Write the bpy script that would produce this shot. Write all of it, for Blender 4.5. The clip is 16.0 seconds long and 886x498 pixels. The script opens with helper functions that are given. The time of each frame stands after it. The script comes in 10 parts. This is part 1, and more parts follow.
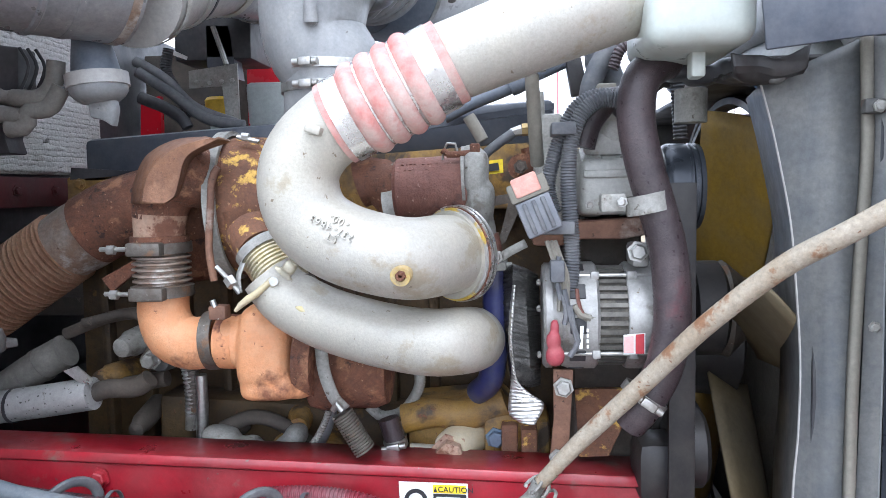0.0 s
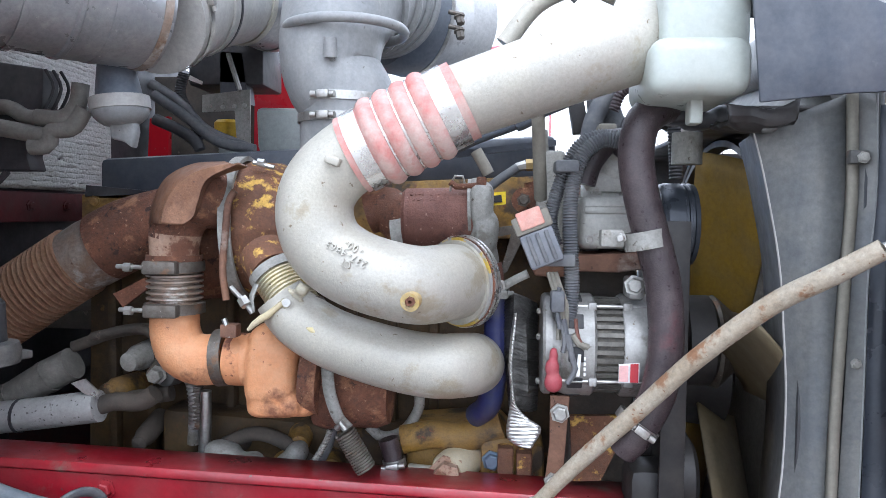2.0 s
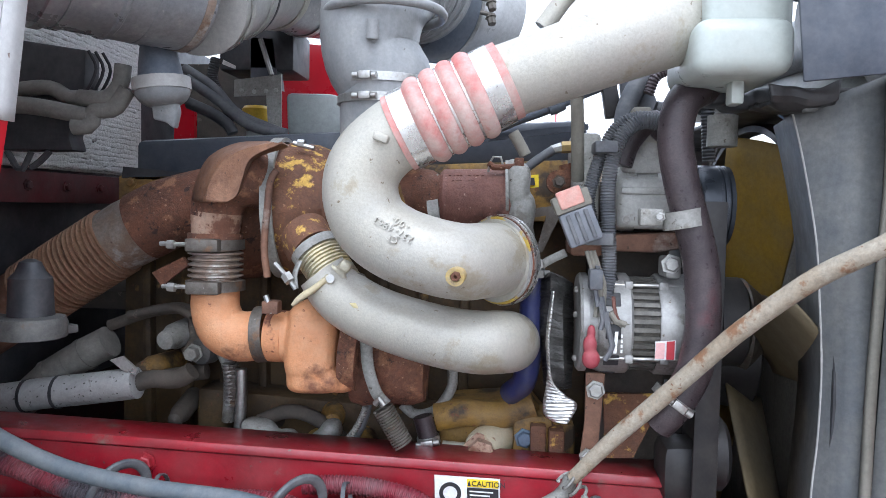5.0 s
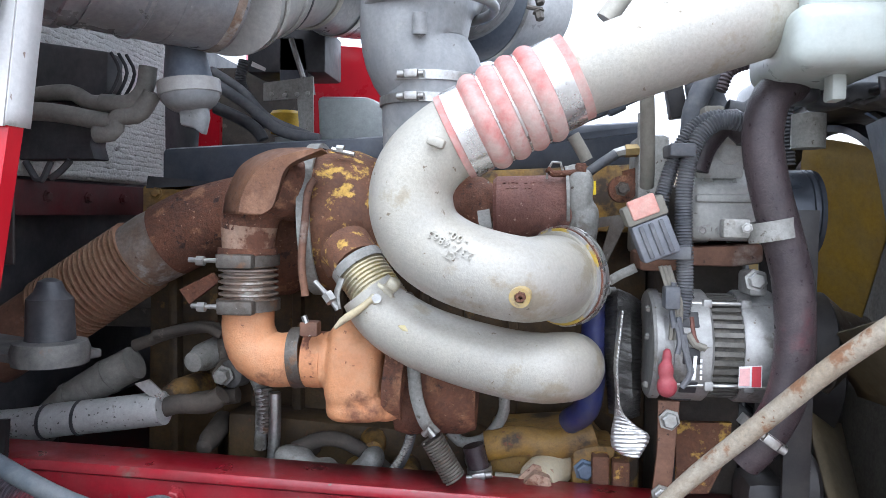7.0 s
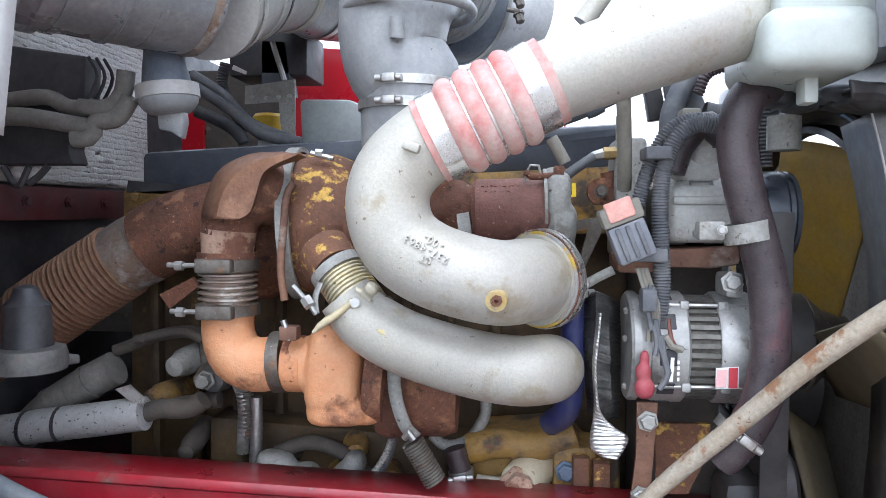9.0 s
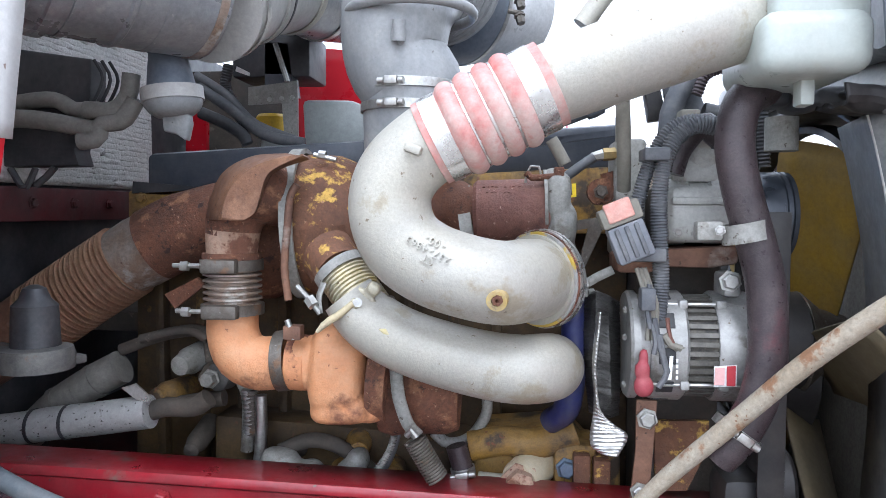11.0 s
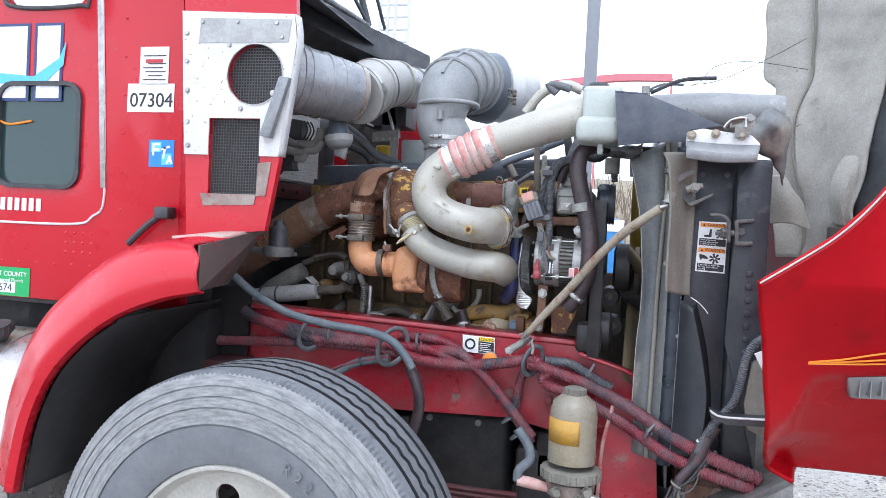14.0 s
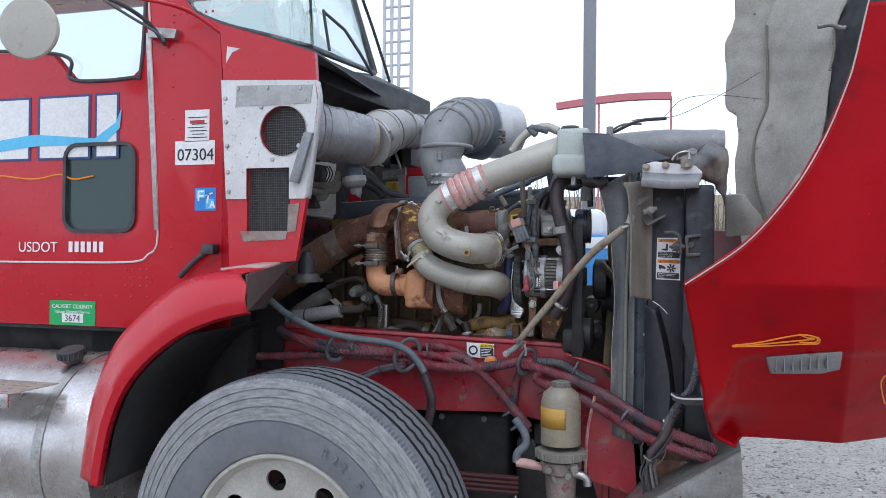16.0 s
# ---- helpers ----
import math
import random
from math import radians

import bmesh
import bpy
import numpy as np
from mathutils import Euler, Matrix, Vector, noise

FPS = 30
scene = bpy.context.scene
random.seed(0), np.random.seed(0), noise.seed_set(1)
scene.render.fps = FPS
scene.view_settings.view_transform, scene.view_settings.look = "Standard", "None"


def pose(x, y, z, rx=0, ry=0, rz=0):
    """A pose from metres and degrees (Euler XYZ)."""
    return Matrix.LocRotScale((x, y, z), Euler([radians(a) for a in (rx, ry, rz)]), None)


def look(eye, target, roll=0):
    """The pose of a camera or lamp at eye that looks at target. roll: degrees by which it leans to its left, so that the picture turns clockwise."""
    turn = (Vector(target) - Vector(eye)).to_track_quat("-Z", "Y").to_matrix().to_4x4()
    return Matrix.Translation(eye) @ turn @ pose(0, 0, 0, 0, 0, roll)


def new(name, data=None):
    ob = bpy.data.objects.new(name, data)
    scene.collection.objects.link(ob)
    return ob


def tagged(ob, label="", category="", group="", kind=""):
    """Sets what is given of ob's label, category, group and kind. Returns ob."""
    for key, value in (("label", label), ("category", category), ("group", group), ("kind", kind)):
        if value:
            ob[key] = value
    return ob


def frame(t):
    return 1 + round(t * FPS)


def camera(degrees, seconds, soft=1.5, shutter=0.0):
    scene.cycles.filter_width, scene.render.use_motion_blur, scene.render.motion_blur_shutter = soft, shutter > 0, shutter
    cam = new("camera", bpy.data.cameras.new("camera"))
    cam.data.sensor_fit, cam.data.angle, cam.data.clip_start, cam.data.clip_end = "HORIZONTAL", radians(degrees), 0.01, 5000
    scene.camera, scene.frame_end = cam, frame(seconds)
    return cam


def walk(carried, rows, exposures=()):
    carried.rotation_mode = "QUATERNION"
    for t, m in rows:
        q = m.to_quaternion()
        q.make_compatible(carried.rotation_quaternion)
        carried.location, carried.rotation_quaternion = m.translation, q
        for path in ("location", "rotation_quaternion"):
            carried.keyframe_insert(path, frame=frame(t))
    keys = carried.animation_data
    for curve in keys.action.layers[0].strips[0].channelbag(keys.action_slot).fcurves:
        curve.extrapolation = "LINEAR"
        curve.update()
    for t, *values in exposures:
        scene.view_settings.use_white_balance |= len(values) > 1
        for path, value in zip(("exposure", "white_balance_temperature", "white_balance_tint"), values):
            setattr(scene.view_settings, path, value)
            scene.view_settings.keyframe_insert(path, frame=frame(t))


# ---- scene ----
cam = camera(62.3, 16.0, soft=0.7)
PATH = [
    (0, (0.081, 0.02, 1.554), (-0.116, 2.004, 1.393), -1.2),
    (0.5, (0.05, -0.02, 1.555), (-0.126, 1.969, 1.435), -0.2),
    (1, (0.048, -0.023, 1.555), (-0.087, 1.969, 1.434), 0.4),
    (1.5, (0.05, -0.031, 1.563), (-0.091, 1.96, 1.443), 0.4),
    (2, (0.058, -0.033, 1.565), (-0.107, 1.958, 1.467), 0.7),
    (2.5, (0.06, -0.035, 1.568), (-0.112, 1.957, 1.509), 0.6),
    (3, (0.075, -0.028, 1.549), (0.006, 1.968, 1.454), 1.3),
    (3.5, (0.12, -0.028, 1.531), (0.252, 1.965, 1.435), 0.5),
    (4, (0.092, -0.077, 1.544), (0.035, 1.92, 1.463), 0.2),
    (4.5, (0.046, -0.104, 1.545), (-0.113, 1.887, 1.444), 0.7),
    (5, (0.002, -0.061, 1.537), (-0.17, 1.929, 1.429), 1.1),
    (7.3, (-0.064, 0.044, 1.55), (-0.293, 2.029, 1.455), 0.4),
    (7.5, (-0.059, 0.044, 1.552), (-0.283, 2.029, 1.452), 0.0),
    (8, (-0.052, 0.043, 1.552), (-0.252, 2.031, 1.45), 0.1),
    (8.5, (-0.046, 0.044, 1.551), (-0.242, 2.033, 1.456), 0.3),
    (11, (-0.042, 0.03, 1.556), (-0.245, 2.017, 1.454), 0.2),
    (11.5, (-0.015, -0.046, 1.554), (-0.262, 1.937, 1.461), 0.4),
    (12, (0.065, -0.185, 1.511), (-0.142, 1.799, 1.374), 3.1),
    (12.5, (0.247, -0.429, 1.469), (-0.122, 1.532, 1.328), -0.6),
    (13, (0.391, -0.662, 1.468), (-0.008, 1.295, 1.376), -3.3),
    (13.5, (0.374, -1.001, 1.407), (0.058, 0.969, 1.274), 1.4),
    (14, (0.418, -1.258, 1.437), (-0.075, 0.679, 1.387), 2.9),
    (14.5, (0.598, -1.403, 1.405), (0.109, 0.535, 1.328), 0.4),
    (15, (0.65, -1.516, 1.415), (0.08, 0.4, 1.365), -0.6),
    (15.5, (0.604, -1.594, 1.422), (0.076, 0.335, 1.398), 0.1),
    (16, (0.558, -1.666, 1.438), (0.031, 0.264, 1.452), 0.5),
]
EXPOSURES = [(0, 1.77, 5750, 11), (1.5, 1.56, 5750, 11), (2.5, 1.54, 5750, 11), (3, 1.4, 5750, 11), (3.5, 1.34, 5750, 11), (4, 1.36, 5750, 11), (5, 1.44, 5750, 11), (7.5, 1.56, 5750, 11), (11, 1.58, 5750, 11), (12, 1.6, 5750, 11), (12.5, 1.66, 5750, 11), (13, 1.62, 5750, 11), (13.5, 1.41, 5750, 11), (14, 1.26, 5750, 11), (14.7, 0.84, 5750, 11), (15.5, 0.58, 5750, 11), (16, 0.41, 5750, 11)]
walk(cam, [(t, look(eye, target, roll)) for t, eye, target, roll in PATH], EXPOSURES)

# ---- world and light: bright overcast ----
world = bpy.data.worlds.new("overcast")
scene.world = world
world.use_nodes = True
wn = world.node_tree.nodes
wl = world.node_tree.links
sky = wn.new("ShaderNodeTexSky")
sky.sky_type, sky.sun_disc = "NISHITA", False
sky.sun_elevation, sky.sun_rotation = radians(48), radians(200)

hsv = wn.new("ShaderNodeHueSaturation")
hsv.inputs["Saturation"].default_value = 0.30
wl.new(sky.outputs[0], hsv.inputs["Color"])
veil = wn.new("ShaderNodeMix")
veil.data_type = "RGBA"
veil.inputs[0].default_value = 0.8
veil.inputs[7].default_value = (6.3, 6.55, 7.0, 1)
wl.new(hsv.outputs[0], veil.inputs[6])
wl.new(veil.outputs[2], wn["Background"].inputs[0])
wn["Background"].inputs[1].default_value = 0.15
sun = new("sun", bpy.data.lights.new("sun", "SUN"))
sun.data.energy, sun.data.angle, sun.data.color = 0.5, radians(30), (1.0, 0.99, 0.97)
sun.matrix_world = look((0.6, -3.0, 4.2), (0, 0, 0))


# ---- materials ----
def M(name, col, rough=0.6, metal=0.0, mott=None, spots=None, dust=None, bump=0.0, bscale=60.0, streak=0.0, specks=None, stain=None, grain=0.08, coat=0.0):
    """col: base; mott: (colour, scale, amount); spots: (colour, scale, cut); dust: (colour, scale, amount);
    specks: (colour, scale, size, density); stain: (colour, scale, cut, amount)."""
    m = bpy.data.materials.new(name)
    m.use_nodes = True
    n, l = m.node_tree.nodes, m.node_tree.links
    b = n["Principled BSDF"]
    b.inputs["Roughness"].default_value, b.inputs["Metallic"].default_value = rough, metal
    tc = n.new("ShaderNodeTexCoord")
    out = n.new("ShaderNodeRGB")
    out.outputs[0].default_value = (*col, 1)
    c = out.outputs[0]

    def tex(scale, detail=6, rgh=0.6, squash=0.0):
        t = n.new("ShaderNodeTexNoise")
        t.inputs["Scale"].default_value, t.inputs["Detail"].default_value, t.inputs["Roughness"].default_value = scale, detail, rgh
        if squash:
            mp = n.new("ShaderNodeMapping")
            mp.inputs["Scale"].default_value = (1, 1, squash)
            l.new(tc.outputs["Object"], mp.inputs[0])
            l.new(mp.outputs[0], t.inputs["Vector"])
        else:
            l.new(tc.outputs["Object"], t.inputs["Vector"])
        return t.outputs["Fac"]

    def ramp(fac, a, z, top):
        r = n.new("ShaderNodeMapRange")
        r.inputs["From Min"].default_value, r.inputs["From Max"].default_value, r.inputs["To Max"].default_value = a, z, top
        l.new(fac, r.inputs["Value"])
        return r.outputs[0]

    def blend(fac, c, col2):
        x = n.new("ShaderNodeMix")
        x.data_type = "RGBA"
        l.new(fac, x.inputs[0])
        l.new(c, x.inputs[6])
        x.inputs[7].default_value = (*col2, 1)
        return x.outputs[2]

    grain *= 1.7
    spot_fac = None
    if mott:
        c = blend(ramp(tex(mott[1], 9, 0.7, squash=streak), 0.40, 0.62, mott[2]), c, mott[0])
    if dust:
        c = blend(ramp(tex(dust[1], 8, 0.7), 0.4, 0.75, dust[2]), c, dust[0])
    if spots:
        spot_fac = ramp(tex(spots[1], 9, 0.68), spots[2], spots[2] + 0.05, 0.95)
        c = blend(spot_fac, c, spots[0])
    if stain:
        c = blend(ramp(tex(stain[1], 10, 0.62), stain[2], stain[2] + 0.07, stain[3]), c, stain[0])
    speck_fac = None
    if specks:
        warp = n.new("ShaderNodeVectorMath")
        warp.operation = "MULTIPLY_ADD"
        nz_ = n.new("ShaderNodeTexNoise")
        nz_.inputs["Scale"].default_value, nz_.inputs["Detail"].default_value = specks[1] * 1.6, 5
        l.new(tc.outputs["Object"], nz_.inputs["Vector"])
        l.new(nz_.outputs["Color"], warp.inputs[0])
        warp.inputs[1].default_value = (1.3 / specks[1],) * 3
        l.new(tc.outputs["Object"], warp.inputs[2])
        vo = n.new("ShaderNodeTexVoronoi")
        vo.inputs["Scale"].default_value = specks[1]
        l.new(warp.outputs[0], vo.inputs["Vector"])
        near = ramp(vo.outputs["Distance"], specks[2] * 0.95, specks[2] * 0.5, 1.0)
        sep = n.new("ShaderNodeSeparateColor")
        l.new(vo.outputs["Color"], sep.inputs[0])
        pick = ramp(sep.outputs[0], specks[3], specks[3] - 0.04, 0.95)
        both = n.new("ShaderNodeMath")
        both.operation = "MULTIPLY"
        l.new(near, both.inputs[0])
        l.new(pick, both.inputs[1])
        speck_fac = both.outputs[0]
        c = blend(speck_fac, c, specks[0])
    gmix = n.new("ShaderNodeMix")
    gmix.data_type, gmix.blend_type = "RGBA", "MULTIPLY"
    gmix.inputs[0].default_value = 1.0
    gr = ramp(tex(max(110, bscale), 12, 0.75), 0.34, 0.66, 1 + grain)
    gr.node.inputs["To Min"].default_value = 1 - grain
    l.new(c, gmix.inputs[6])
    l.new(gr, gmix.inputs[7])
    l.new(gmix.outputs[2], b.inputs["Base Color"])
    b.inputs["Coat Weight"].default_value = coat
    b.inputs["Coat Roughness"].default_value = 0.08
    rr = ramp(tex(bscale * 0.25), 0.3, 0.7, min(1, rough + 0.16))
    rr.node.inputs["To Min"].default_value = max(0.03, rough - 0.12)
    l.new(rr, b.inputs["Roughness"])
    if bump:
        bp = n.new("ShaderNodeBump")
        bp.inputs["Strength"].default_value, bp.inputs["Distance"].default_value = min(1, bump), 0.003
        hgt = tex(bscale, 8, 0.65)
        if speck_fac:
            ad = n.new("ShaderNodeMath")
            ad.operation = "MULTIPLY_ADD"
            l.new(speck_fac, ad.inputs[0])
            ad.inputs[1].default_value = 0.35
            l.new(hgt, ad.inputs[2])
            hgt = ad.outputs[0]
        l.new(hgt, bp.inputs["Height"])
        l.new(bp.outputs[0], b.inputs["Normal"])
    return m


RED = M("red_paint", (0.47, 0.006, 0.017), 0.30, 0, dust=((0.36, 0.03, 0.034), 4, 0.12), specks=((0.30, 0.13, 0.12), 26, 0.09, 0.25), grain=0.02, bump=0.015, bscale=25, coat=0.35)
RED.node_tree.nodes["Principled BSDF"].inputs["Specular IOR Level"].default_value = 0.32
RED_DIRTY = M("red_frame_paint", (0.38, 0.008, 0.022), 0.36, 0, mott=((0.13, 0.014, 0.018), 3, 0.7), dust=((0.32, 0.15, 0.14), 7, 0.35), stain=((0.20, 0.15, 0.12), 9, 0.62, 0.8), specks=((0.16, 0.10, 0.08), 60, 0.2, 0.2), grain=0.06, bump=0.15, coat=0.15)
HOODRED = M("smudged_hood_red", (0.37, 0.0022, 0.007), 0.34, 0, mott=((0.25, 0.0025, 0.006), 2.2, 0.6), stain=((0.12, 0.004, 0.007), 2.6, 0.55, 0.6), specks=((0.24, 0.10, 0.09), 22, 0.08, 0.2), grain=0.03, bump=0.015, bscale=25)
HOODRED.node_tree.nodes["Principled BSDF"].inputs["Specular IOR Level"].default_value = 0.10
SCRAPED = M("scraped_bare_metal", (0.23, 0.17, 0.14), 0.55, 0.25, mott=((0.36, 0.32, 0.28), 12, 0.7), stain=((0.26, 0.03, 0.03), 16, 0.57, 0.7), grain=0.1, bump=0.15)
PALEPIPE = M("pale_tower_pipe", (0.56, 0.57, 0.58), 0.5, 0.2, mott=((0.42, 0.42, 0.42), 4, 0.6))
# Near-black that puts the shade inside the wheel arch into the colour.
ARCHSHADE = M("arch_shade_black", (0.010, 0.0095, 0.010), 0.7, 0, mott=((0.026, 0.023, 0.022), 5, 0.7), bump=0.2)
# Groove rubber free of dust, darkened further to deepen the groove shade.
GROOVE = M("groove_shade_rubber", (0.014, 0.015, 0.017), 0.85, 0, mott=((0.03, 0.03, 0.03), 30, 0.7), bump=0.2)
DARKRED = M("dark_red_paint_and_shade", (0.09, 0.012, 0.014), 0.6, 0, mott=((0.05, 0.03, 0.03), 6, 0.8), bump=0.2)
WHITE = M("white_panel_paint", (0.66, 0.655, 0.64), 0.42, 0, mott=((0.50, 0.49, 0.47), 6, 0.65), stain=((0.30, 0.27, 0.24), 9, 0.61, 0.8), specks=((0.22, 0.16, 0.12), 60, 0.24, 0.22), grain=0.05, bump=0.08)
CAST = M("cast_aluminium_dusty", (0.43, 0.405, 0.338), 0.44, 0.2, mott=((0.335, 0.328, 0.305), 4, 0.75), dust=((0.50, 0.465, 0.385), 9, 0.5), stain=((0.29, 0.24, 0.15), 12, 0.575, 0.6), specks=((0.20, 0.16, 0.11), 85, 0.2, 0.18), grain=0.07, bump=0.28, bscale=230)
ALU = M("alternator_alloy", (0.39, 0.38, 0.36), 0.46, 0.45, mott=((0.23, 0.228, 0.215), 18, 0.8), stain=((0.15, 0.135, 0.11), 22, 0.60, 0.7), specks=((0.14, 0.11, 0.08), 90, 0.24, 0.2), bump=0.15, bscale=120)
GREYCAST = M("grey_casting", (0.30, 0.295, 0.27), 0.58, 0.15, mott=((0.20, 0.195, 0.175), 14, 0.85), dust=((0.40, 0.385, 0.345), 24, 0.4), stain=((0.13, 0.11, 0.085), 18, 0.58, 0.75), specks=((0.09, 0.07, 0.05), 100, 0.24, 0.25), grain=0.14, bump=0.35, bscale=150)
DULLSTEEL = M("dull_brown_steel", (0.16, 0.145, 0.125), 0.5, 0.5, mott=((0.085, 0.065, 0.05), 16, 0.85), stain=((0.20, 0.11, 0.06), 26, 0.57, 0.8), specks=((0.33, 0.31, 0.28), 120, 0.2, 0.2), grain=0.15, bump=0.35, bscale=160)
COMPCAST = M("dusty_compressor_alloy", (0.40, 0.395, 0.365), 0.5, 0.15, mott=((0.29, 0.285, 0.26), 12, 0.8), dust=((0.50, 0.485, 0.44), 24, 0.4), stain=((0.17, 0.145, 0.11), 18, 0.60, 0.7), specks=((0.12, 0.10, 0.08), 90, 0.22, 0.2), grain=0.1, bump=0.25, bscale=150)
IRON = M("dusty_black_iron", (0.075, 0.074, 0.072), 0.6, 0.2, mott=((0.13, 0.125, 0.115), 14, 0.8), dust=((0.21, 0.20, 0.175), 26, 0.4), stain=((0.16, 0.09, 0.055), 24, 0.62, 0.7), grain=0.12, bump=0.25, bscale=140)
BANDSTEEL = M("bright_band_steel", (0.72, 0.71, 0.69), 0.26, 0.9, mott=((0.55, 0.53, 0.50), 30, 0.6), grain=0.05, bump=0.06, bscale=160)
BELLOWS = M("pale_rusty_bellows", (0.34, 0.19, 0.115), 0.62, 0.25, mott=((0.20, 0.10, 0.06), 9, 0.8), dust=((0.42, 0.28, 0.19), 30, 0.5), stain=((0.12, 0.07, 0.05), 14, 0.6, 0.6), grain=0.12, bump=0.3, bscale=160)
YELBELLOWS = M("yellowed_bellows_steel", (0.47, 0.44, 0.36), 0.42, 0.45, mott=((0.54, 0.47, 0.28), 14, 0.75), stain=((0.50, 0.36, 0.08), 26, 0.60, 0.6), specks=((0.16, 0.12, 0.08), 90, 0.2, 0.2), grain=0.1, bump=0.15, bscale=180)
DARKFOIL = M("crumpled_dark_foil", (0.075, 0.072, 0.068), 0.42, 0.55, mott=((0.16, 0.155, 0.145), 34, 0.8), grain=0.15, bump=1.0, bscale=120)
STEEL = M("zinc_steel", (0.5, 0.5, 0.48), 0.38, 0.85, mott=((0.3, 0.28, 0.25), 30, 0.8), bump=0.1)
RUST = M("rusted_iron", (0.12, 0.054, 0.034), 0.78, 0.1, mott=((0.20, 0.082, 0.045), 16, 0.85), stain=((0.34, 0.17, 0.09), 20, 0.565, 0.8), spots=((0.045, 0.025, 0.02), 46, 0.585), specks=((0.40, 0.24, 0.15), 140, 0.25, 0.25), grain=0.18, bump=1.0, bscale=170)
RUSTPALE = M("scaled_pale_iron", (0.40, 0.275, 0.20), 0.8, 0.05, mott=((0.33, 0.17, 0.10), 14, 0.75), stain=((0.15, 0.06, 0.035), 26, 0.515, 0.9), specks=((0.13, 0.05, 0.03), 120, 0.3, 0.35), grain=0.12, bump=0.6, bscale=140)
HEATGREY = M("heat_greyed_steel", (0.34, 0.30, 0.26), 0.5, 0.45, mott=((0.24, 0.145, 0.09), 10, 0.8), stain=((0.52, 0.50, 0.46), 14, 0.57, 0.85), spots=((0.11, 0.065, 0.045), 30, 0.62), grain=0.14, bump=0.25, bscale=150)
LAGGING = M("painted_lagging", (0.42, 0.42, 0.405), 0.55, 0.15, mott=((0.34, 0.33, 0.31), 20, 0.7), stain=((0.16, 0.15, 0.13), 30, 0.60, 0.8), specks=((0.06, 0.055, 0.05), 120, 0.3, 0.45), bump=0.4)
SKIRT = M("dusty_skirt_inside", (0.105, 0.070, 0.062), 0.8, 0, mott=((0.06, 0.040, 0.036), 5, 0.8), stain=((0.17, 0.03, 0.035), 7, 0.57, 0.7), bump=0.2)
TYREDUST = M("scuffed_sidewall", (0.10, 0.104, 0.11), 0.85, 0, mott=((0.16, 0.16, 0.158), 30, 0.6), bump=0.4, bscale=150)
tn, tk_ = TYREDUST.node_tree.nodes, TYREDUST.node_tree.links


def scuff_rings(centre_z):
    """Scuffing that runs round the sidewall in uneven rings, as kerbs and dust leave it."""
    co, sp_ = tn.new("ShaderNodeTexCoord"), tn.new("ShaderNodeSeparateXYZ")
    tk_.new(co.outputs["Object"], sp_.inputs[0])

    def calc(op, a, b_):
        m = tn.new("ShaderNodeMath")
        m.operation = op
        for i, v in enumerate((a, b_)):
            if isinstance(v, (int, float)):
                m.inputs[i].default_value = v
            else:
                tk_.new(v, m.inputs[i])
        return m.outputs[0]
    dz = calc("SUBTRACT", sp_.outputs[2], centre_z)
    rr_ = calc("SQRT", calc("ADD", calc("MULTIPLY", sp_.outputs[0], sp_.outputs[0]), calc("MULTIPLY", dz, dz)), 0)
    an = calc("ARCTAN2", sp_.outputs[0], dz)
    cx_ = tn.new("ShaderNodeCombineXYZ")
    tk_.new(calc("MULTIPLY", rr_, 120.0), cx_.inputs[0])
    tk_.new(calc("MULTIPLY", an, 9.0), cx_.inputs[1])
    nt = tn.new("ShaderNodeTexNoise")
    nt.inputs["Scale"].default_value, nt.inputs["Detail"].default_value, nt.inputs["Roughness"].default_value = 1.0, 9, 0.72
    tk_.new(cx_.outputs[0], nt.inputs["Vector"])
    rg = tn.new("ShaderNodeMapRange")
    rg.inputs["From Min"].default_value, rg.inputs["From Max"].default_value, rg.inputs["To Max"].default_value = 0.30, 0.70, 0.72
    tk_.new(nt.outputs["Fac"], rg.inputs["Value"])
    mx = tn.new("ShaderNodeMix")
    mx.data_type = "RGBA"
    bs_ = tn["Principled BSDF"].inputs["Base Color"]
    tk_.new(rg.outputs[0], mx.inputs[0])
    tk_.new(bs_.links[0].from_socket, mx.inputs[6])
    mx.inputs[7].default_value = (0.44, 0.435, 0.42, 1)
    tk_.new(mx.outputs[2], bs_)
RUSTPLATE = M("rusted_sheet", (0.215, 0.105, 0.055), 0.68, 0.15, mott=((0.135, 0.066, 0.040), 8, 0.9), stain=((0.29, 0.155, 0.09), 10, 0.56, 0.7), specks=((0.07, 0.035, 0.028), 150, 0.24, 0.3), grain=0.14, bump=0.4, bscale=220)
RUSTPIPE = M("rusty_exhaust", (0.24, 0.125, 0.078), 0.72, 0.25, mott=((0.12, 0.065, 0.047), 8, 0.85), stain=((0.33, 0.27, 0.23), 12, 0.58, 0.7), specks=((0.07, 0.04, 0.03), 90, 0.26, 0.3), grain=0.12, bump=0.35, bscale=140)
RUSTYEL = M("rust_with_yellow_flakes", (0.17, 0.078, 0.042), 0.78, 0.1, mott=((0.095, 0.045, 0.028), 14, 0.75), stain=((0.56, 0.35, 0.08), 34, 0.545, 0.95), specks=((0.30, 0.16, 0.09), 110, 0.27, 0.3), grain=0.14, bump=0.7, bscale=130)
REDDISH = M("dark_reddish_iron", (0.15, 0.064, 0.048), 0.6, 0.1, mott=((0.22, 0.105, 0.075), 12, 0.75), stain=((0.08, 0.040, 0.034), 18, 0.57, 0.75), specks=((0.38, 0.26, 0.20), 120, 0.24, 0.3), grain=0.14, bump=0.7, bscale=150)
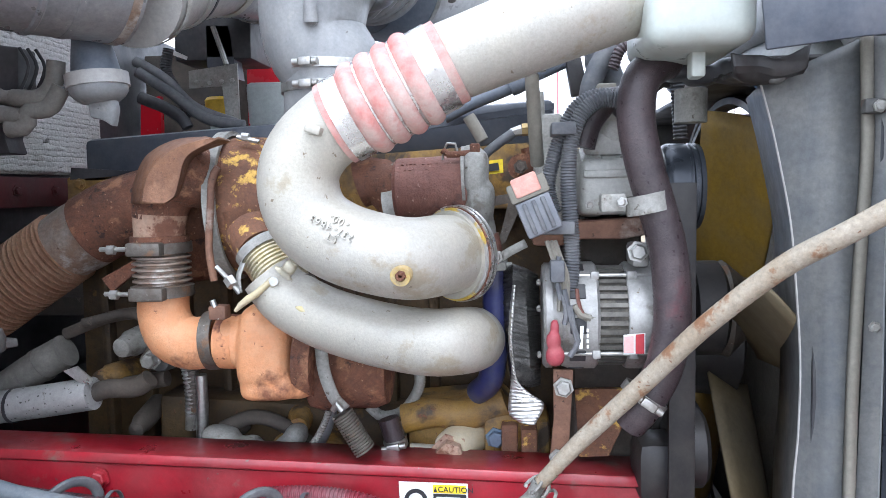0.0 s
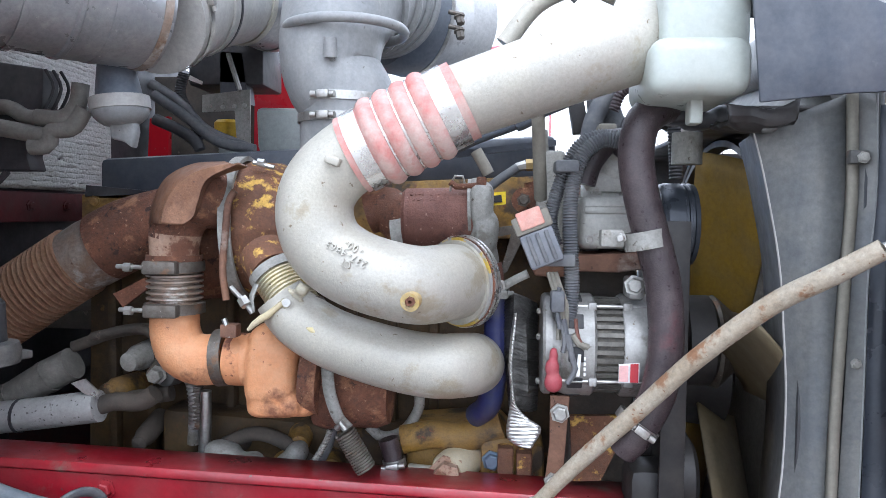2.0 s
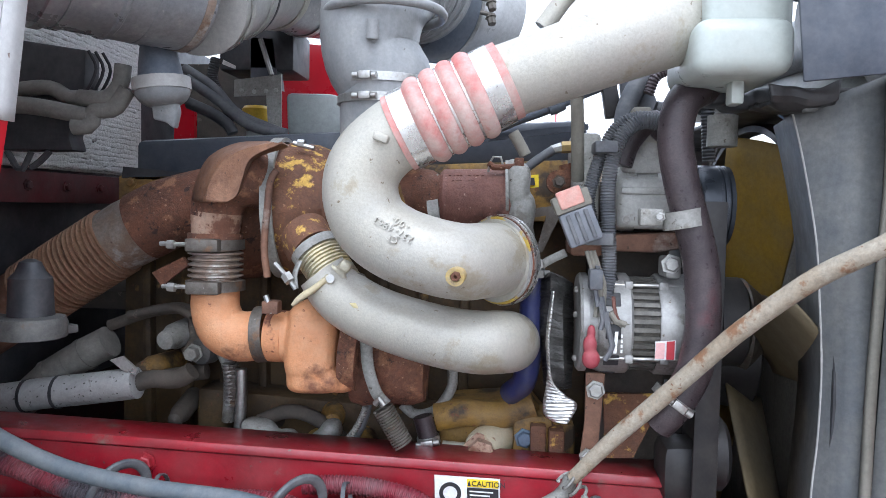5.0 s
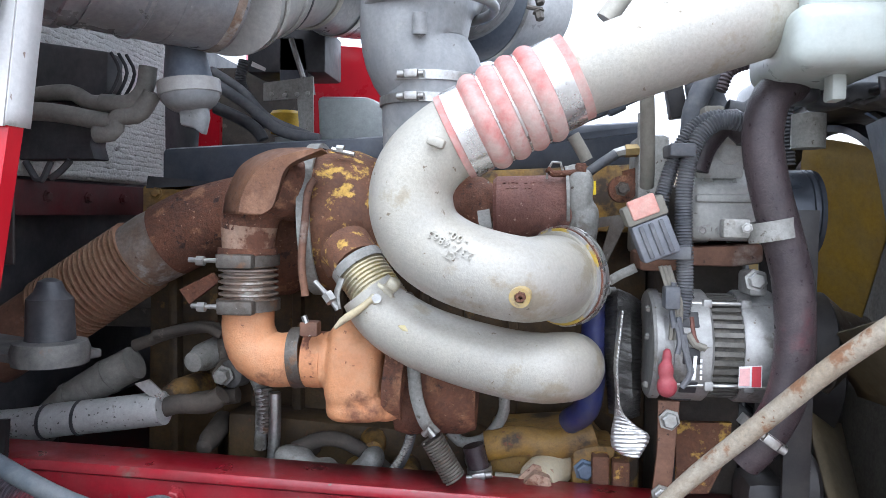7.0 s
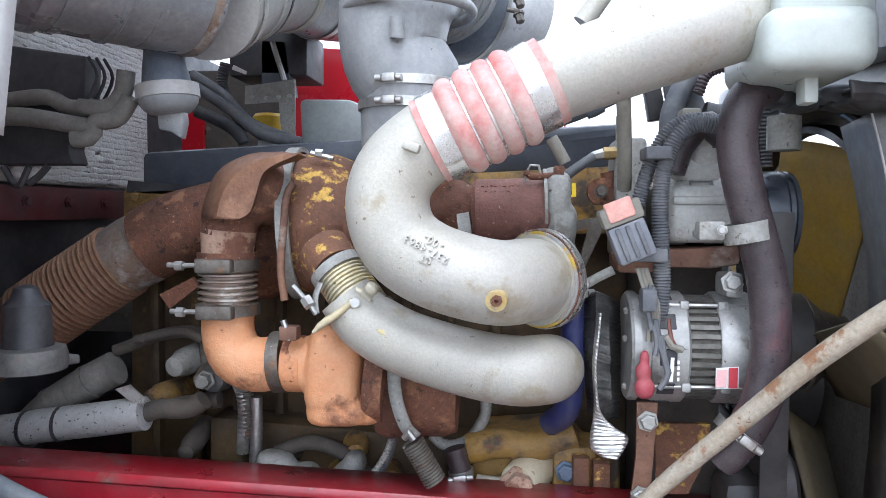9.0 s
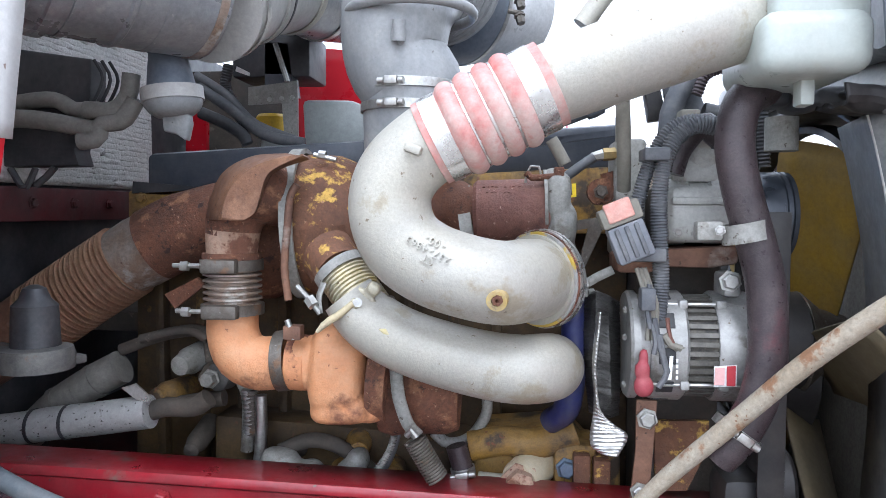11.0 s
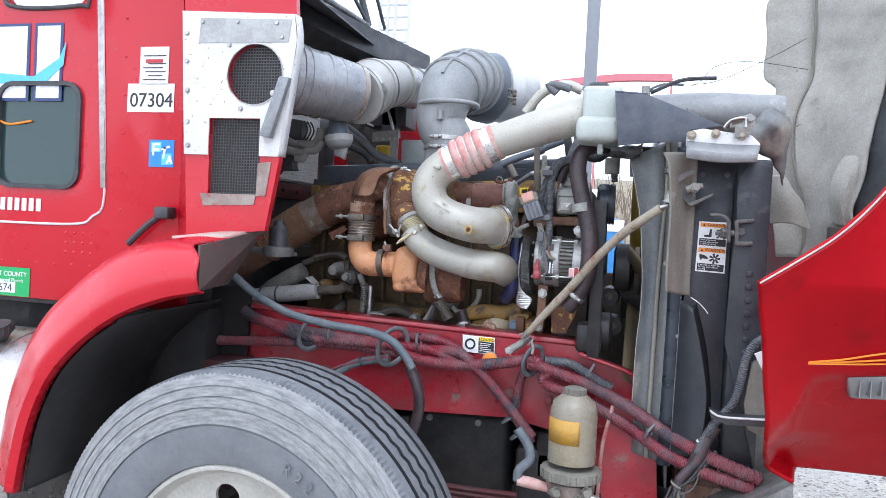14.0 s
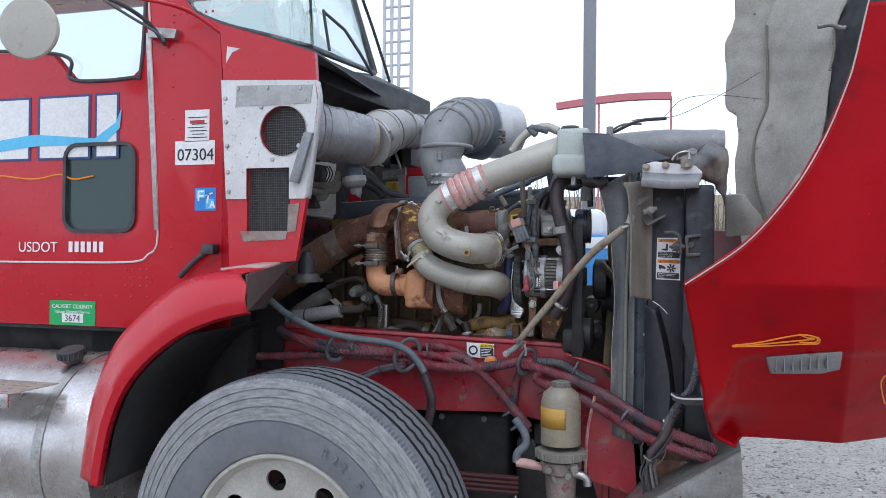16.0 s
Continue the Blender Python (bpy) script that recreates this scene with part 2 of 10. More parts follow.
# Engine yellow with grime, darkened for the shade between the pipes.
SHADEYEL = M("grimy_shade_yellow", (0.085, 0.052, 0.020), 0.7, 0, mott=((0.035, 0.025, 0.018), 7, 0.9), stain=((0.22, 0.125, 0.03), 14, 0.60, 0.8), specks=((0.10, 0.045, 0.025), 80, 0.28, 0.35), grain=0.16, bump=0.5, bscale=110)
RADCORE = M("dusty_radiator_core", (0.15, 0.135, 0.11), 0.8, 0.1, mott=((0.09, 0.08, 0.066), 5, 0.8), stain=((0.22, 0.20, 0.165), 8, 0.58, 0.6), grain=0.2, bump=0.4, bscale=160, streak=0.2)
PORTYEL = M("yellowed_port_ring", (0.50, 0.36, 0.13), 0.5, 0.2, mott=((0.40, 0.34, 0.24), 60, 0.7), stain=((0.20, 0.12, 0.06), 60, 0.57, 0.7), bump=0.2)
ORANGE = M("heat_faded_orange_paint", (0.60, 0.275, 0.125), 0.55, 0, mott=((0.53, 0.215, 0.09), 9, 0.55), dust=((0.63, 0.41, 0.25), 30, 0.4), stain=((0.17, 0.065, 0.035), 8, 0.575, 0.9), specks=((0.26, 0.10, 0.05), 75, 0.2, 0.42), grain=0.05, bump=0.55, bscale=150)
YELLOW = M("engine_yellow_dirty", (0.36, 0.20, 0.032), 0.6, 0, mott=((0.10, 0.058, 0.028), 7, 0.9), dust=((0.20, 0.145, 0.08), 24, 0.6), stain=((0.045, 0.033, 0.026), 13, 0.53, 0.9), specks=((0.17, 0.065, 0.03), 75, 0.28, 0.4), grain=0.16, bump=0.5, bscale=110)
FANYEL = M("fan_yellow", (0.36, 0.215, 0.024), 0.6, 0, mott=((0.22, 0.14, 0.03), 6, 0.75), dust=((0.19, 0.16, 0.105), 9, 0.6), bump=0.1)
GRIME = M("oily_grime", (0.055, 0.047, 0.04), 0.75, 0, mott=((0.11, 0.09, 0.07), 9, 0.8), spots=((0.17, 0.14, 0.11), 25, 0.63), bump=0.5, bscale=70)
# Oily black iron; its near-black also stands in for deep shade.
SHADESOOT = M("oily_and_shade_black", (0.014, 0.013, 0.014), 0.5, 0.1, mott=((0.034, 0.030, 0.028), 11, 0.8), dust=((0.075, 0.066, 0.056), 20, 0.3), bump=0.2)
# Fan yellow with grime, darkened to carry the shade on the lower blades.
FANSHADE = M("grimy_fan_blade_in_shade", (0.105, 0.085, 0.052), 0.75, 0, mott=((0.20, 0.13, 0.03), 5, 0.6), dust=((0.13, 0.118, 0.10), 10, 0.6), bump=0.15)
PALECAN = M("bright_worn_canister", (0.62, 0.62, 0.61), 0.36, 0.2, mott=((0.50, 0.50, 0.49), 6, 0.7), stain=((0.40, 0.39, 0.37), 9, 0.6, 0.5), bump=0.05)
COLLAR = M("blue_grey_rubber_collar", (0.10, 0.118, 0.145), 0.45, 0, mott=((0.17, 0.185, 0.205), 7, 0.7), bump=0.08)
BLACK = M("black_plastic", (0.022, 0.024, 0.028), 0.5, 0, mott=((0.05, 0.05, 0.055), 9, 0.7), dust=((0.14, 0.13, 0.12), 14, 0.4), bump=0.1)
NAVY = M("dusty_black_sheet", (0.040, 0.048, 0.064), 0.42, 0.1, mott=((0.085, 0.097, 0.12), 6, 0.7), dust=((0.20, 0.195, 0.19), 14, 0.3), stain=((0.24, 0.235, 0.225), 10, 0.64, 0.5), grain=0.04, bump=0.08)
RADI = M("radiator_frame_black", (0.014, 0.016, 0.021), 0.42, 0.1, mott=((0.034, 0.037, 0.044), 7, 0.8), dust=((0.085, 0.083, 0.08), 12, 0.4), stain=((0.12, 0.115, 0.105), 8, 0.63, 0.45), grain=0.1, bump=0.15, streak=0.25)
SHROUD = M("shroud_dusty_grey", (0.095, 0.103, 0.11), 0.45, 0.15, mott=((0.17, 0.168, 0.155), 5, 0.8), dust=((0.25, 0.235, 0.20), 11, 0.45), stain=((0.34, 0.31, 0.245), 4.5, 0.56, 0.6), grain=0.1, bump=0.15, streak=0.15)
BEIGE = M("dusty_rubber_seal", (0.17, 0.16, 0.13), 0.75, 0, mott=((0.26, 0.24, 0.20), 12, 0.7), bump=0.3, streak=0.3)
HOSE = M("dark_rubber_hose", (0.030, 0.021, 0.024), 0.36, 0, mott=((0.062, 0.044, 0.048), 9, 0.8), dust=((0.14, 0.115, 0.105), 40, 0.35), stain=((0.16, 0.02, 0.032), 3.4, 0.60, 0.55), grain=0.12, bump=0.35, bscale=320)
CONDUIT = M("grey_conduit", (0.085, 0.09, 0.10), 0.6, 0, mott=((0.17, 0.17, 0.17), 18, 0.8), bump=0.1)
REDCOND = M("red_overspray_conduit", (0.22, 0.016, 0.032), 0.55, 0, mott=((0.10, 0.030, 0.042), 9, 0.75), dust=((0.26, 0.185, 0.178), 10, 0.6), stain=((0.06, 0.062, 0.072), 6, 0.535, 0.9), grain=0.1, bump=0.15)
GREYHOSE = M("blue_grey_hose", (0.075, 0.10, 0.12), 0.6, 0, mott=((0.15, 0.165, 0.172), 8, 0.75), dust=((0.29, 0.27, 0.25), 20, 0.35), stain=((0.06, 0.075, 0.09), 9, 0.58, 0.6), bump=0.15)
BLUEHOSE = M("blue_silicone_hose", (0.014, 0.020, 0.105), 0.45, 0, mott=((0.04, 0.042, 0.065), 9, 0.85), dust=((0.10, 0.095, 0.10), 18, 0.4), bump=0.2)
SLEEVE = M("faded_red_silicone", (0.50, 0.155, 0.135), 0.5, 0, mott=((0.52, 0.40, 0.35), 11, 0.85), dust=((0.56, 0.48, 0.42), 26, 0.55), stain=((0.42, 0.10, 0.09), 14, 0.60, 0.6), grain=0.06, bump=0.15, bscale=140)
FOIL = M("heat_foil", (0.66, 0.655, 0.64), 0.34, 0.85, mott=((0.45, 0.43, 0.40), 24, 0.6), bump=0.2, bscale=140)
INTAKE = M("intake_grey_metal", (0.35, 0.355, 0.362), 0.30, 0.4, mott=((0.19, 0.197, 0.21), 6, 0.8), dust=((0.34, 0.335, 0.315), 18, 0.45), stain=((0.42, 0.41, 0.385), 10, 0.60, 0.5), specks=((0.48, 0.47, 0.45), 70, 0.16, 0.3), grain=0.1, bump=0.1)
RUBGREY = M("grey_moulded_rubber", (0.20, 0.207, 0.21), 0.42, 0, mott=((0.27, 0.275, 0.272), 6, 0.75), dust=((0.34, 0.33, 0.305), 26, 0.4), stain=((0.40, 0.385, 0.35), 13, 0.62, 0.5), specks=((0.12, 0.115, 0.105), 60, 0.16, 0.2), grain=0.08, bump=0.12)
TANKW = M("coolant_tank_plastic", (0.44, 0.475, 0.435), 0.34, 0, mott=((0.37, 0.40, 0.365), 5, 0.6), dust=((0.34, 0.325, 0.275), 12, 0.4), stain=((0.30, 0.27, 0.20), 8, 0.62, 0.5), grain=0.04, bump=0.05)
INSUL = M("white_insulation", (0.62, 0.615, 0.585), 0.5, 0.0, mott=((0.48, 0.475, 0.44), 6, 0.7), stain=((0.30, 0.28, 0.24), 9, 0.62, 0.6), grain=0.14, bump=1.0, bscale=150)
TYRE = M("dusty_tyre_rubber", (0.115, 0.122, 0.131), 0.65, 0, mott=((0.16, 0.166, 0.175), 9, 0.7), dust=((0.25, 0.25, 0.25), 18, 0.45), stain=((0.065, 0.068, 0.072), 14, 0.6, 0.6), grain=0.1, bump=0.25, bscale=200)
RIM = M("painted_wheel_disc", (0.50, 0.48, 0.43), 0.5, 0.1, mott=((0.36, 0.34, 0.30), 7, 0.7), spots=((0.2, 0.17, 0.14), 40, 0.7), bump=0.08)
TANKALU = M("brushed_tank_alloy", (0.62, 0.61, 0.61), 0.3, 0.85, mott=((0.4, 0.38, 0.36), 5, 0.8), dust=((0.36, 0.31, 0.26), 9, 0.6), bump=0.06)
BUMPER = M("dull_bumper_steel", (0.28, 0.272, 0.255), 0.42, 0.4, mott=((0.12, 0.11, 0.10), 6, 0.8), stain=((0.31, 0.30, 0.28), 8, 0.61, 0.55), specks=((0.10, 0.06, 0.045), 60, 0.2, 0.3), grain=0.1, bump=0.12)
RODM = M("weathered_rod_paint", (0.37, 0.325, 0.255), 0.65, 0.1, mott=((0.28, 0.215, 0.14), 12, 0.8), stain=((0.22, 0.10, 0.045), 24, 0.575, 0.85), specks=((0.20, 0.10, 0.05), 110, 0.26, 0.3), grain=0.14, bump=0.45, bscale=170)
LINER = M("hood_liner_grey", (0.36, 0.345, 0.305), 0.85, 0, mott=((0.28, 0.265, 0.225), 3, 0.75), dust=((0.42, 0.40, 0.36), 22, 0.4), stain=((0.17, 0.155, 0.13), 6, 0.62, 0.6), specks=((0.12, 0.11, 0.10), 18, 0.16, 0.2), grain=0.1, bump=0.5, bscale=90)
GREENP = M("reservoir_plastic", (0.38, 0.41, 0.395), 0.45, 0, mott=((0.28, 0.30, 0.29), 8, 0.6), bump=0.05)
YCAP = M("yellow_cap", (0.65, 0.42, 0.03), 0.45)
REDBOOT = M("red_rubber_boot", (0.27, 0.035, 0.048), 0.5, 0, mott=((0.34, 0.10, 0.10), 24, 0.7), grain=0.08, bump=0.2)
STICKW = M("sticker_white", (0.78, 0.78, 0.77), 0.45, 0, mott=((0.66, 0.65, 0.62), 30, 0.5))
STICKB = M("sticker_black", (0.02, 0.02, 0.022), 0.5)
STICKO = M("sticker_orange", (0.78, 0.25, 0.02), 0.5)
STICKY = M("sticker_yellow", (0.85, 0.62, 0.02), 0.5)
STICKBL = M("sticker_blue", (0.03, 0.22, 0.62), 0.45)
STICKG = M("sticker_green", (0.02, 0.34, 0.09), 0.5)
STICKR = M("sticker_red", (0.42, 0.035, 0.045), 0.5)
LIGHTBL = M("road_blue_decal", (0.12, 0.50, 0.75), 0.4)
GLASSDK = M("dusty_lamp_lens", (0.24, 0.25, 0.26), 0.14, 0.25, mott=((0.34, 0.30, 0.28), 10, 0.6), stain=((0.16, 0.06, 0.06), 12, 0.6, 0.5))
BARK = M("bare_branches", (0.17, 0.13, 0.10), 0.9, 0, bump=0.3)
FIELD = M("dry_brush", (0.30, 0.25, 0.17), 0.95, 0, mott=((0.18, 0.15, 0.10), 1.5, 0.8), bump=0.5, bscale=8)
CARBLUE = M("far_vehicle_blue", (0.05, 0.22, 0.50), 0.3)
CARWHITE = M("far_vehicle_white", (0.75, 0.76, 0.76), 0.35)
# Red paled towards pink so that the colour holds the distance haze.
PINKRED = M("hazed_far_red", (0.52, 0.16, 0.18), 0.6)
POLEM = M("pole_steel", (0.22, 0.225, 0.24), 0.5, 0.4)
GRAVEL = M("gravel", (0.37, 0.342, 0.305), 0.95, 0, mott=((0.25, 0.228, 0.20), 1.6, 0.7), dust=((0.44, 0.41, 0.37), 26, 0.8), stain=((0.09, 0.078, 0.065), 34, 0.545, 0.9), specks=((0.55, 0.52, 0.48), 45, 0.3, 0.25), grain=0.25, bump=1.0, bscale=55)
STONE = M("gravel_stone", (0.44, 0.415, 0.38), 0.9, 0, mott=((0.17, 0.155, 0.14), 18, 0.9), grain=0.15, bump=0.3)


def glass(name, col, rough=0.02):
    m = bpy.data.materials.new(name)
    m.use_nodes = True
    b = m.node_tree.nodes["Principled BSDF"]
    b.inputs["Base Color"].default_value = (*col, 1)
    b.inputs["Roughness"].default_value = rough
    b.inputs["Transmission Weight"].default_value = 1.0
    b.inputs["IOR"].default_value = 1.45
    return m


GLASS = glass("tinted_glass", (0.72, 0.80, 0.78))
PANE = glass("dusty_green_pane", (0.035, 0.075, 0.07), 0.03)
PANE.node_tree.nodes["Principled BSDF"].inputs["IOR"].default_value = 1.5
PANE.node_tree.nodes["Principled BSDF"].inputs["Transmission Weight"].default_value = 0.4
def clear_pane(name, tint, gloss):
    """Thin clear sheet: lets light straight through and mirrors part of it."""
    m = bpy.data.materials.new(name)
    m.use_nodes = True
    n, l = m.node_tree.nodes, m.node_tree.links
    through_, shine, mix = n.new("ShaderNodeBsdfTransparent"), n.new("ShaderNodeBsdfGlossy"), n.new("ShaderNodeMixShader")
    through_.inputs[0].default_value = (*tint, 1)
    shine.inputs["Roughness"].default_value = 0.03
    mix.inputs[0].default_value = gloss
    l.new(through_.outputs[0], mix.inputs[1])
    l.new(shine.outputs[0], mix.inputs[2])
    l.new(mix.outputs[0], n["Material Output"].inputs[0])
    return m


SCREENGLASS = clear_pane("windscreen_glass", (0.84, 0.91, 0.88), 0.3)


YTRACE = M("flange_with_yellow_traces", (0.40, 0.39, 0.37), 0.5, 0.4, mott=((0.28, 0.27, 0.25), 20, 0.7), stain=((0.60, 0.42, 0.05), 22, 0.52, 0.9), bump=0.1)
STATFIN = M("stator_fin_iron", (0.17, 0.16, 0.14), 0.6, 0.4, mott=((0.09, 0.085, 0.075), 30, 0.8), bump=0.2)
PULLEY = M("blue_black_pulley", (0.030, 0.036, 0.046), 0.32, 0.3, mott=((0.06, 0.066, 0.078), 7, 0.7), bump=0.05)
RUBLIGHT = M("dusty_pale_rubber", (0.34, 0.33, 0.31), 0.5, 0, mott=((0.42, 0.405, 0.375), 6, 0.7), dust=((0.48, 0.455, 0.415), 20, 0.4), stain=((0.24, 0.23, 0.215), 9, 0.61, 0.6), bump=0.06)
SIDEWALL = M("smooth_grey_sidewall", (0.135, 0.14, 0.15), 0.7, 0, mott=((0.19, 0.195, 0.205), 6, 0.7), dust=((0.25, 0.25, 0.25), 20, 0.35), grain=0.06, bump=0.1, bscale=200)
HEATHOSE = M("dusty_heater_hose", (0.16, 0.15, 0.13), 0.65, 0, mott=((0.25, 0.24, 0.215), 12, 0.8), dust=((0.10, 0.095, 0.085), 20, 0.5), grain=0.1, bump=0.15)
SCREEN = M("galvanised_wire", (0.10, 0.10, 0.10), 0.45, 0.3, mott=((0.07, 0.07, 0.07), 20, 0.7))

# stones differ from one to the next
sn_, sk_ = STONE.node_tree.nodes, STONE.node_tree.links
gi, hv = sn_.new("ShaderNodeNewGeometry"), sn_.new("ShaderNodeMix")
hv.data_type, hv.blend_type = "RGBA", "MULTIPLY"
hv.inputs[0].default_value = 1.0
vr_ = sn_.new("ShaderNodeMapRange")
vr_.inputs["To Min"].default_value, vr_.inputs["To Max"].default_value = 0.35, 1.5
sk_.new(gi.outputs["Random Per Island"], vr_.inputs["Value"])
sb0 = sn_["Principled BSDF"].inputs["Base Color"]
sk_.new(sb0.links[0].from_socket, hv.inputs[6])
sk_.new(vr_.outputs[0], hv.inputs[7])
sk_.new(hv.outputs[2], sb0)


# ---- building helpers ----
def origin(ob):
    p = Vector((0, 0, 0))
    while ob:
        p += ob.location
        ob = ob.parent
    return p


def thing(name, at, label="", category="", group="", kind=""):
    ob = new(name)
    ob.empty_display_size = 0.05
    ob.location = at
    return tagged(ob, label, category, group, kind)


def part(name, bm, material, parent, label="", smooth=True, recalc=True):
    if recalc:
        bmesh.ops.recalc_face_normals(bm, faces=bm.faces)
    if parent:
        bmesh.ops.translate(bm, verts=bm.verts, vec=-origin(parent))
    me = bpy.data.meshes.new(name)
    bm.to_mesh(me)
    bm.free()
    me.materials.append(material)
    if smooth:
        me.shade_smooth()
        me.set_sharp_from_angle(angle=radians(38))
    ob = new(name, me)
    ob.parent = parent
    if label:
        ob["label"] = label
    return ob


def solid(ob, t, off=0.0):
    m = ob.modifiers.new("thick", "SOLIDIFY")
    m.thickness, m.offset = t, off
    return ob


def curve_pts(pts, step=0.012):
    """A smooth line through the points, in even steps."""
    pts = [Vector(p) for p in pts]
    if len(pts) == 2:
        n = max(1, int((pts[1] - pts[0]).length / step))
        return [pts[0].lerp(pts[1], i / n) for i in range(n + 1)]
    full = [2 * pts[0] - pts[1], *pts, 2 * pts[-1] - pts[-2]]
    raw = []
    for a, b, c, d in zip(full, full[1:], full[2:], full[3:]):
        for i in range(16):
            t = i / 16
            raw.append(0.5 * (2 * b + (c - a) * t + (2 * a - 5 * b + 4 * c - d) * t * t + (3 * b - a - 3 * c + d) * t**3))
    raw.append(pts[-1])
    lens = [0.0]
    for a, b in zip(raw, raw[1:]):
        lens.append(lens[-1] + (b - a).length)
    n = max(2, int(lens[-1] / step))
    out, j = [], 0
    for i in range(n + 1):
        s = lens[-1] * i / n
        while j < len(raw) - 2 and lens[j + 1] < s:
            j += 1
        f = (s - lens[j]) / max(1e-9, lens[j + 1] - lens[j])
        out.append(raw[j].lerp(raw[j + 1], min(1, f)))
    return out


def frames(line):
    tang = [(line[min(i + 1, len(line) - 1)] - line[max(i - 1, 0)]).normalized() for i in range(len(line))]
    u = tang[0].orthogonal().normalized()
    res = []
    for p, t in zip(line, tang):
        u = (u - t * u.dot(t)).normalized()
        res.append((p, u, t.cross(u), t))
    return res


def sweep(bm, line, radius, seg=16, caps=True, squash=1.0):
    """radius: a number, or a function of (index, count)."""
    rings = []
    n = len(line)
    for i, (p, u, v, t) in enumerate(frames(line)):
        r = radius(i, n) if callable(radius) else radius
        rings.append([bm.verts.new(p + r * (math.cos(a) * u + squash * math.sin(a) * v)) for a in (2 * math.pi * k / seg for k in range(seg))])
    for a, b in zip(rings, rings[1:]):
        for k in range(seg):
            bm.faces.new((a[k], a[(k + 1) % seg], b[(k + 1) % seg], b[k]))
    if caps:
        bm.faces.new(rings[0])
        bm.faces.new(rings[-1])
    return bm


def lerp_list(vals):
    return lambda i, n: float(np.interp(i / max(1, n - 1), np.linspace(0, 1, len(vals)), vals))


def tube(name, pts, r, material, parent, label="", seg=16, step=0.012, caps=True):
    rad = lerp_list(r) if isinstance(r, (list, tuple)) else r
    return part(name, sweep(bmesh.new(), curve_pts(pts, step), rad, seg, caps), material, parent, label)


def corrugated(name, pts, r, material, parent, label="", pitch=0.006, depth=0.0015, seg=12):
    line = curve_pts(pts, pitch / 4)
    wave = (0, 1, 1, 0)
    return part(name, sweep(bmesh.new(), line, lambda i, n: r - depth * wave[i % 4], seg), material, parent, label)


def lathe(bm, profile, at, axis, seg=32, close=False):
    """profile: (distance along the axis, radius) pairs."""
    at, axis = Vector(at), Vector(axis).normalized()
    u = axis.orthogonal().normalized()
    v = axis.cross(u)
    rings = []
    for h, r in profile:
        rings.append([bm.verts.new(at + axis * h + max(r, 1e-4) * (math.cos(a) * u + math.sin(a) * v)) for a in (2 * math.pi * k / seg for k in range(seg))])
    pairs = list(zip(rings, rings[1:])) + ([(rings[-1], rings[0])] if close else [])
    for a, b in pairs:
        for k in range(seg):
            bm.faces.new((a[k], a[(k + 1) % seg], b[(k + 1) % seg], b[k]))
    if not close:
        for ring, (h, r) in ((rings[0], profile[0]), (rings[-1], profile[-1])):
            if r > 1e-3:
                bm.faces.new(ring)
    return bm


def turned(name, profile, at, axis, material, parent, label="", seg=32, close=False):
    return part(name, lathe(bmesh.new(), profile, at, axis, seg, close), material, parent, label)


def block(bm, lo, hi, bevel=0.0, m=None, seg=2):
    made = bmesh.ops.create_cube(bm, size=1)["verts"]
    lo, hi = Vector(lo), Vector(hi)
    for v in made:
        v.co = Vector((lo[i] + (v.co[i] + 0.5) * (hi[i] - lo[i]) for i in range(3)))
    if bevel:
        edges = list({e for v in made for e in v.link_edges})
        made = bmesh.ops.bevel(bm, geom=edges, offset=bevel, segments=seg, affect="EDGES", profile=0.5)["verts"]
    if m:
        bmesh.ops.transform(bm, matrix=m, verts=[v for v in made if v.is_valid])
    return bm


def boxpart(name, lo, hi, material, parent, label="", bevel=0.003, m=None, seg=2):
    return part(name, block(bmesh.new(), lo, hi, bevel, m, seg), material, parent, label)


def plate(name, pts, push, material, parent, label="", bevel=0.0):
    """A flat polygon given depth along push."""
    bm = bmesh.new()
    f = bm.faces.new([bm.verts.new(p) for p in pts])
    ext = bmesh.ops.extrude_face_region(bm, geom=[f])["geom"]
    bmesh.ops.translate(bm, verts=[e for e in ext if isinstance(e, bmesh.types.BMVert)], vec=Vector(push))
    if bevel:
        bmesh.ops.bevel(bm, geom=list(bm.edges), offset=bevel, segments=2, affect="EDGES", profile=0.5)
    return part(name, bm, material, parent, label)


def loft(name, lines, material, parent, label="", thick=0.0, n=40, closed=False):
    """A sheet through several lines, each taken at n even steps."""
    bm = bmesh.new()
    rows = []
    for pts in lines:
        total = sum((Vector(b) - Vector(a)).length for a, b in zip(pts, pts[1:]))
        line = curve_pts(pts, total / 200)
        rows.append([bm.verts.new(line[round(i * (len(line) - 1) / (n - 1))]) for i in range(n)])
    for a, b in zip(rows, rows[1:]):
        for i in range(n - 1):
            bm.faces.new((a[i], a[i + 1], b[i + 1], b[i]))
    ob = part(name, bm, material, parent, label)
    return solid(ob, thick) if thick else ob


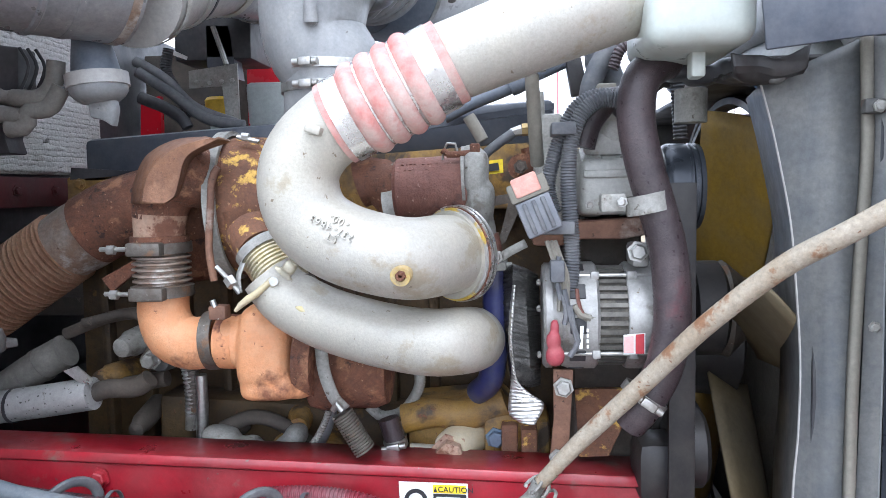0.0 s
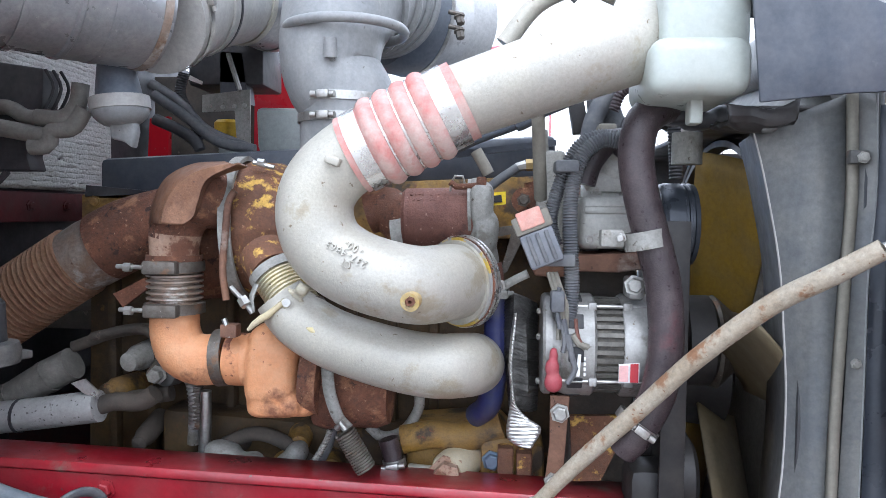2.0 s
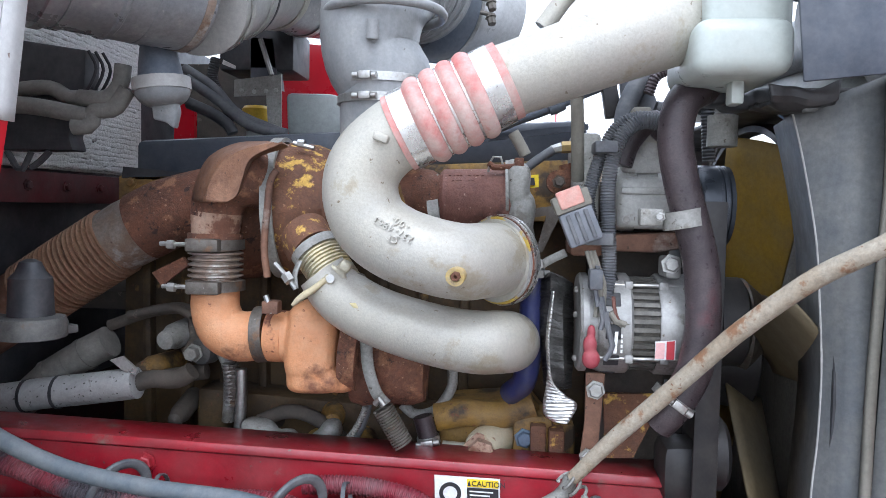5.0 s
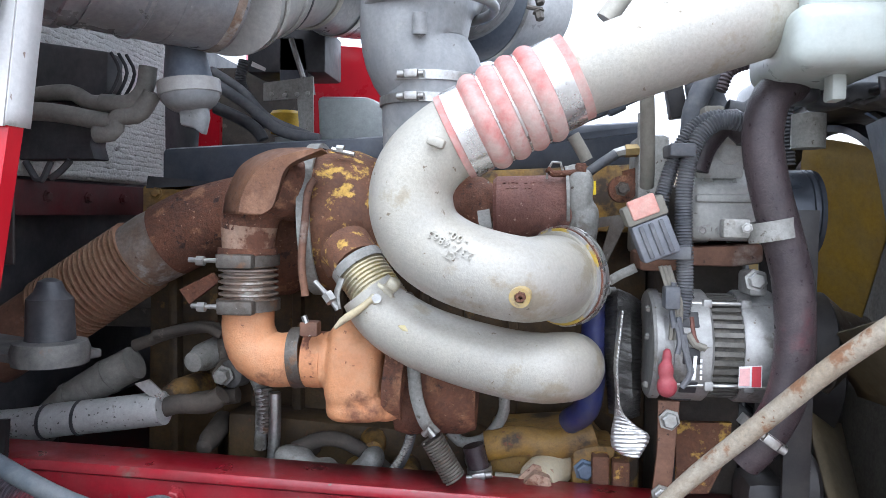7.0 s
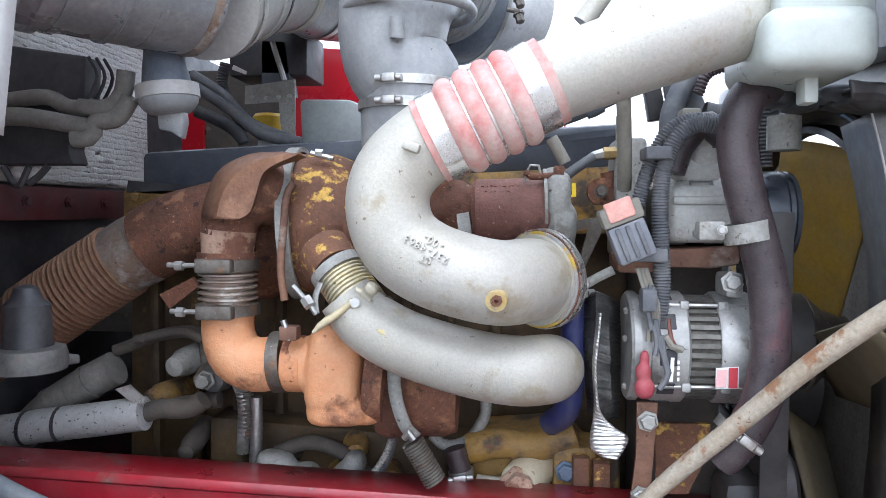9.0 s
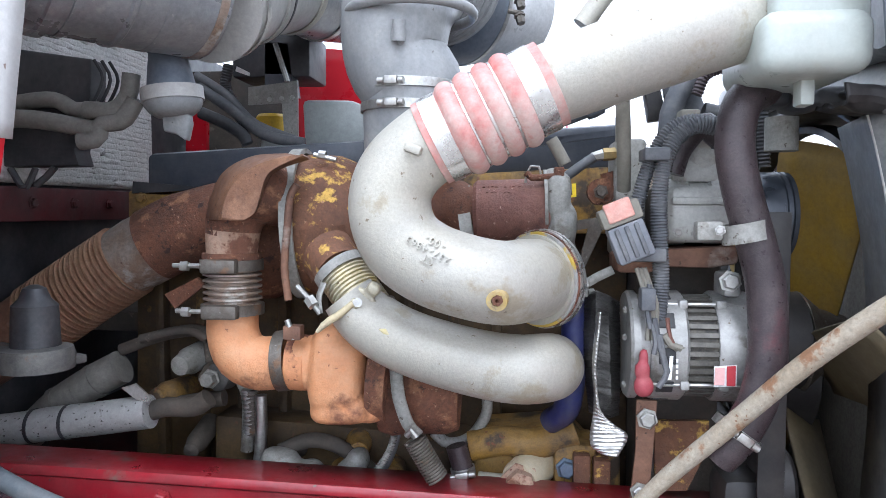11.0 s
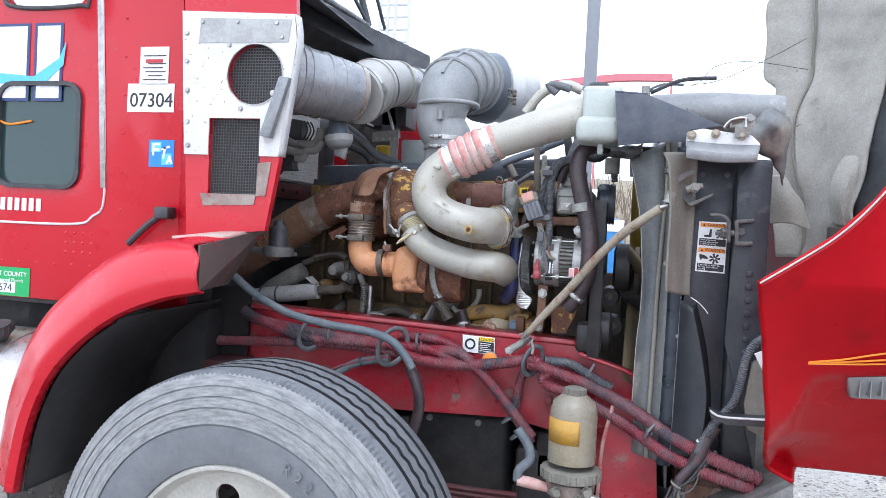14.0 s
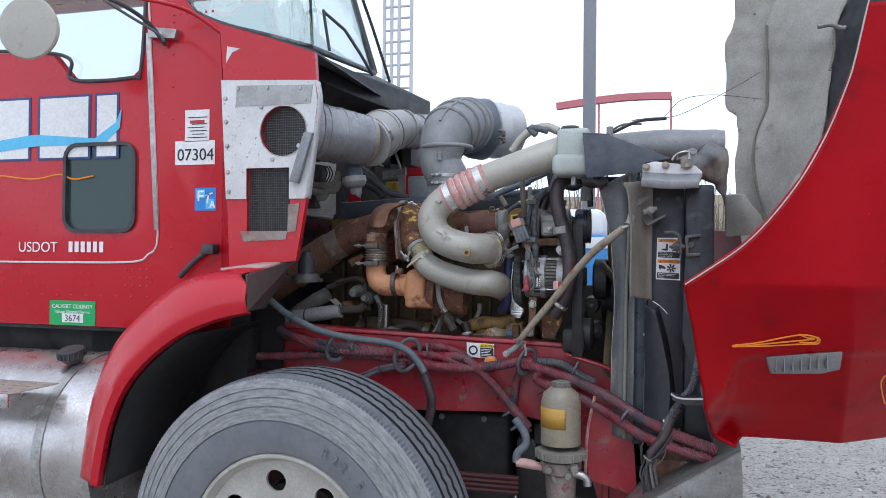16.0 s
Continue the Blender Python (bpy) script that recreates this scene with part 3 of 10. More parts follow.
def smooth_loft(name, lines, material, parent, label="", thick=0.0, n=60, across=30):
    """As loft, but rounded across the lines too."""
    cols = []
    for pts in lines:
        total = sum((Vector(b) - Vector(a)).length for a, b in zip(pts, pts[1:]))
        line = curve_pts(pts, total / 200)
        cols.append([line[round(i * (len(line) - 1) / (n - 1))] for i in range(n)])
    bm = bmesh.new()
    rows = []
    for i in range(n):
        total = sum((b[i] - a[i]).length for a, b in zip(cols, cols[1:]))
        line = curve_pts([c[i] for c in cols], total / 150)
        rows.append([bm.verts.new(line[round(k * (len(line) - 1) / (across - 1))]) for k in range(across)])
    for a, b in zip(rows, rows[1:]):
        for i in range(across - 1):
            bm.faces.new((a[i], a[i + 1], b[i + 1], b[i]))
    ob = part(name, bm, material, parent, label)
    return solid(ob, thick) if thick else ob


def ring(name, at, axis, r, width, thick, material, parent, label="", seg=32):
    w = width / 2
    return turned(name, [(-w, r), (-w, r + thick), (w, r + thick), (w, r)], at, axis, material, parent, label, seg, True)


def hexbolt(name, at, axis, r, h, material, parent, label=""):
    bm = lathe(bmesh.new(), [(0, r * 1.35), (0.003, r * 1.35), (0.003, r), (h, r), (h + 0.15 * r, r * 0.8)], at, axis, 6)
    return part(name, bm, material, parent, label)


def clamp(parent, at, axis, r, width=0.014, material=None, label="", tail=None):
    """A worm or T-bolt clamp: a band, a lug and a bolt."""
    material = material or STEEL
    band = ring("clamp_band", at, axis, r, width, 0.0025, material, parent, label)
    axis, at = Vector(axis).normalized(), Vector(at)
    side = Vector(tail or (0, -1, 0))
    side = (side - axis * side.dot(axis)).normalized()
    along = axis.cross(side)
    p = at + side * (r + 0.006)
    turned("clamp_bolt", [(-0.022, 0.003), (-0.022, 0.0055), (-0.012, 0.0055), (-0.012, 0.003), (0.012, 0.003), (0.012, 0.005), (0.02, 0.005), (0.02, 0.002)], p, along, material, band, "", 10)
    m = Matrix.Translation(p) @ Matrix((axis, along, side)).transposed().to_4x4()
    part("clamp_lug", block(bmesh.new(), (-width * 0.45, -0.011, -0.006), (width * 0.45, 0.011, 0.006), 0.002, m), material, band)
    return band


def words(name, body, size, at, material, parent, label="", xdir=(1, 0, 0), ydir=(0, 0, 1), depth=0.0006, align="LEFT"):
    cu = bpy.data.curves.new(name, "FONT")
    cu.body, cu.size, cu.extrude, cu.align_x = body, size, depth, align
    tmp = new(name + "_tmp", cu)
    dg = bpy.context.evaluated_depsgraph_get()
    me = bpy.data.meshes.new_from_object(tmp.evaluated_get(dg))
    bpy.data.objects.remove(tmp)
    bpy.data.curves.remove(cu)
    x, y = Vector(xdir).normalized(), Vector(ydir).normalized()
    m = Matrix.Translation(Vector(at) - origin(parent)) @ Matrix((x, y, x.cross(y))).transposed().to_4x4()
    me.transform(m)
    me.materials.append(material)
    ob = new(name, me)
    ob.parent = parent
    if label:
        ob["label"] = label
    return ob


def drape(ob, parent, line, r):
    """Wraps raised letters onto a pipe of radius r whose middle line is given."""
    o = origin(parent)
    pts = curve_pts(line, 0.006)
    ys = [(o + v.co).y for v in ob.data.vertices]
    mid = (min(ys) + max(ys)) / 2
    for v in ob.data.vertices:
        w = o + v.co
        c = min(pts, key=lambda p: (p.x - w.x) ** 2 + (p.z - w.z) ** 2)
        d = math.hypot(c.x - w.x, c.z - w.z)
        y = c.y - math.sqrt(max(1e-6, r * r - d * d)) + (w.y - mid)
        v.co.y = y - o.y
    return ob


def lump(name, at, half, power, material, parent, label="", turn=None, seg=24):
    """A rounded block: an ellipsoid pushed towards a box (power below 1)."""
    bm = bmesh.new()
    bmesh.ops.create_uvsphere(bm, u_segments=seg, v_segments=seg, radius=1)
    m = Matrix.Translation(at) @ (turn or Matrix.Identity(4))
    for v in bm.verts:
        c = [math.copysign(abs(k) ** power, k) * h for k, h in zip(v.co, half)]
        v.co = m @ Vector(c)
    return part(name, bm, material, parent, label)


def cast(name, blobs, material, parent, label="", voxel=0.005, rounds=4):
    """Rounded blocks (centre, half sizes, power, turn about y in degrees) fused into one casting."""
    bm = bmesh.new()
    for at, half, power, *turn in blobs:
        made = bmesh.ops.create_uvsphere(bm, u_segments=24, v_segments=16, radius=1)["verts"]
        m = Matrix.Translation(at) @ Matrix.Rotation(radians(turn[0] if turn else 0), 4, "Y")
        for v in made:
            v.co = m @ Vector([math.copysign(abs(k) ** power, k) * h for k, h in zip(v.co, half)])
    ob = part(name, bm, material, parent, label)
    fuse = ob.modifiers.new("fuse", "REMESH")
    fuse.mode, fuse.voxel_size, fuse.use_smooth_shade = "VOXEL", voxel, True
    ease = ob.modifiers.new("ease", "SMOOTH")
    ease.factor, ease.iterations = 0.5, rounds
    return ob


def coil(name, a, b, r, wire, turns, material, parent, label=""):
    a, b = Vector(a), Vector(b)
    d = (b - a).normalized()
    u = d.orthogonal().normalized()
    v = d.cross(u)
    n = int(turns * 18)
    line = [a.lerp(b, i / n) + r * (math.cos(2 * math.pi * i / 18) * u + math.sin(2 * math.pi * i / 18) * v) for i in range(n + 1)]
    return part(name, sweep(bmesh.new(), line, wire, 6), material, parent, label)


def strap_band(name, pts, wide, thick, side, material, parent, label=""):
    """A flat band that follows the points; side is the way its width runs."""
    line = curve_pts(pts, 0.008)
    bm = bmesh.new()
    rows = []
    for p, u, v, t in frames(line):
        s = (Vector(side) - t * Vector(side).dot(t)).normalized()
        rows.append([bm.verts.new(p + s * wide * k + t.cross(s) * 0.0) for k in (-0.5, 0, 0.5)])
    for r1, r2 in zip(rows, rows[1:]):
        for i in range(2):
            bm.faces.new((r1[i], r1[i + 1], r2[i + 1], r2[i]))
    return solid(part(name, bm, material, parent, label), thick)


def carve(ob, cutter):
    """Cuts the bmesh cutter, given in world places, out of ob's mesh."""
    bmesh.ops.recalc_face_normals(cutter, faces=cutter.faces)
    me = bpy.data.meshes.new("cutter")
    cutter.to_mesh(me)
    cutter.free()
    tool = new("cutter", me)
    mod = ob.modifiers.new("cut", "BOOLEAN")
    mod.object, mod.solver = tool, "EXACT"
    bpy.context.view_layer.update()
    cut = bpy.data.meshes.new_from_object(ob.evaluated_get(bpy.context.evaluated_depsgraph_get()))
    ob.modifiers.clear()
    ob.data = cut
    bpy.data.objects.remove(tool)
    return ob


def sticker(name, pts, material, parent, label="", push=(0, -0.0012, 0)):
    """pts: two opposite corners on a wall that faces -y."""
    (x0, y0, z0), (x1, y1, z1) = pts
    return plate(name, [(x0, y0, z0), (x1, y0, z0), (x1, y0, z1), (x0, y0, z1)], push, material, parent, label)


# ---- ground and distance ----
GZ = -0.10
bm = bmesh.new()
bmesh.ops.create_grid(bm, x_segments=2, y_segments=2, size=400)
bmesh.ops.translate(bm, verts=bm.verts, vec=(0, 0, GZ))
ground = part("ground", bm, GRAVEL, None, smooth=False)
tagged(ground, "pale gravel yard strewn with small stones and twigs", "ground", kind="structure")

bm = bmesh.new()
rng = random.Random(5)
for i in range(9000):
    a, b = rng.random(), rng.random()
    x, y = 0.2 + 3.6 * a, -0.6 + 5.2 * b
    if i % 4 == 0:
        x, y = -1.6 + 2.6 * a, 0.9 + 2.2 * b
    s = 0.005 + 0.017 * rng.random() ** 3
    vs = [bm.verts.new((x + s * dx * (0.7 + 0.6 * rng.random()), y + s * dy * (0.7 + 0.6 * rng.random()), GZ + s * dz)) for dx, dy, dz in ((1, 0, 0), (0, 1, 0), (-1, 0, 0), (0, -1, 0), (0.2, 0.1, 0.7))]
    for k in range(4):
        bm.faces.new((vs[k], vs[(k + 1) % 4], vs[4]))
stones = part("gravel_stones", bm, STONE, None, smooth=False, recalc=False)
tagged(stones, "loose grey gravel stones on the yard", "gravel", kind="stuff")

# far field and bare brush
bm = bmesh.new()
rng = random.Random(8)
for i in range(2600):
    x, y = -14 + 40 * rng.random(), 17 + 9 * rng.random()
    h, lean = 0.8 + 2.3 * rng.random() ** 2, rng.uniform(-0.5, 0.5)
    x, y = x * 1.4, y + 5
    gz_ = GZ + 4.6 * min(1, max(0, (y - 34) / 14 + 0.9)) - 0.2
    p = [Vector((x, y, gz_)), Vector((x + lean * 0.5, y, gz_ + h * 0.55)), Vector((x + lean, y, gz_ + h))]
    w = 0.012 + 0.012 * rng.random()
    q = [bm.verts.new(v + Vector((s * w, 0, 0))) for v in p[:2] for s in (-1, 1)] + [bm.verts.new(p[2])]
    bm.faces.new((q[0], q[1], q[3], q[2]))
    bm.faces.new((q[2], q[3], q[4]))
    for k in range(3):
        b = p[1].lerp(p[2], rng.random())
        e = b + Vector((rng.uniform(-0.4, 0.4), 0, rng.uniform(0.1, 0.5)))
        vs = [bm.verts.new(b - Vector((w * 0.6, 0, 0))), bm.verts.new(b + Vector((w * 0.6, 0, 0))), bm.verts.new(e)]
        bm.faces.new(vs)
brush = part("bare_brush", bm, BARK, None, smooth=False, recalc=False)
tagged(brush, "leafless brown brush along the field edge", "brush", kind="stuff")
bm = bmesh.new()
bmesh.ops.create_grid(bm, x_segments=60, y_segments=8, size=1)
for v in bm.verts:
    v.co = Vector((v.co.x * 60, 34 + v.co.y * 14, GZ + 0.01 + 4.6 * min(1, max(0, v.co.y + 0.9)) + 0.4 * noise.noise(v.co * 9)))
field = part("dry_field", bm, FIELD, None)
tagged(field, "dry brown grassy bank beyond the yard", "field", kind="structure")

pole = thing("light_pole", (-0.552, 14.000, 0.877), "tall square grey steel light pole in the yard", "pole")
pp = origin(pole)
boxpart("shaft", (pp.x - 0.125, pp.y - 0.125, 0), (pp.x + 0.125, pp.y + 0.125, 11), POLEM, pole)
boxpart("base_plate", (pp.x - 0.3, pp.y - 0.3, 0), (pp.x + 0.3, pp.y + 0.3, 0.04), POLEM, pole)

beam = thing("far_crane", (-0.360, 22.000, 2.026), "red curved lifting beam on thin supports, far off, haze mixed into its colour", "crane")
bl = [(-2.158, 22.000, 6.215), (-0.823, 22.000, 6.353), (0.216, 22.000, 6.411), (1.366, 22.000, 6.390)]
part("beam", sweep(bmesh.new(), curve_pts(bl, 0.3), 0.15, 4), PINKRED, beam)
for q in (bl[1], bl[-1]):
    tube("support", [(q[0], q[1], 0), (q[0], q[1], q[2])], 0.03, PINKRED, beam, seg=8, step=1)

car = thing("parked_pickup", (-0.271, 6.500, 1.016), "blue and white pickup parked behind the truck", "vehicle")
c0 = [(-1.170, 6.500, 1.991), (0.239, 6.500, 1.935), (0.243, 6.500, 1.334), (-0.030, 6.500, 1.640)]
x0, x1 = c0[0][0] - 1.6, c0[1][0]
boxpart("body", (x0, 6.5, 0.45), (x1 + 0.1, 8.3, c0[1][2] - 0.28), CARBLUE, car, bevel=0.08, seg=3)
boxpart("cab_top", (x0 + 0.3, 6.6, c0[1][2] - 0.30), (x1 - 0.1, 8.2, c0[1][2] + 0.02), CARWHITE, car, bevel=0.08, seg=3)
boxpart("stripe", (x0, 6.485, c0[1][2] - 0.42), (x1 + 0.11, 6.51, c0[1][2] - 0.30), CARWHITE, car, bevel=0.004)
for wx in (x0 + 0.5, x1 - 0.5):
    turned("wheel", [(0, 0.05), (0, 0.3), (0.05, 0.36), (0.2, 0.36), (0.22, 0.3)], (wx, 6.48, 0.36), (0, 1, 0), BLACK, car)

# other machinery behind the cab
tower = thing("pipe_tower", (-3.204, 9.000, 1.870), "white pipe ladder tower beside a dull red mast", "tower")
tp = origin(tower)
for dx in (-0.12, 0.0, 0.12, 0.32):
    tube("upright", [(tp.x + dx, 9, 0), (tp.x + dx, 9, 6)], 0.028, PALEPIPE, tower, seg=8, step=2)
for k in range(22):
    tube("rung", [(tp.x - 0.12, 9, 2.0 + 0.18 * k), (tp.x + 0.32, 9, 2.0 + 0.18 * k)], 0.018, PALEPIPE, tower, seg=6, step=1)
boxpart("mast", (tp.x - 0.40, 9.1, 0), (tp.x - 0.24, 9.25, 3.55), PINKRED, tower)

# ---- the truck's cab ----
YD = 0.93
cab = thing("truck_cab", (-1.9, YD + 0.9, 0.9), "red truck cab with riveted side and decals", "truck cab")
low = (-1.804, 0.930, 1.117)[2]
hx = -1.05
wall = boxpart("side_wall", (-3.6, YD, low), (hx, YD + 0.05, 2.52), RED, cab, bevel=0.01)
boxpart("rear_wall", (-3.6, YD + 0.06, low), (-3.55, YD + 1.75, 2.0), RED, cab)
boxpart("floor_pan", (-3.55, YD + 0.05, low - 0.02), (hx, YD + 1.75, low + 0.03), BLACK, cab)
boxpart("far_wall", (-3.55, YD + 1.75, low), (-1.25, YD + 1.80, 2.1), RED, cab)
boxpart("firewall", (hx - 0.03, YD + 0.05, low), (hx, YD + 1.75, 2.05), BLACK, cab)
boxpart("roof", (-3.6, YD, 3.15), (-1.75, YD + 1.8, 3.2), RED, cab, bevel=0.02)
boxpart("seat", (-2.7, YD + 0.35, low + 0.1), (-2.2, YD + 0.9, 2.05), BLACK, cab, "dark seat behind the glass", bevel=0.06)

# windows cut through the wall
ww = [(-1.831, 0.930, 1.896), (-1.469, 0.930, 1.885), (-1.464, 0.930, 1.515), (-1.825, 0.930, 1.514)]
xa, xb, zt, zb = ww[0][0], ww[1][0], ww[0][2], ww[2][2]


def rounded(x0, x1, z0, z1, r, y):
    pts = []
    for cx, cz, a0_ in ((x1 - r, z1 - r, 0), (x0 + r, z1 - r, 90), (x0 + r, z0 + r, 180), (x1 - r, z0 + r, 270)):
        pts += [(cx + r * math.cos(radians(a0_ + d)), y, cz + r * math.sin(radians(a0_ + d))) for d in (0, 22.5, 45, 67.5, 90)]
    return pts


def prism(bm, pts, depth):
    f = bm.faces.new([bm.verts.new(p) for p in pts])
    g = bmesh.ops.extrude_face_region(bm, geom=[f])["geom"]
    bmesh.ops.translate(bm, verts=[e for e in g if isinstance(e, bmesh.types.BMVert)], vec=(0, depth, 0))
    bmesh.ops.recalc_face_normals(bm, faces=bm.faces)
    return bm


cut = prism(bmesh.new(), rounded(xa + 0.010, xb - 0.010, zb + 0.010, zt - 0.010, 0.055, YD - 0.1), 0.3)
uw = [(-3.058, 0.930, 3.152), (-2.011, 0.930, 3.022), (-1.427, 0.930, 2.621), (-1.454, 0.930, 2.201), (-1.503, 0.930, 2.161), (-1.797, 0.930, 2.170), (-1.910, 0.930, 2.289), (-3.043, 0.930, 2.361)]
bmu = cut
f = bmu.faces.new([bmu.verts.new((p[0], YD - 0.1, p[2])) for p in uw])
ext = bmesh.ops.extrude_face_region(bmu, geom=[f])["geom"]
bmesh.ops.translate(bmu, verts=[e for e in ext if isinstance(e, bmesh.types.BMVert)], vec=(0, 0.3, 0))
f = cut.faces.new([cut.verts.new((q[0], YD - 0.1, q[2])) for q in ((-1.253, 0.930, 2.604), (-1.243, 0.930, 2.460), (-1.201, 0.930, 2.408), (-1.060, 0.930, 2.345), (-0.959, 0.930, 2.315), (-0.962, 0.930, 2.577))])
ext = bmesh.ops.extrude_face_region(cut, geom=[f])["geom"]
bmesh.ops.translate(cut, verts=[v for v in ext if isinstance(v, bmesh.types.BMVert)], vec=(0, 0.3, 0))
carve(wall, cut)
view_win = part("view_window_frame", prism(bmesh.new(), rounded(xa, xb, zb, zt, 0.065, YD - 0.012), 0.032), BLACK, cab, "black rubber window frame")
carve(view_win, prism(bmesh.new(), rounded(xa + 0.015, xb - 0.015, zb + 0.015, zt - 0.015, 0.052, YD - 0.1), 0.3))
p = boxpart("view_window_pane", (xa + 0.013, YD + 0.004, zb + 0.013), (xb - 0.013, YD + 0.009, zt - 0.013), PANE, view_win, "greenish glass pane", bevel=0)
p.visible_shadow = False
p = plate("door_glass", [(q[0], YD + 0.025, q[2]) for q in uw], (0, 0.005, 0), GLASS, cab, "side window glass")
p.visible_shadow = False
ub = uw[2:8]
tube("window_seal", [(q[0], YD - 0.002, q[2]) for q in ub], 0.008, BLACK, cab, "black window seal", seg=8)

# door outline: white bead along the bottom, steel hinge up the front
dl = [(-2.167, 0.930, 1.388), (-1.809, 0.930, 1.389), (-1.484, 0.930, 1.395), (-1.411, 0.930, 1.424), (-1.366, 0.930, 1.487), (-1.377, 0.930, 1.777), (-1.405, 0.930, 2.245), (-1.426, 0.930, 2.574)]
tube("door_bead", [(-3.3, YD - 0.003, dl[0][2])] + [(q[0], YD - 0.003, q[2]) for q in dl], 0.0045, WHITE, cab, "white bead round the door edge", seg=6)
hp = [(-1.420, 0.930, 2.342), (-1.369, 0.930, 1.526)]
part("hinge", block(bmesh.new(), (-0.011, -0.008, 0), (0.011, 0.004, (Vector(hp[0]) - Vector(hp[1])).length), 0.003, Matrix.Translation((hp[1][0], YD, hp[1][2])) @ Matrix.Rotation((hp[0][0] - hp[1][0]) / (hp[0][2] - hp[1][2]), 4, "Y")), STEEL, cab, "long steel piano hinge")

# rivets on the cab skin
riv = bmesh.new()
lathe(riv, [(0, 0.006), (-0.0015, 0.0055), (-0.003, 0.0025), (-0.0032, 0.0)], (0, 0, 0), (0, 1, 0), 8)
bmesh.ops.recalc_face_normals(riv, faces=riv.faces)
rme = bpy.data.meshes.new("rivet")
riv.to_mesh(rme)
riv.free()
rme.materials.append(RED)
spots_r = []
rr = [(-1.321, 0.930, 2.379), (-1.309, 0.930, 1.452), (-1.086, 0.930, 1.375), (-2.165, 0.930, 1.249), (-1.496, 0.930, 1.264), (-1.519, 0.930, 1.362), (-1.401, 0.930, 1.301)]
for k in range(8):
    spots_r.append((rr[0][0] + 0.02, rr[0][2] - k * (rr[0][2] - rr[1][2]) / 7))
for k in range(16):
    spots_r.append((rr[3][0] - 0.3 + k * 0.075, rr[3][2]))
for i in range(4):
    for j in range(3):
        spots_r.append((rr[5][0] + 0.035 * i, rr[5][2] - 0.034 * j))
for k in range(7):
    spots_r.append((rr[0][0] + 0.02 + 0.03 * k, rr[0][2] + 0.03))
for x, z in spots_r:
    o = new("rivet", rme)
    o.parent = cab
    o.location = Vector((x, YD, z)) - origin(cab)

# windscreen: post, frame and glass
ws = [(-1.268, 0.945, 2.565), (-1.259, 0.945, 2.481), (-1.217, 0.950, 2.418), (-1.079, 0.960, 2.356), (-0.917, 0.990, 2.314), (-0.746, 1.040, 2.269)]
wtop = [(q[0] - 0.05 - 0.02 * i, q[1] + 0.05, 3.12) for i, q in enumerate(ws)]
far_foot, far_head = (-1.094, 2.70, 2.583), (-1.262, 2.70, 3.12)
tube("windscreen_frame", ws, 0.013, BLACK, cab, "black windscreen rubber", seg=10)
p = loft("windscreen", [ws + [far_foot], wtop + [far_head]], SCREENGLASS, cab, "raked windscreen glass", 0.004, 60)
p.visible_shadow = False
tube("windscreen_post", [far_foot, far_head], 0.02, BLACK, cab, "black screen post", seg=10)
tube("windscreen_sill", [ws[-1], far_foot], 0.014, BLACK, cab, "black lower screen rubber", seg=10)
for k in range(4):
    w = ([(-0.799, 1.150, 2.502), (-0.786, 1.150, 2.282)], [(-0.785, 1.250, 2.491), (-0.754, 1.250, 2.312)], [(-0.803, 1.300, 2.498), (-0.721, 1.350, 2.423), (-0.629, 1.450, 2.245)], [(-0.662, 1.400, 2.575), (-0.642, 1.500, 2.451), (-0.601, 1.600, 2.247)])[k]
    tube("wiper_arm", w, 0.007, BLACK, cab, "black wiper arm", seg=8, step=0.1)

# cowl in front of the door
cw = [(-1.022, 0.8257, 2.319), (-0.824, 0.8257, 2.255), (-0.623, 0.8257, 2.183), (-0.609, 0.8257, 2.009), (-0.650, 0.8257, 1.643), (-0.691, 0.8257, 1.408), (-0.969, 0.8257, 1.379), (-0.983, 0.8257, 1.643), (-1.004, 0.8257, 2.093)]
cowl = plate("cowl_side", cw, (0, 0.025, 0), RED, cab, "red cowl side panel with chipped edge")
plate("cowl_top", [cw[1], cw[2], (cw[2][0] - 0.02, 2.5, cw[2][2] - 0.02), (cw[1][0], 2.5, cw[1][2])], (0, 0, 0.008), BLACK, cab, "black cowl top")
plate("paint_chip", [(-0.993, 0.8257, 2.165), (-0.989, 0.8257, 2.229), (-0.932, 0.8257, 2.217), (-0.967, 0.8257, 2.204)], (0, -0.001, 0), WHITE, cab, "bare chipped corner")
ret_ = [(q[0], q[2]) for q in ((-0.616, 0, 2.079), (-0.605, 0, 1.999), (-0.618, 0, 1.895), (-0.651, 0, 1.641))]
loft("panel_return", [[(x + 0.001, 0.8186, z) for x, z in ret_], [(x + 0.002, 0.8602, z) for x, z in ret_]], WHITE, cab, "white folded panel edge", 0.002, 24)
plate("cowl_filler", [(hx - 0.02, 0.93, cw[0][2]), cw[0], cw[6], (hx - 0.02, 0.93, cw[6][2])], (0, 0.02, 0), RED, cab)
cs = [(-1.009, 0.8257, 2.098), (-0.617, 0.8257, 2.078), (-0.606, 0.8257, 1.998), (-0.619, 0.8257, 1.894), (-0.652, 0.8257, 1.640), (-0.983, 0.8257, 1.641)]
wp = plate("vent_panel", [(q[0], 0.8216, q[2]) for q in cs], (0, -0.004, 0), WHITE, cab, "scuffed white metal vent panel")
vc = (-0.744, 0.8111, 1.894)
vr = [(-0.897, 0.8111, 1.757), (-0.718, 0.8111, 1.517)]
vcut = lathe(bmesh.new(), [(-0.2, 0.096), (0.2, 0.096)], vc, (0, 1, 0), 40)
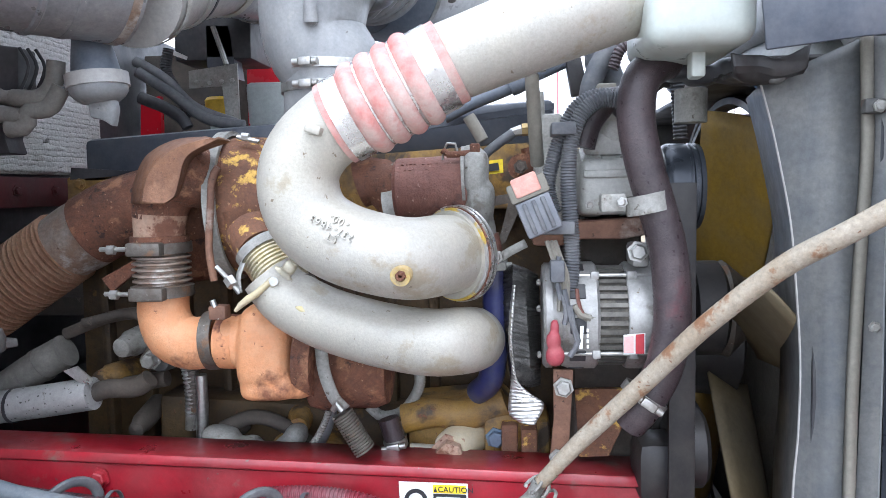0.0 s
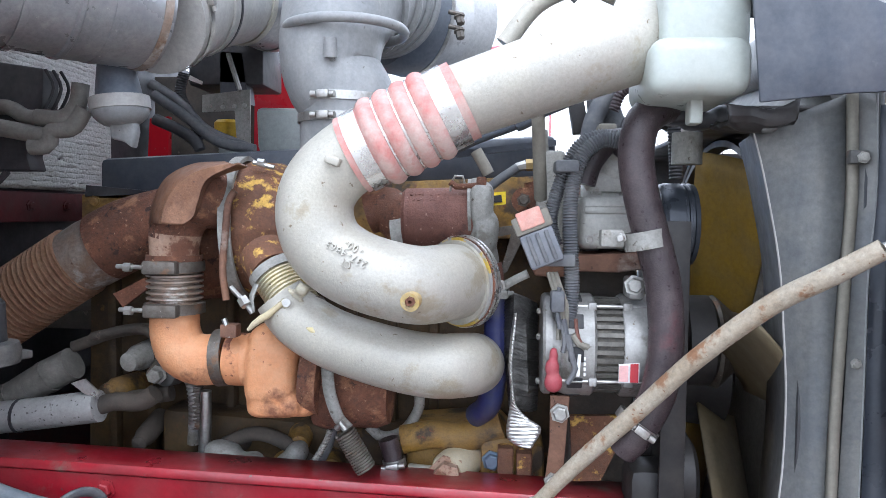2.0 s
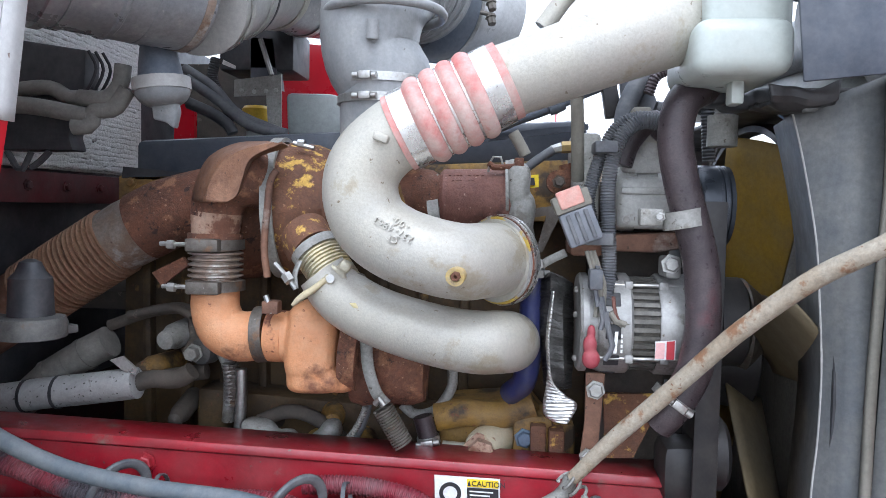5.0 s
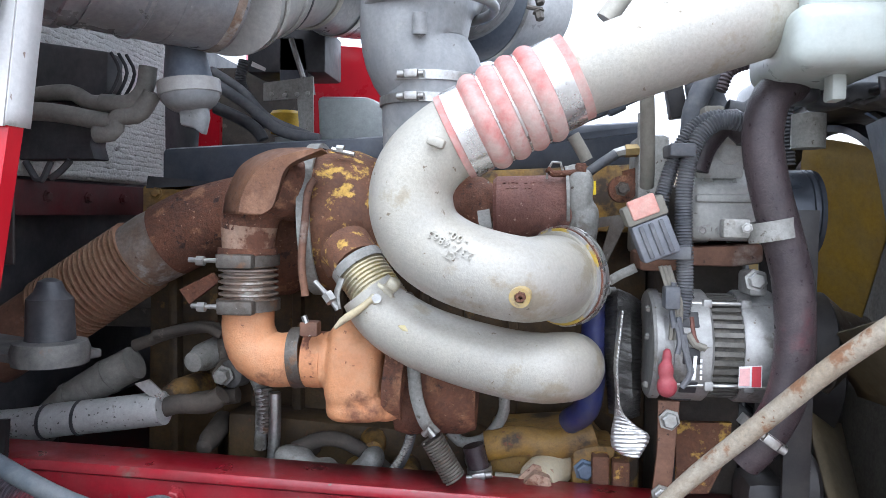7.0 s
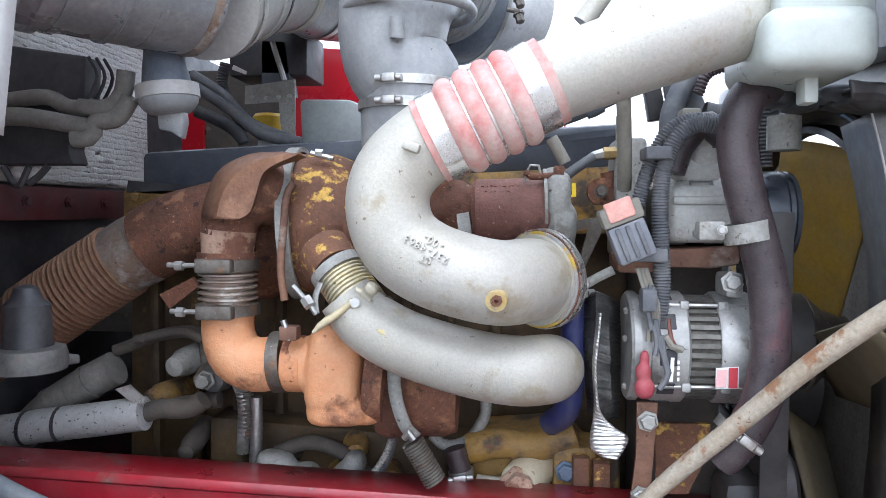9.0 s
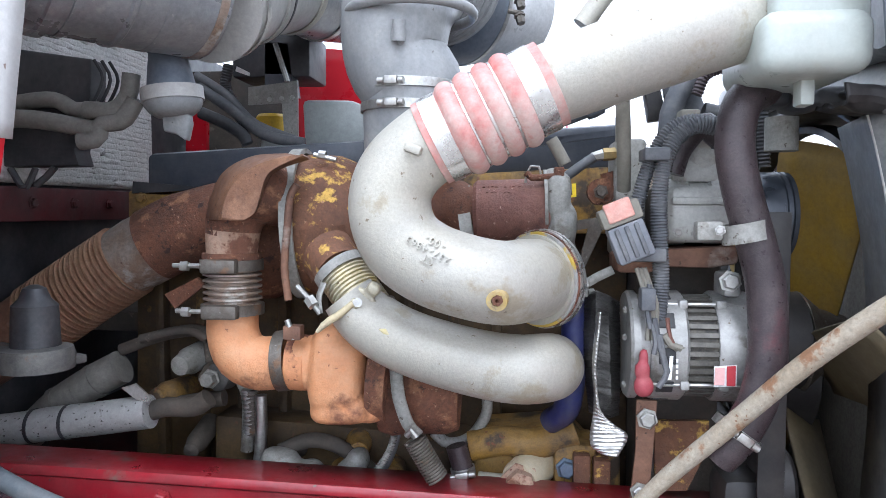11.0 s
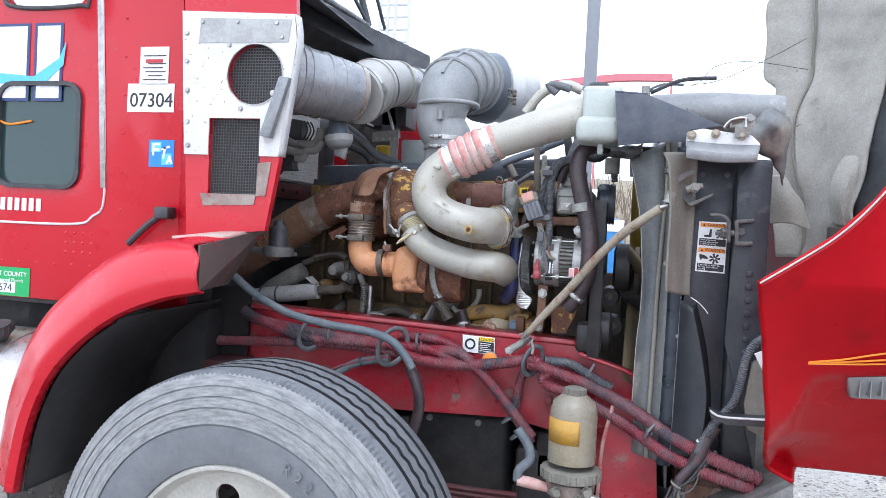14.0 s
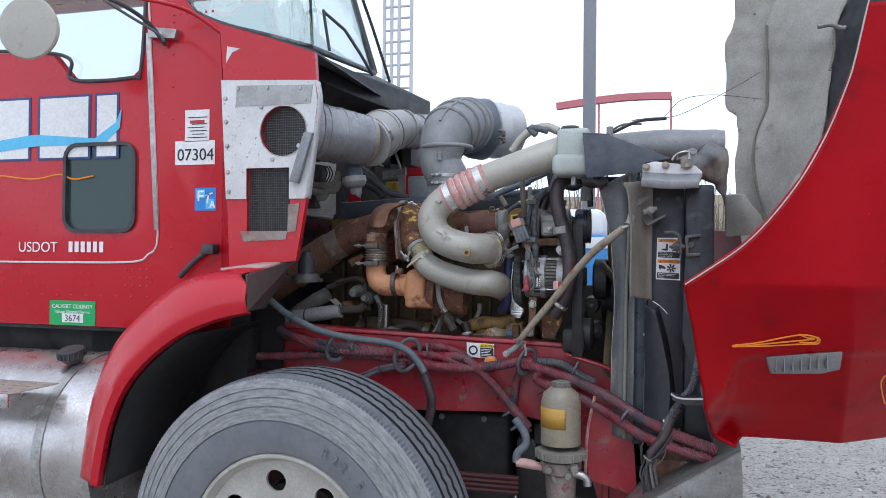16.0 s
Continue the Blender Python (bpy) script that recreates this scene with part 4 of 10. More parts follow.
block(vcut, (vr[0][0], 0.65, vr[1][2]), (vr[1][0], 1.1, vr[0][2]))
v2 = vcut.copy()
carve(wp, vcut)
carve(cowl, v2)


def mesh_screen(name, cx, cz, hw, hh, y, parent, round_edge):
    """Woven wire: two layers of thin square wires."""
    bm = bmesh.new()
    pitch, w = 0.0095, 0.0011
    for k in range(-int(hw / pitch), int(hw / pitch) + 1):
        x = k * pitch
        h = math.sqrt(max(0, hw * hw - x * x)) if round_edge else hh
        if h > 0.005:
            block(bm, (cx + x - w, y - 0.001, cz - h), (cx + x + w, y + 0.001, cz + h))
    for k in range(-int(hh / pitch), int(hh / pitch) + 1):
        z = k * pitch
        h = math.sqrt(max(0, hh * hh - z * z)) if round_edge else hw
        if h > 0.005:
            block(bm, (cx - h, y - 0.0025, cz + z - w), (cx + h, y - 0.0005, cz + z + w))
    return tagged(part(name, bm, SCREEN, parent, "dark woven wire mesh", smooth=False, recalc=False), kind="stuff")


mesh_screen("round_screen", vc[0], vc[2], 0.102, 0.102, 0.8374, cab, True)
mesh_screen("square_screen", (vr[0][0] + vr[1][0]) / 2, (vr[0][2] + vr[1][2]) / 2, (vr[1][0] - vr[0][0]) / 2 + 0.004, (vr[0][2] - vr[1][2]) / 2 + 0.004, 0.8374, cab, False)
# Added black sheet in place of the dark hollow behind the mesh.
boxpart("screen_backing", (vr[0][0] - 0.04, 0.8800, vr[1][2] - 0.04), (vr[1][0] + 0.03, 0.8850, vc[2] + 0.12), SHADESOOT, cab, "black backing added for the darkness behind the screens", 0.002)
ring("screen_rim", (vc[0], 0.8192, vc[2]), (0, 1, 0), 0.094, 0.008, 0.004, STEEL, cab, seg=40)
for q in [(-0.933, 0.8189, 2.060), (-0.810, 0.8189, 2.058), (-0.675, 0.8189, 2.051), (-0.655, 0.8189, 2.008), (-0.836, 0.8189, 1.986), (-0.787, 0.8189, 1.788), (-0.989, 0.8189, 2.026), (-0.985, 0.8189, 1.937), (-0.979, 0.8189, 1.844), (-0.975, 0.8189, 1.744), (-0.970, 0.8189, 1.669), (-0.679, 0.8189, 1.836), (-0.686, 0.8189, 1.711)]:
    hexbolt("panel_bolt", q, (0, -1, 0), 0.0075, 0.006, STEEL, cab)
pa = [(-0.940, 0.8179, 2.073), (-0.624, 0.8179, 2.061), (-0.633, 0.8179, 1.993), (-0.791, 0.8179, 1.992), (-0.944, 0.8179, 1.995)]
plate("upper_patch", pa, (0, -0.0022, 0), M("bare_patch", (0.40, 0.40, 0.38), 0.5, 0.3, mott=((0.28, 0.27, 0.26), 16, 0.7), bump=0.1), cab, "bare grey metal patch")
plate("lower_patch", [(-0.922, 0.8247, 1.518), (-0.725, 0.8247, 1.520), (-0.731, 0.8247, 1.488), (-0.909, 0.8247, 1.479)], (0, -0.003, 0), SCRAPED, cab, "scraped bare metal patch")
plate("edge_patch", [(-0.722, 0.8247, 1.619), (-0.677, 0.8247, 1.623), (-0.692, 0.8247, 1.515), (-0.725, 0.8247, 1.515)], (0, -0.003, 0), SCRAPED, cab)
dg = [(-0.647, 0.8111, 1.882), (-0.612, 0.8111, 1.879), (-0.669, 0.8111, 1.694), (-0.706, 0.8111, 1.701)]
plate("strap_bar", dg, (0, -0.022, 0), M("worn_bar", (0.20, 0.21, 0.22), 0.5, 0.4, mott=((0.32, 0.32, 0.31), 18, 0.8), bump=0.2), cab, "grey steel bar bolted across the panel edge", bevel=0.003)

# black rain gutter running forward over the intake
gl = [(-0.768, 1.150, 2.267), (-0.684, 1.450, 2.246), (-0.494, 1.900, 2.207)]
loft("cowl_gutter", [gl, [(x, y, z - 0.10) for x, y, z in gl], [(x - 0.12, y + 0.03, z - 0.16) for x, y, z in gl]], BLACK, cab, "black plastic cowl edge", 0.012)
loft("cowl_deck", [gl, [(-0.80, 1.10, 2.285), (-0.95, 1.75, 2.37), (-1.09, 2.65, 2.56)]], BLACK, cab, "black deck under the wipers", 0.01)
# Pinkish reflection on the black plastic, painted as a dull red plate.
plate("deck_slot", [(-0.776, 1.360, 2.252), (-0.723, 1.620, 2.256), (-0.717, 1.620, 2.242), (-0.762, 1.360, 2.234)], (0, -0.004, 0), DARKRED, cab, "slot with its pinkish reflection painted in dull red")

# decals
sticker("decal_notice", [(-1.241, 0.928, 2.013), (-1.129, 0.928, 1.885)], STICKW, cab, "small white paper notice")
nz = [(-1.228, 0.926, 1.996), (-1.139, 0.926, 1.894)]
for k in range(7):
    zz = nz[0][2] - 0.012 - k * (nz[0][2] - nz[1][2] - 0.014) / 6.5
    ink = STICKR if k in (1,) else STICKB
    sticker("print_line", [(nz[0][0] + 0.01 * (k % 3), 0.9265, zz), (nz[1][0] - 0.012 * (k % 2), 0.9265, zz - (0.012 if k == 1 else 0.003))], ink, cab)
n1 = [(-1.286, 0.928, 1.888), (-1.103, 0.928, 1.791)]
sticker("decal_fleet", n1, STICKW, cab, "white fleet number sticker")
words("decal_digits", "07304", 0.068, (n1[0][0] + 0.010, 0.9255, n1[1][2] + 0.018), STICKB, cab)
f1 = [(-1.192, 0.928, 1.697), (-1.095, 0.928, 1.605)]
sticker("decal_tax", f1, STICKBL, cab, "blue and white permit sticker")
fw, fh = f1[1][0] - f1[0][0], f1[0][2] - f1[1][2]
for u0, v0, u1_, v1 in ((0.08, 0.55, 0.5, 0.92), (0.52, 0.08, 0.92, 0.5)):
    sticker("decal_square", [(f1[0][0] + u0 * fw, 0.9265, f1[1][2] + v0 * fh), (f1[0][0] + u1_ * fw, 0.9265, f1[1][2] + v1 * fh)], LIGHTBL, cab)
for pts in (((0.14, 0.42), (0.22, 0.42), (0.22, 0.6), (0.42, 0.6), (0.42, 0.68), (0.22, 0.68), (0.22, 0.8), (0.45, 0.8), (0.45, 0.88), (0.14, 0.88)),
            ((0.5, 0.62), (0.85, 0.72), (0.83, 0.8), (0.7, 0.76), (0.62, 0.3), (0.55, 0.32), (0.6, 0.7), (0.5, 0.68)),
            ((0.7, 0.12), (0.78, 0.12), (0.8, 0.2), (0.88, 0.2), (0.9, 0.12), (0.97, 0.12), (0.88, 0.42), (0.8, 0.42))):
    plate("decal_shape", [(f1[0][0] + u * fw, 0.926, f1[1][2] + v * fh) for u, v in pts], (0, -0.0008, 0), STICKW, cab)
u1 = [(-2.068, 0.928, 1.433), (-1.597, 0.928, 1.498)]
words("door_lettering", "USDOT", 0.062, (u1[0][0], 0.9265, u1[0][2]), STICKW, cab, "white door lettering")
ux = u1[0][0] + 0.56 * (u1[1][0] - u1[0][0])
for k in range(6):
    sticker("lettering_bar", [(ux + k * 0.031, 0.928, u1[0][2]), (ux + k * 0.031 + 0.02, 0.928, u1[0][2] + 0.045)], STICKW, cab)
g1 = [(-1.898, 0.928, 1.226), (-1.665, 0.928, 1.122)]
sticker("decal_permit", g1, STICKG, cab, "green county permit plate")
gw, gh = g1[1][0] - g1[0][0], g1[0][2] - g1[1][2]
words("permit_text", "CALVERT COUNTY", 0.024, (g1[0][0] + gw / 2, 0.926, g1[0][2] - 0.032), STICKW, cab, align="CENTER")
words("permit_text", "Refuse Disposal Permit", 0.019, (g1[0][0] + gw / 2, 0.926, g1[0][2] - 0.053), STICKW, cab, align="CENTER")
sticker("permit_box", [(g1[0][0] + gw * 0.28, 0.9265, g1[1][2] + 0.012), (g1[0][0] + gw * 0.74, 0.9265, g1[1][2] + gh * 0.48)], STICKW, cab)
words("permit_digits", "3674", 0.04, (g1[0][0] + gw * 0.51, 0.925, g1[1][2] + 0.017), STICKB, cab, align="CENTER")

# company mark: pale blocks with a blue road sweeping through
mk = [(-2.429, 0.928, 2.093), (-1.544, 0.928, 1.837)]
mx, mz = mk[0][0], mk[1][2]
mh = mk[0][2] - mk[1][2]


def mark(pts, material, y=0.9275, lab=""):
    plate("door_mark", [(mx + u, y, mz + v * mh) for u, v in pts], (0, -0.001, 0), material, cab, lab)


NAVYEDGE = M("decal_navy", (0.03, 0.05, 0.16), 0.45)
W0 = mk[1][0] - mk[0][0]
for a, b in ((0.02, 0.46), (0.53, 0.81), (0.86, 0.97)):
    mark([(W0 * a - 0.012, -0.04), (W0 * b + 0.012, -0.04), (W0 * b + 0.012, 1.04), (W0 * a - 0.012, 1.04)], NAVYEDGE, 0.9285)
    mark([(W0 * a, 0), (W0 * b, 0), (W0 * b, 1), (W0 * a, 1)], STICKW, lab="white company mark block")
mark([(W0 * 0.0, 0.22), (W0 * 0.5, 0.40), (W0 * 0.85, 0.30), (W0 * 0.97, 0.55), (W0 * 1.0, 0.78), (W0 * 0.99, 0.45), (W0 * 0.9, 0.2), (W0 * 0.5, 0.2), (W0 * 0.0, 0.04)], LIGHTBL, 0.9255)
oc = [(-2.171, 0.928, 1.765), (-1.989, 0.928, 1.747), (-1.856, 0.928, 1.764), (-1.783, 0.928, 1.743), (-1.683, 0.928, 1.755)]
tube("door_script", oc, 0.004, STICKO, cab, "orange painted script stroke", seg=6)

# latch rod by the fender
lt = [(-1.239, 0.900, 1.339), (-1.169, 0.900, 1.403), (-1.101, 0.900, 1.449)]
tube("latch_strap", lt, 0.012, BLACK, cab, "black rubber hood latch", seg=8)
boxpart("latch_head", (lt[2][0] - 0.025, lt[2][1] - 0.03, lt[2][2] - 0.02), (lt[2][0] + 0.03, lt[2][1] + 0.02, lt[2][2] + 0.02), BLACK, cab, bevel=0.006)

# mirror
mir = thing("door_mirror", (-1.702, 0.600, 2.284), "round grey spot mirror on a bent tube arm", "mirror")
mc = origin(mir)
turned("mirror_head", [(0.04, 0.0), (0.036, 0.07), (0.02, 0.112), (0, 0.12), (-0.006, 0.114), (-0.010, 0.06), (-0.012, 0.0)], mc, (-0.2, 1, 0.05), CAST, mir, "pale grey mirror dish")
tube("mirror_arm", [(-1.497, 0.700, 2.435), (-1.417, 0.760, 2.404), (-1.356, 0.840, 2.353), (-1.332, 0.920, 2.284)], 0.0085, BLACK, mir, "black tube arm", seg=10)
tube("mirror_stay", [(-1.359, 0.720, 2.417), (-1.229, 0.800, 2.402), (-1.169, 0.880, 2.383), (-1.080, 0.930, 2.319)], 0.008, RED, mir, "red painted stay tube", seg=10)
tube("mirror_cable", [(-1.431, 0.700, 2.392), (-1.328, 0.700, 2.330), (-1.203, 0.700, 2.256), (-1.178, 0.700, 2.223)], 0.006, BLACK, mir, seg=6)
bracket_b = [(-1.400, 0.900, 2.357), (-1.267, 0.900, 2.338), (-1.277, 0.900, 2.302), (-1.400, 0.900, 2.315)]
plate("arm_bracket", bracket_b, (0, 0.03, 0), STEEL, mir)

# ---- rear fender half, fixed to the cab ----
fen = thing("rear_fender", (-1.1, 0.7, 0.9), "glossy red plastic fender half over the tyre", "fender")
lip = [(-0.660, 0.430, 1.249), (-0.778, 0.430, 1.220), (-0.904, 0.430, 1.169), (-1.021, 0.430, 1.088), (-1.119, 0.430, 0.983), (-1.180, 0.430, 0.856), (-1.210, 0.430, 0.729), (-1.225, 0.430, 0.638)]
out_ = [(-0.669, 0.440, 1.333), (-0.786, 0.440, 1.316), (-0.916, 0.440, 1.263), (-1.036, 0.440, 1.173), (-1.146, 0.440, 1.056), (-1.217, 0.440, 0.899), (-1.247, 0.440, 0.753), (-1.259, 0.440, 0.646)]
top_ = [(-0.739, 0.560, 1.367), (-0.852, 0.560, 1.369), (-0.985, 0.560, 1.332), (-1.115, 0.560, 1.242), (-1.242, 0.560, 1.117), (-1.328, 0.560, 0.939), (-1.367, 0.560, 0.763), (-1.387, 0.560, 0.619)]
lip2 = [(q[0] - 0.01, 0.47, q[2] - 0.008) for q in lip]
fac_ = [((a[0] + b[0]) / 2, 0.422, (a[2] + b[2]) / 2) for a, b in zip(lip, out_)]
bul_ = [(a[0] * 0.5 + b[0] * 0.5 - 0.012, 0.485, a[2] * 0.5 + b[2] * 0.5 + 0.012) for a, b in zip(out_, top_)]
sho_ = [(b[0] - 0.01, 0.72, b[2] + 0.012) for b in top_]
inn_ = [(b[0] - 0.01, 0.92, b[2] + 0.016) for b in top_]
smooth_loft("skin", [lip2, lip, fac_, out_, bul_, top_, sho_, inn_], RED, fen, thick=0.006)
tip = [(-0.878, 0.620, 1.376), (-0.773, 0.620, 1.362)] + [(-0.746, 0.930, 1.414), (-0.799, 0.930, 1.405)]
loft("front_edge", [[tip[0], tip[1]], [tip[3], tip[2]]], M("worn_fender_edge", (0.42, 0.38, 0.33), 0.6, 0, mott=((0.45, 0.1, 0.09), 14, 0.7), bump=0.1), fen, "worn pale front edge", 0.012, 8)
plate("inner_skirt", [(-0.746, 0.930, 1.410), (-0.871, 0.930, 1.222), (-0.673, 0.450, 1.246), (-0.674, 0.450, 1.366)], (-0.006, 0, 0), SKIRT, fen, "dusty inside of the fender end")
loft("inner_liner", [[(q[0] - 0.006, 0.478, q[2] - 0.010) for q in lip[2:]], [(q[0], 0.95, q[2]) for q in lip[2:]]], ARCHSHADE, fen, "inner wheel arch with its shade coloured in as black", 0.004)

# Panel fills the wheelhouse with painted shade.
plate("wheelhouse_panel", [(-1.846, 1.128, 1.145), (-0.890, 1.128, 1.205), (-0.897, 1.128, 1.119), (-0.905, 1.128, 0.752), (-0.920, 1.128, 0.380), (-1.895, 1.128, 0.301)], (0, 0.01, 0), ARCHSHADE, fen, "near-black panel standing for the wheelhouse shade")

# ---- wheel ----
WC, WR = Vector((-0.528, 0.395, 0.474)), 0.574
wheel = thing("truck_wheel", (WC.x, WC.y + 0.17, GZ), "steer wheel with a dusty wide ribbed tyre on a painted disc", "wheel")
bm = bmesh.new()
prof = [(0.06, 0.325), (0.035, 0.330), (0.022, 0.336), (0.012, 0.36), (0.004, 0.40), (0.000, 0.437), (0.005, 0.439), (0.005, 0.4415), (0.000, 0.4435), (0.001, 0.480), (0.007, 0.482), (0.007, 0.4845), (0.003, 0.4865), (0.007, 0.507), (0.013, 0.509), (0.013, 0.5115), (0.010, 0.5135), (0.015, 0.533), (0.021, 0.535), (0.021, 0.5375), (0.018, 0.5395), (0.024, 0.560), (0.032, WR - 0.003)]
n_side = len(prof)
grooves = [0.088, 0.138, 0.188, 0.238]
tread = [(0.045, WR - 0.001), (0.06, WR)]
for g in grooves:
    tread += [(g - 0.0085, WR + 0.003), (g - 0.0065, WR - 0.017), (g + 0.0065, WR - 0.017), (g + 0.0085, WR + 0.003)]
tread += [(0.285, WR - 0.002), (0.31, 0.555), (0.325, 0.48), (0.32, 0.38), (0.28, 0.325)]
prof += tread
SEG = 480
rings = []
for n_, (h, r) in enumerate(prof):
    row = []
    zig = any(abs(h - g) < 0.009 for g in grooves[1:3])
    for k in range(SEG):
        a = 2 * math.pi * k / SEG
        tri = abs((k % 6) / 3 - 1) * 2 - 1
        hh = h + (0.004 * tri if zig else 0)
        r2 = r - (0.006 if n_ in (n_side - 1, n_side) and k % 2 == 0 else 0)
        row.append(bm.verts.new((WC.x + r2 * math.sin(a), WC.y + hh, WC.z + r2 * math.cos(a))))
    rings.append(row)
for n_, (a, b) in enumerate(zip(rings, rings[1:])):
    for k in range(SEG):
        f = bm.faces.new((a[k], a[(k + 1) % SEG], b[(k + 1) % SEG], b[k]))
        f.material_index = 1 if 8 <= n_ < n_side - 1 else (2 if n_ < 8 else (3 if n_ >= n_side + 2 and (n_ - n_side - 2) % 4 < 3 and n_ < n_side + 18 else 0))
tyre = part("tyre", bm, TYRE, wheel, "dusty black ribbed tyre with scuffed shoulder")
tyre.data.materials.append(TYREDUST)
tyre.data.materials.append(SIDEWALL)
tyre.data.materials.append(GROOVE)
scuff_rings(WC.z - GZ)
rimp = [(0.04, 0.312), (0.058, 0.303), (0.066, 0.285), (0.072, 0.25), (0.08, 0.19), (0.09, 0.155), (0.09, 0.0)]
disc = turned("rim", rimp + [(0.10, 0.0), (0.10, 0.155), (0.09, 0.19), (0.082, 0.25), (0.076, 0.288), (0.066, 0.31)], WC, (0, 1, 0), RIM, wheel, "cream painted steel disc", 64, True)
turned("rim_flange", [(0.075, 0.306), (0.034, 0.313), (0.024, 0.320), (0.022, 0.328), (0.03, 0.333), (0.06, 0.324), (0.1, 0.31)], WC, (0, 1, 0), RIM, wheel, "", 64, True)
holes = bmesh.new()
HOLE0 = -0.22
for k in range(8):
    a = 2 * math.pi * (k + HOLE0) / 8
    lathe(holes, [(-0.1, 0.036), (0.3, 0.036)], (WC.x + 0.235 * math.sin(a), WC.y, WC.z + 0.235 * math.cos(a)), (0, 1, 0), 20)
carve(disc, holes)
turned("brake_drum", [(0.0, 0.02), (0.0, 0.21), (0.2, 0.22), (0.2, 0.02)], WC + Vector((0, 0.14, 0)), (0, 1, 0), GRIME, wheel, "dark brake drum")
turned("hub", [(0.1, 0.085), (0.02, 0.083), (0.008, 0.07), (0.0, 0.06), (0.0, 0.0)], WC, (0, 1, 0), GREYCAST, wheel)
for k in range(10):
    a = 2 * math.pi * (k + 0.5) / 10
    hexbolt("wheel_nut", (WC.x + 0.112 * math.sin(a), WC.y + 0.097, WC.z + 0.112 * math.cos(a)), (0, -1, 0), 0.016, 0.03, STEEL, wheel)
for k, ch in enumerate("R22.5"):
    a = radians(26 + 5.2 * k)
    rad = 0.385
    words("sidewall_letter", ch, 0.042, (WC.x + rad * math.sin(a), WC.y - 0.0035, WC.z + rad * math.cos(a)), TYRE, tyre, "", (math.cos(a), 0, -math.sin(a)), (math.sin(a), 0, math.cos(a)), 0.002, "CENTER")

wheel.rotation_euler.z = radians(-4.0)

# axle, spring and steering underneath
axle = thing("front_axle", (WC.x, 1.4, WC.z), "grimy forged front axle and leaf spring", "axle")
boxpart("beam", (WC.x - 0.06, 0.8, WC.z - 0.10), (WC.x + 0.06, 2.3, WC.z + 0.02), GRIME, axle, bevel=0.015)
turned("hub_end", [(0, 0.02), (0, 0.1), (0.3, 0.1), (0.3, 0.02)], WC + Vector((0, 0.25, 0)), (0, 1, 0), GRIME, axle)
for k in range(4):
    s = [(-0.509, 1.050, 0.655), (-0.230, 1.050, 0.601), (-0.030, 1.050, 0.583), (0.205, 1.050, 0.583)]
    tube("spring_leaf", [(q[0] - 0.1, 1.12, q[2] - 0.018 * k) for q in s], 0.01, DARKRED, axle, "dull red spring leaf", seg=8)
# Underbody parts, coloured near-black so they hold the shade down there.
pan_ = thing("oil_pan", (-0.4, 1.6, 0.6), "grimy oil pan and crossmembers, blackened for the shade under the engine", "oil pan")
boxpart("sump", (-1.3, 1.3, 0.40), (0.05, 1.95, 0.80), SHADESOOT, pan_, bevel=0.04, seg=3)
boxpart("crossmember", (0.08, 1.2, 0.46), (0.24, 2.05, 0.72), SHADESOOT, pan_, bevel=0.02)
boxpart("gearbox", (-2.6, 1.25, 0.35), (-1.3, 1.9, 1.0), SHADESOOT, pan_, bevel=0.05)
boxpart("rear_rail", (-3.6, 1.22, 0.70), (-1.3, 1.25, 1.10), SHADESOOT, pan_, "dark rail under the cab", bevel=0.006)
boxpart("side_bracket", (-1.25, 1.02, 0.62), (-1.0, 1.16, 1.12), ARCHSHADE, pan_, "dark bracket", bevel=0.012)
boxpart("spring_hanger", (-1.0, 1.0, 0.5), (-0.88, 1.16, 0.95), DARKRED, pan_, "", bevel=0.012)
for k in range(7):
    turned("sump_bolt", [(0, 0.012), (-0.01, 0.012), (-0.012, 0.0)], (-1.15 + 0.18 * k, 1.30, 0.76), (0, 1, 0), GREYCAST, pan_, "", 8)
for k in range(3):
    boxpart("cross_member", (-0.4 + 0.55 * k, 1.2, 0.62), (-0.3 + 0.55 * k, 2.1, 0.78), SHADESOOT, axle, bevel=0.01)

# ---- frame rail ----
rail = thing("frame_rail", (-0.3, 1.16, 0.85), "red painted steel frame rail with grime along it", "frame rail", "frame rails")
RY = 1.15
rt = [(-1.377, 1.150, 1.136), (-0.755, 1.150, 1.123), (0.280, 1.150, 1.093), (0.280, 1.150, 1.067), (0.479, 1.150, 0.998), (0.504, 1.150, 0.877), (0.547, 1.150, 0.525), (0.404, 1.150, 0.511), (0.318, 1.150, 0.780), (0.058, 1.150, 0.828), (-0.404, 1.150, 0.809), (-1.372, 1.150, 0.772)]
rb = rt[-1][2]
rpoly = [(q[0], RY, q[2]) for q in rt]
plate("web", rpoly, (0, 0.012, 0), RED_DIRTY, rail)
tl = [(q[0], RY, q[2]) for q in rt[:3]]
loft("top_flange", [[(x, y - 0.004, z - 0.006) for x, y, z in tl], [(x, y + 0.004, z + 0.004) for x, y, z in tl], [(x, y + 0.09, z + 0.004) for x, y, z in tl]], RED_DIRTY, rail, "rounded top flange", 0.01)
el = [rt[3], rt[4], rt[5], rt[6]]
loft("front_flange", [[(q[0], RY - 0.045, q[2]) for q in el], [(q[0], RY + 0.005, q[2]) for q in el]], RED_DIRTY, rail, "", 0.01)
for q in [(-0.405, 1.148, 1.003), (-0.615, 1.148, 1.086), (-0.122, 1.148, 0.905), (-0.525, 1.148, 0.836), (-0.752, 1.148, 0.869), (0.360, 1.148, 0.826), (0.057, 1.148, 1.025), (0.189, 1.148, 0.901)]:
    hexbolt("frame_bolt", q, (0, -1, 0), 0.014, 0.012, RED_DIRTY, rail)
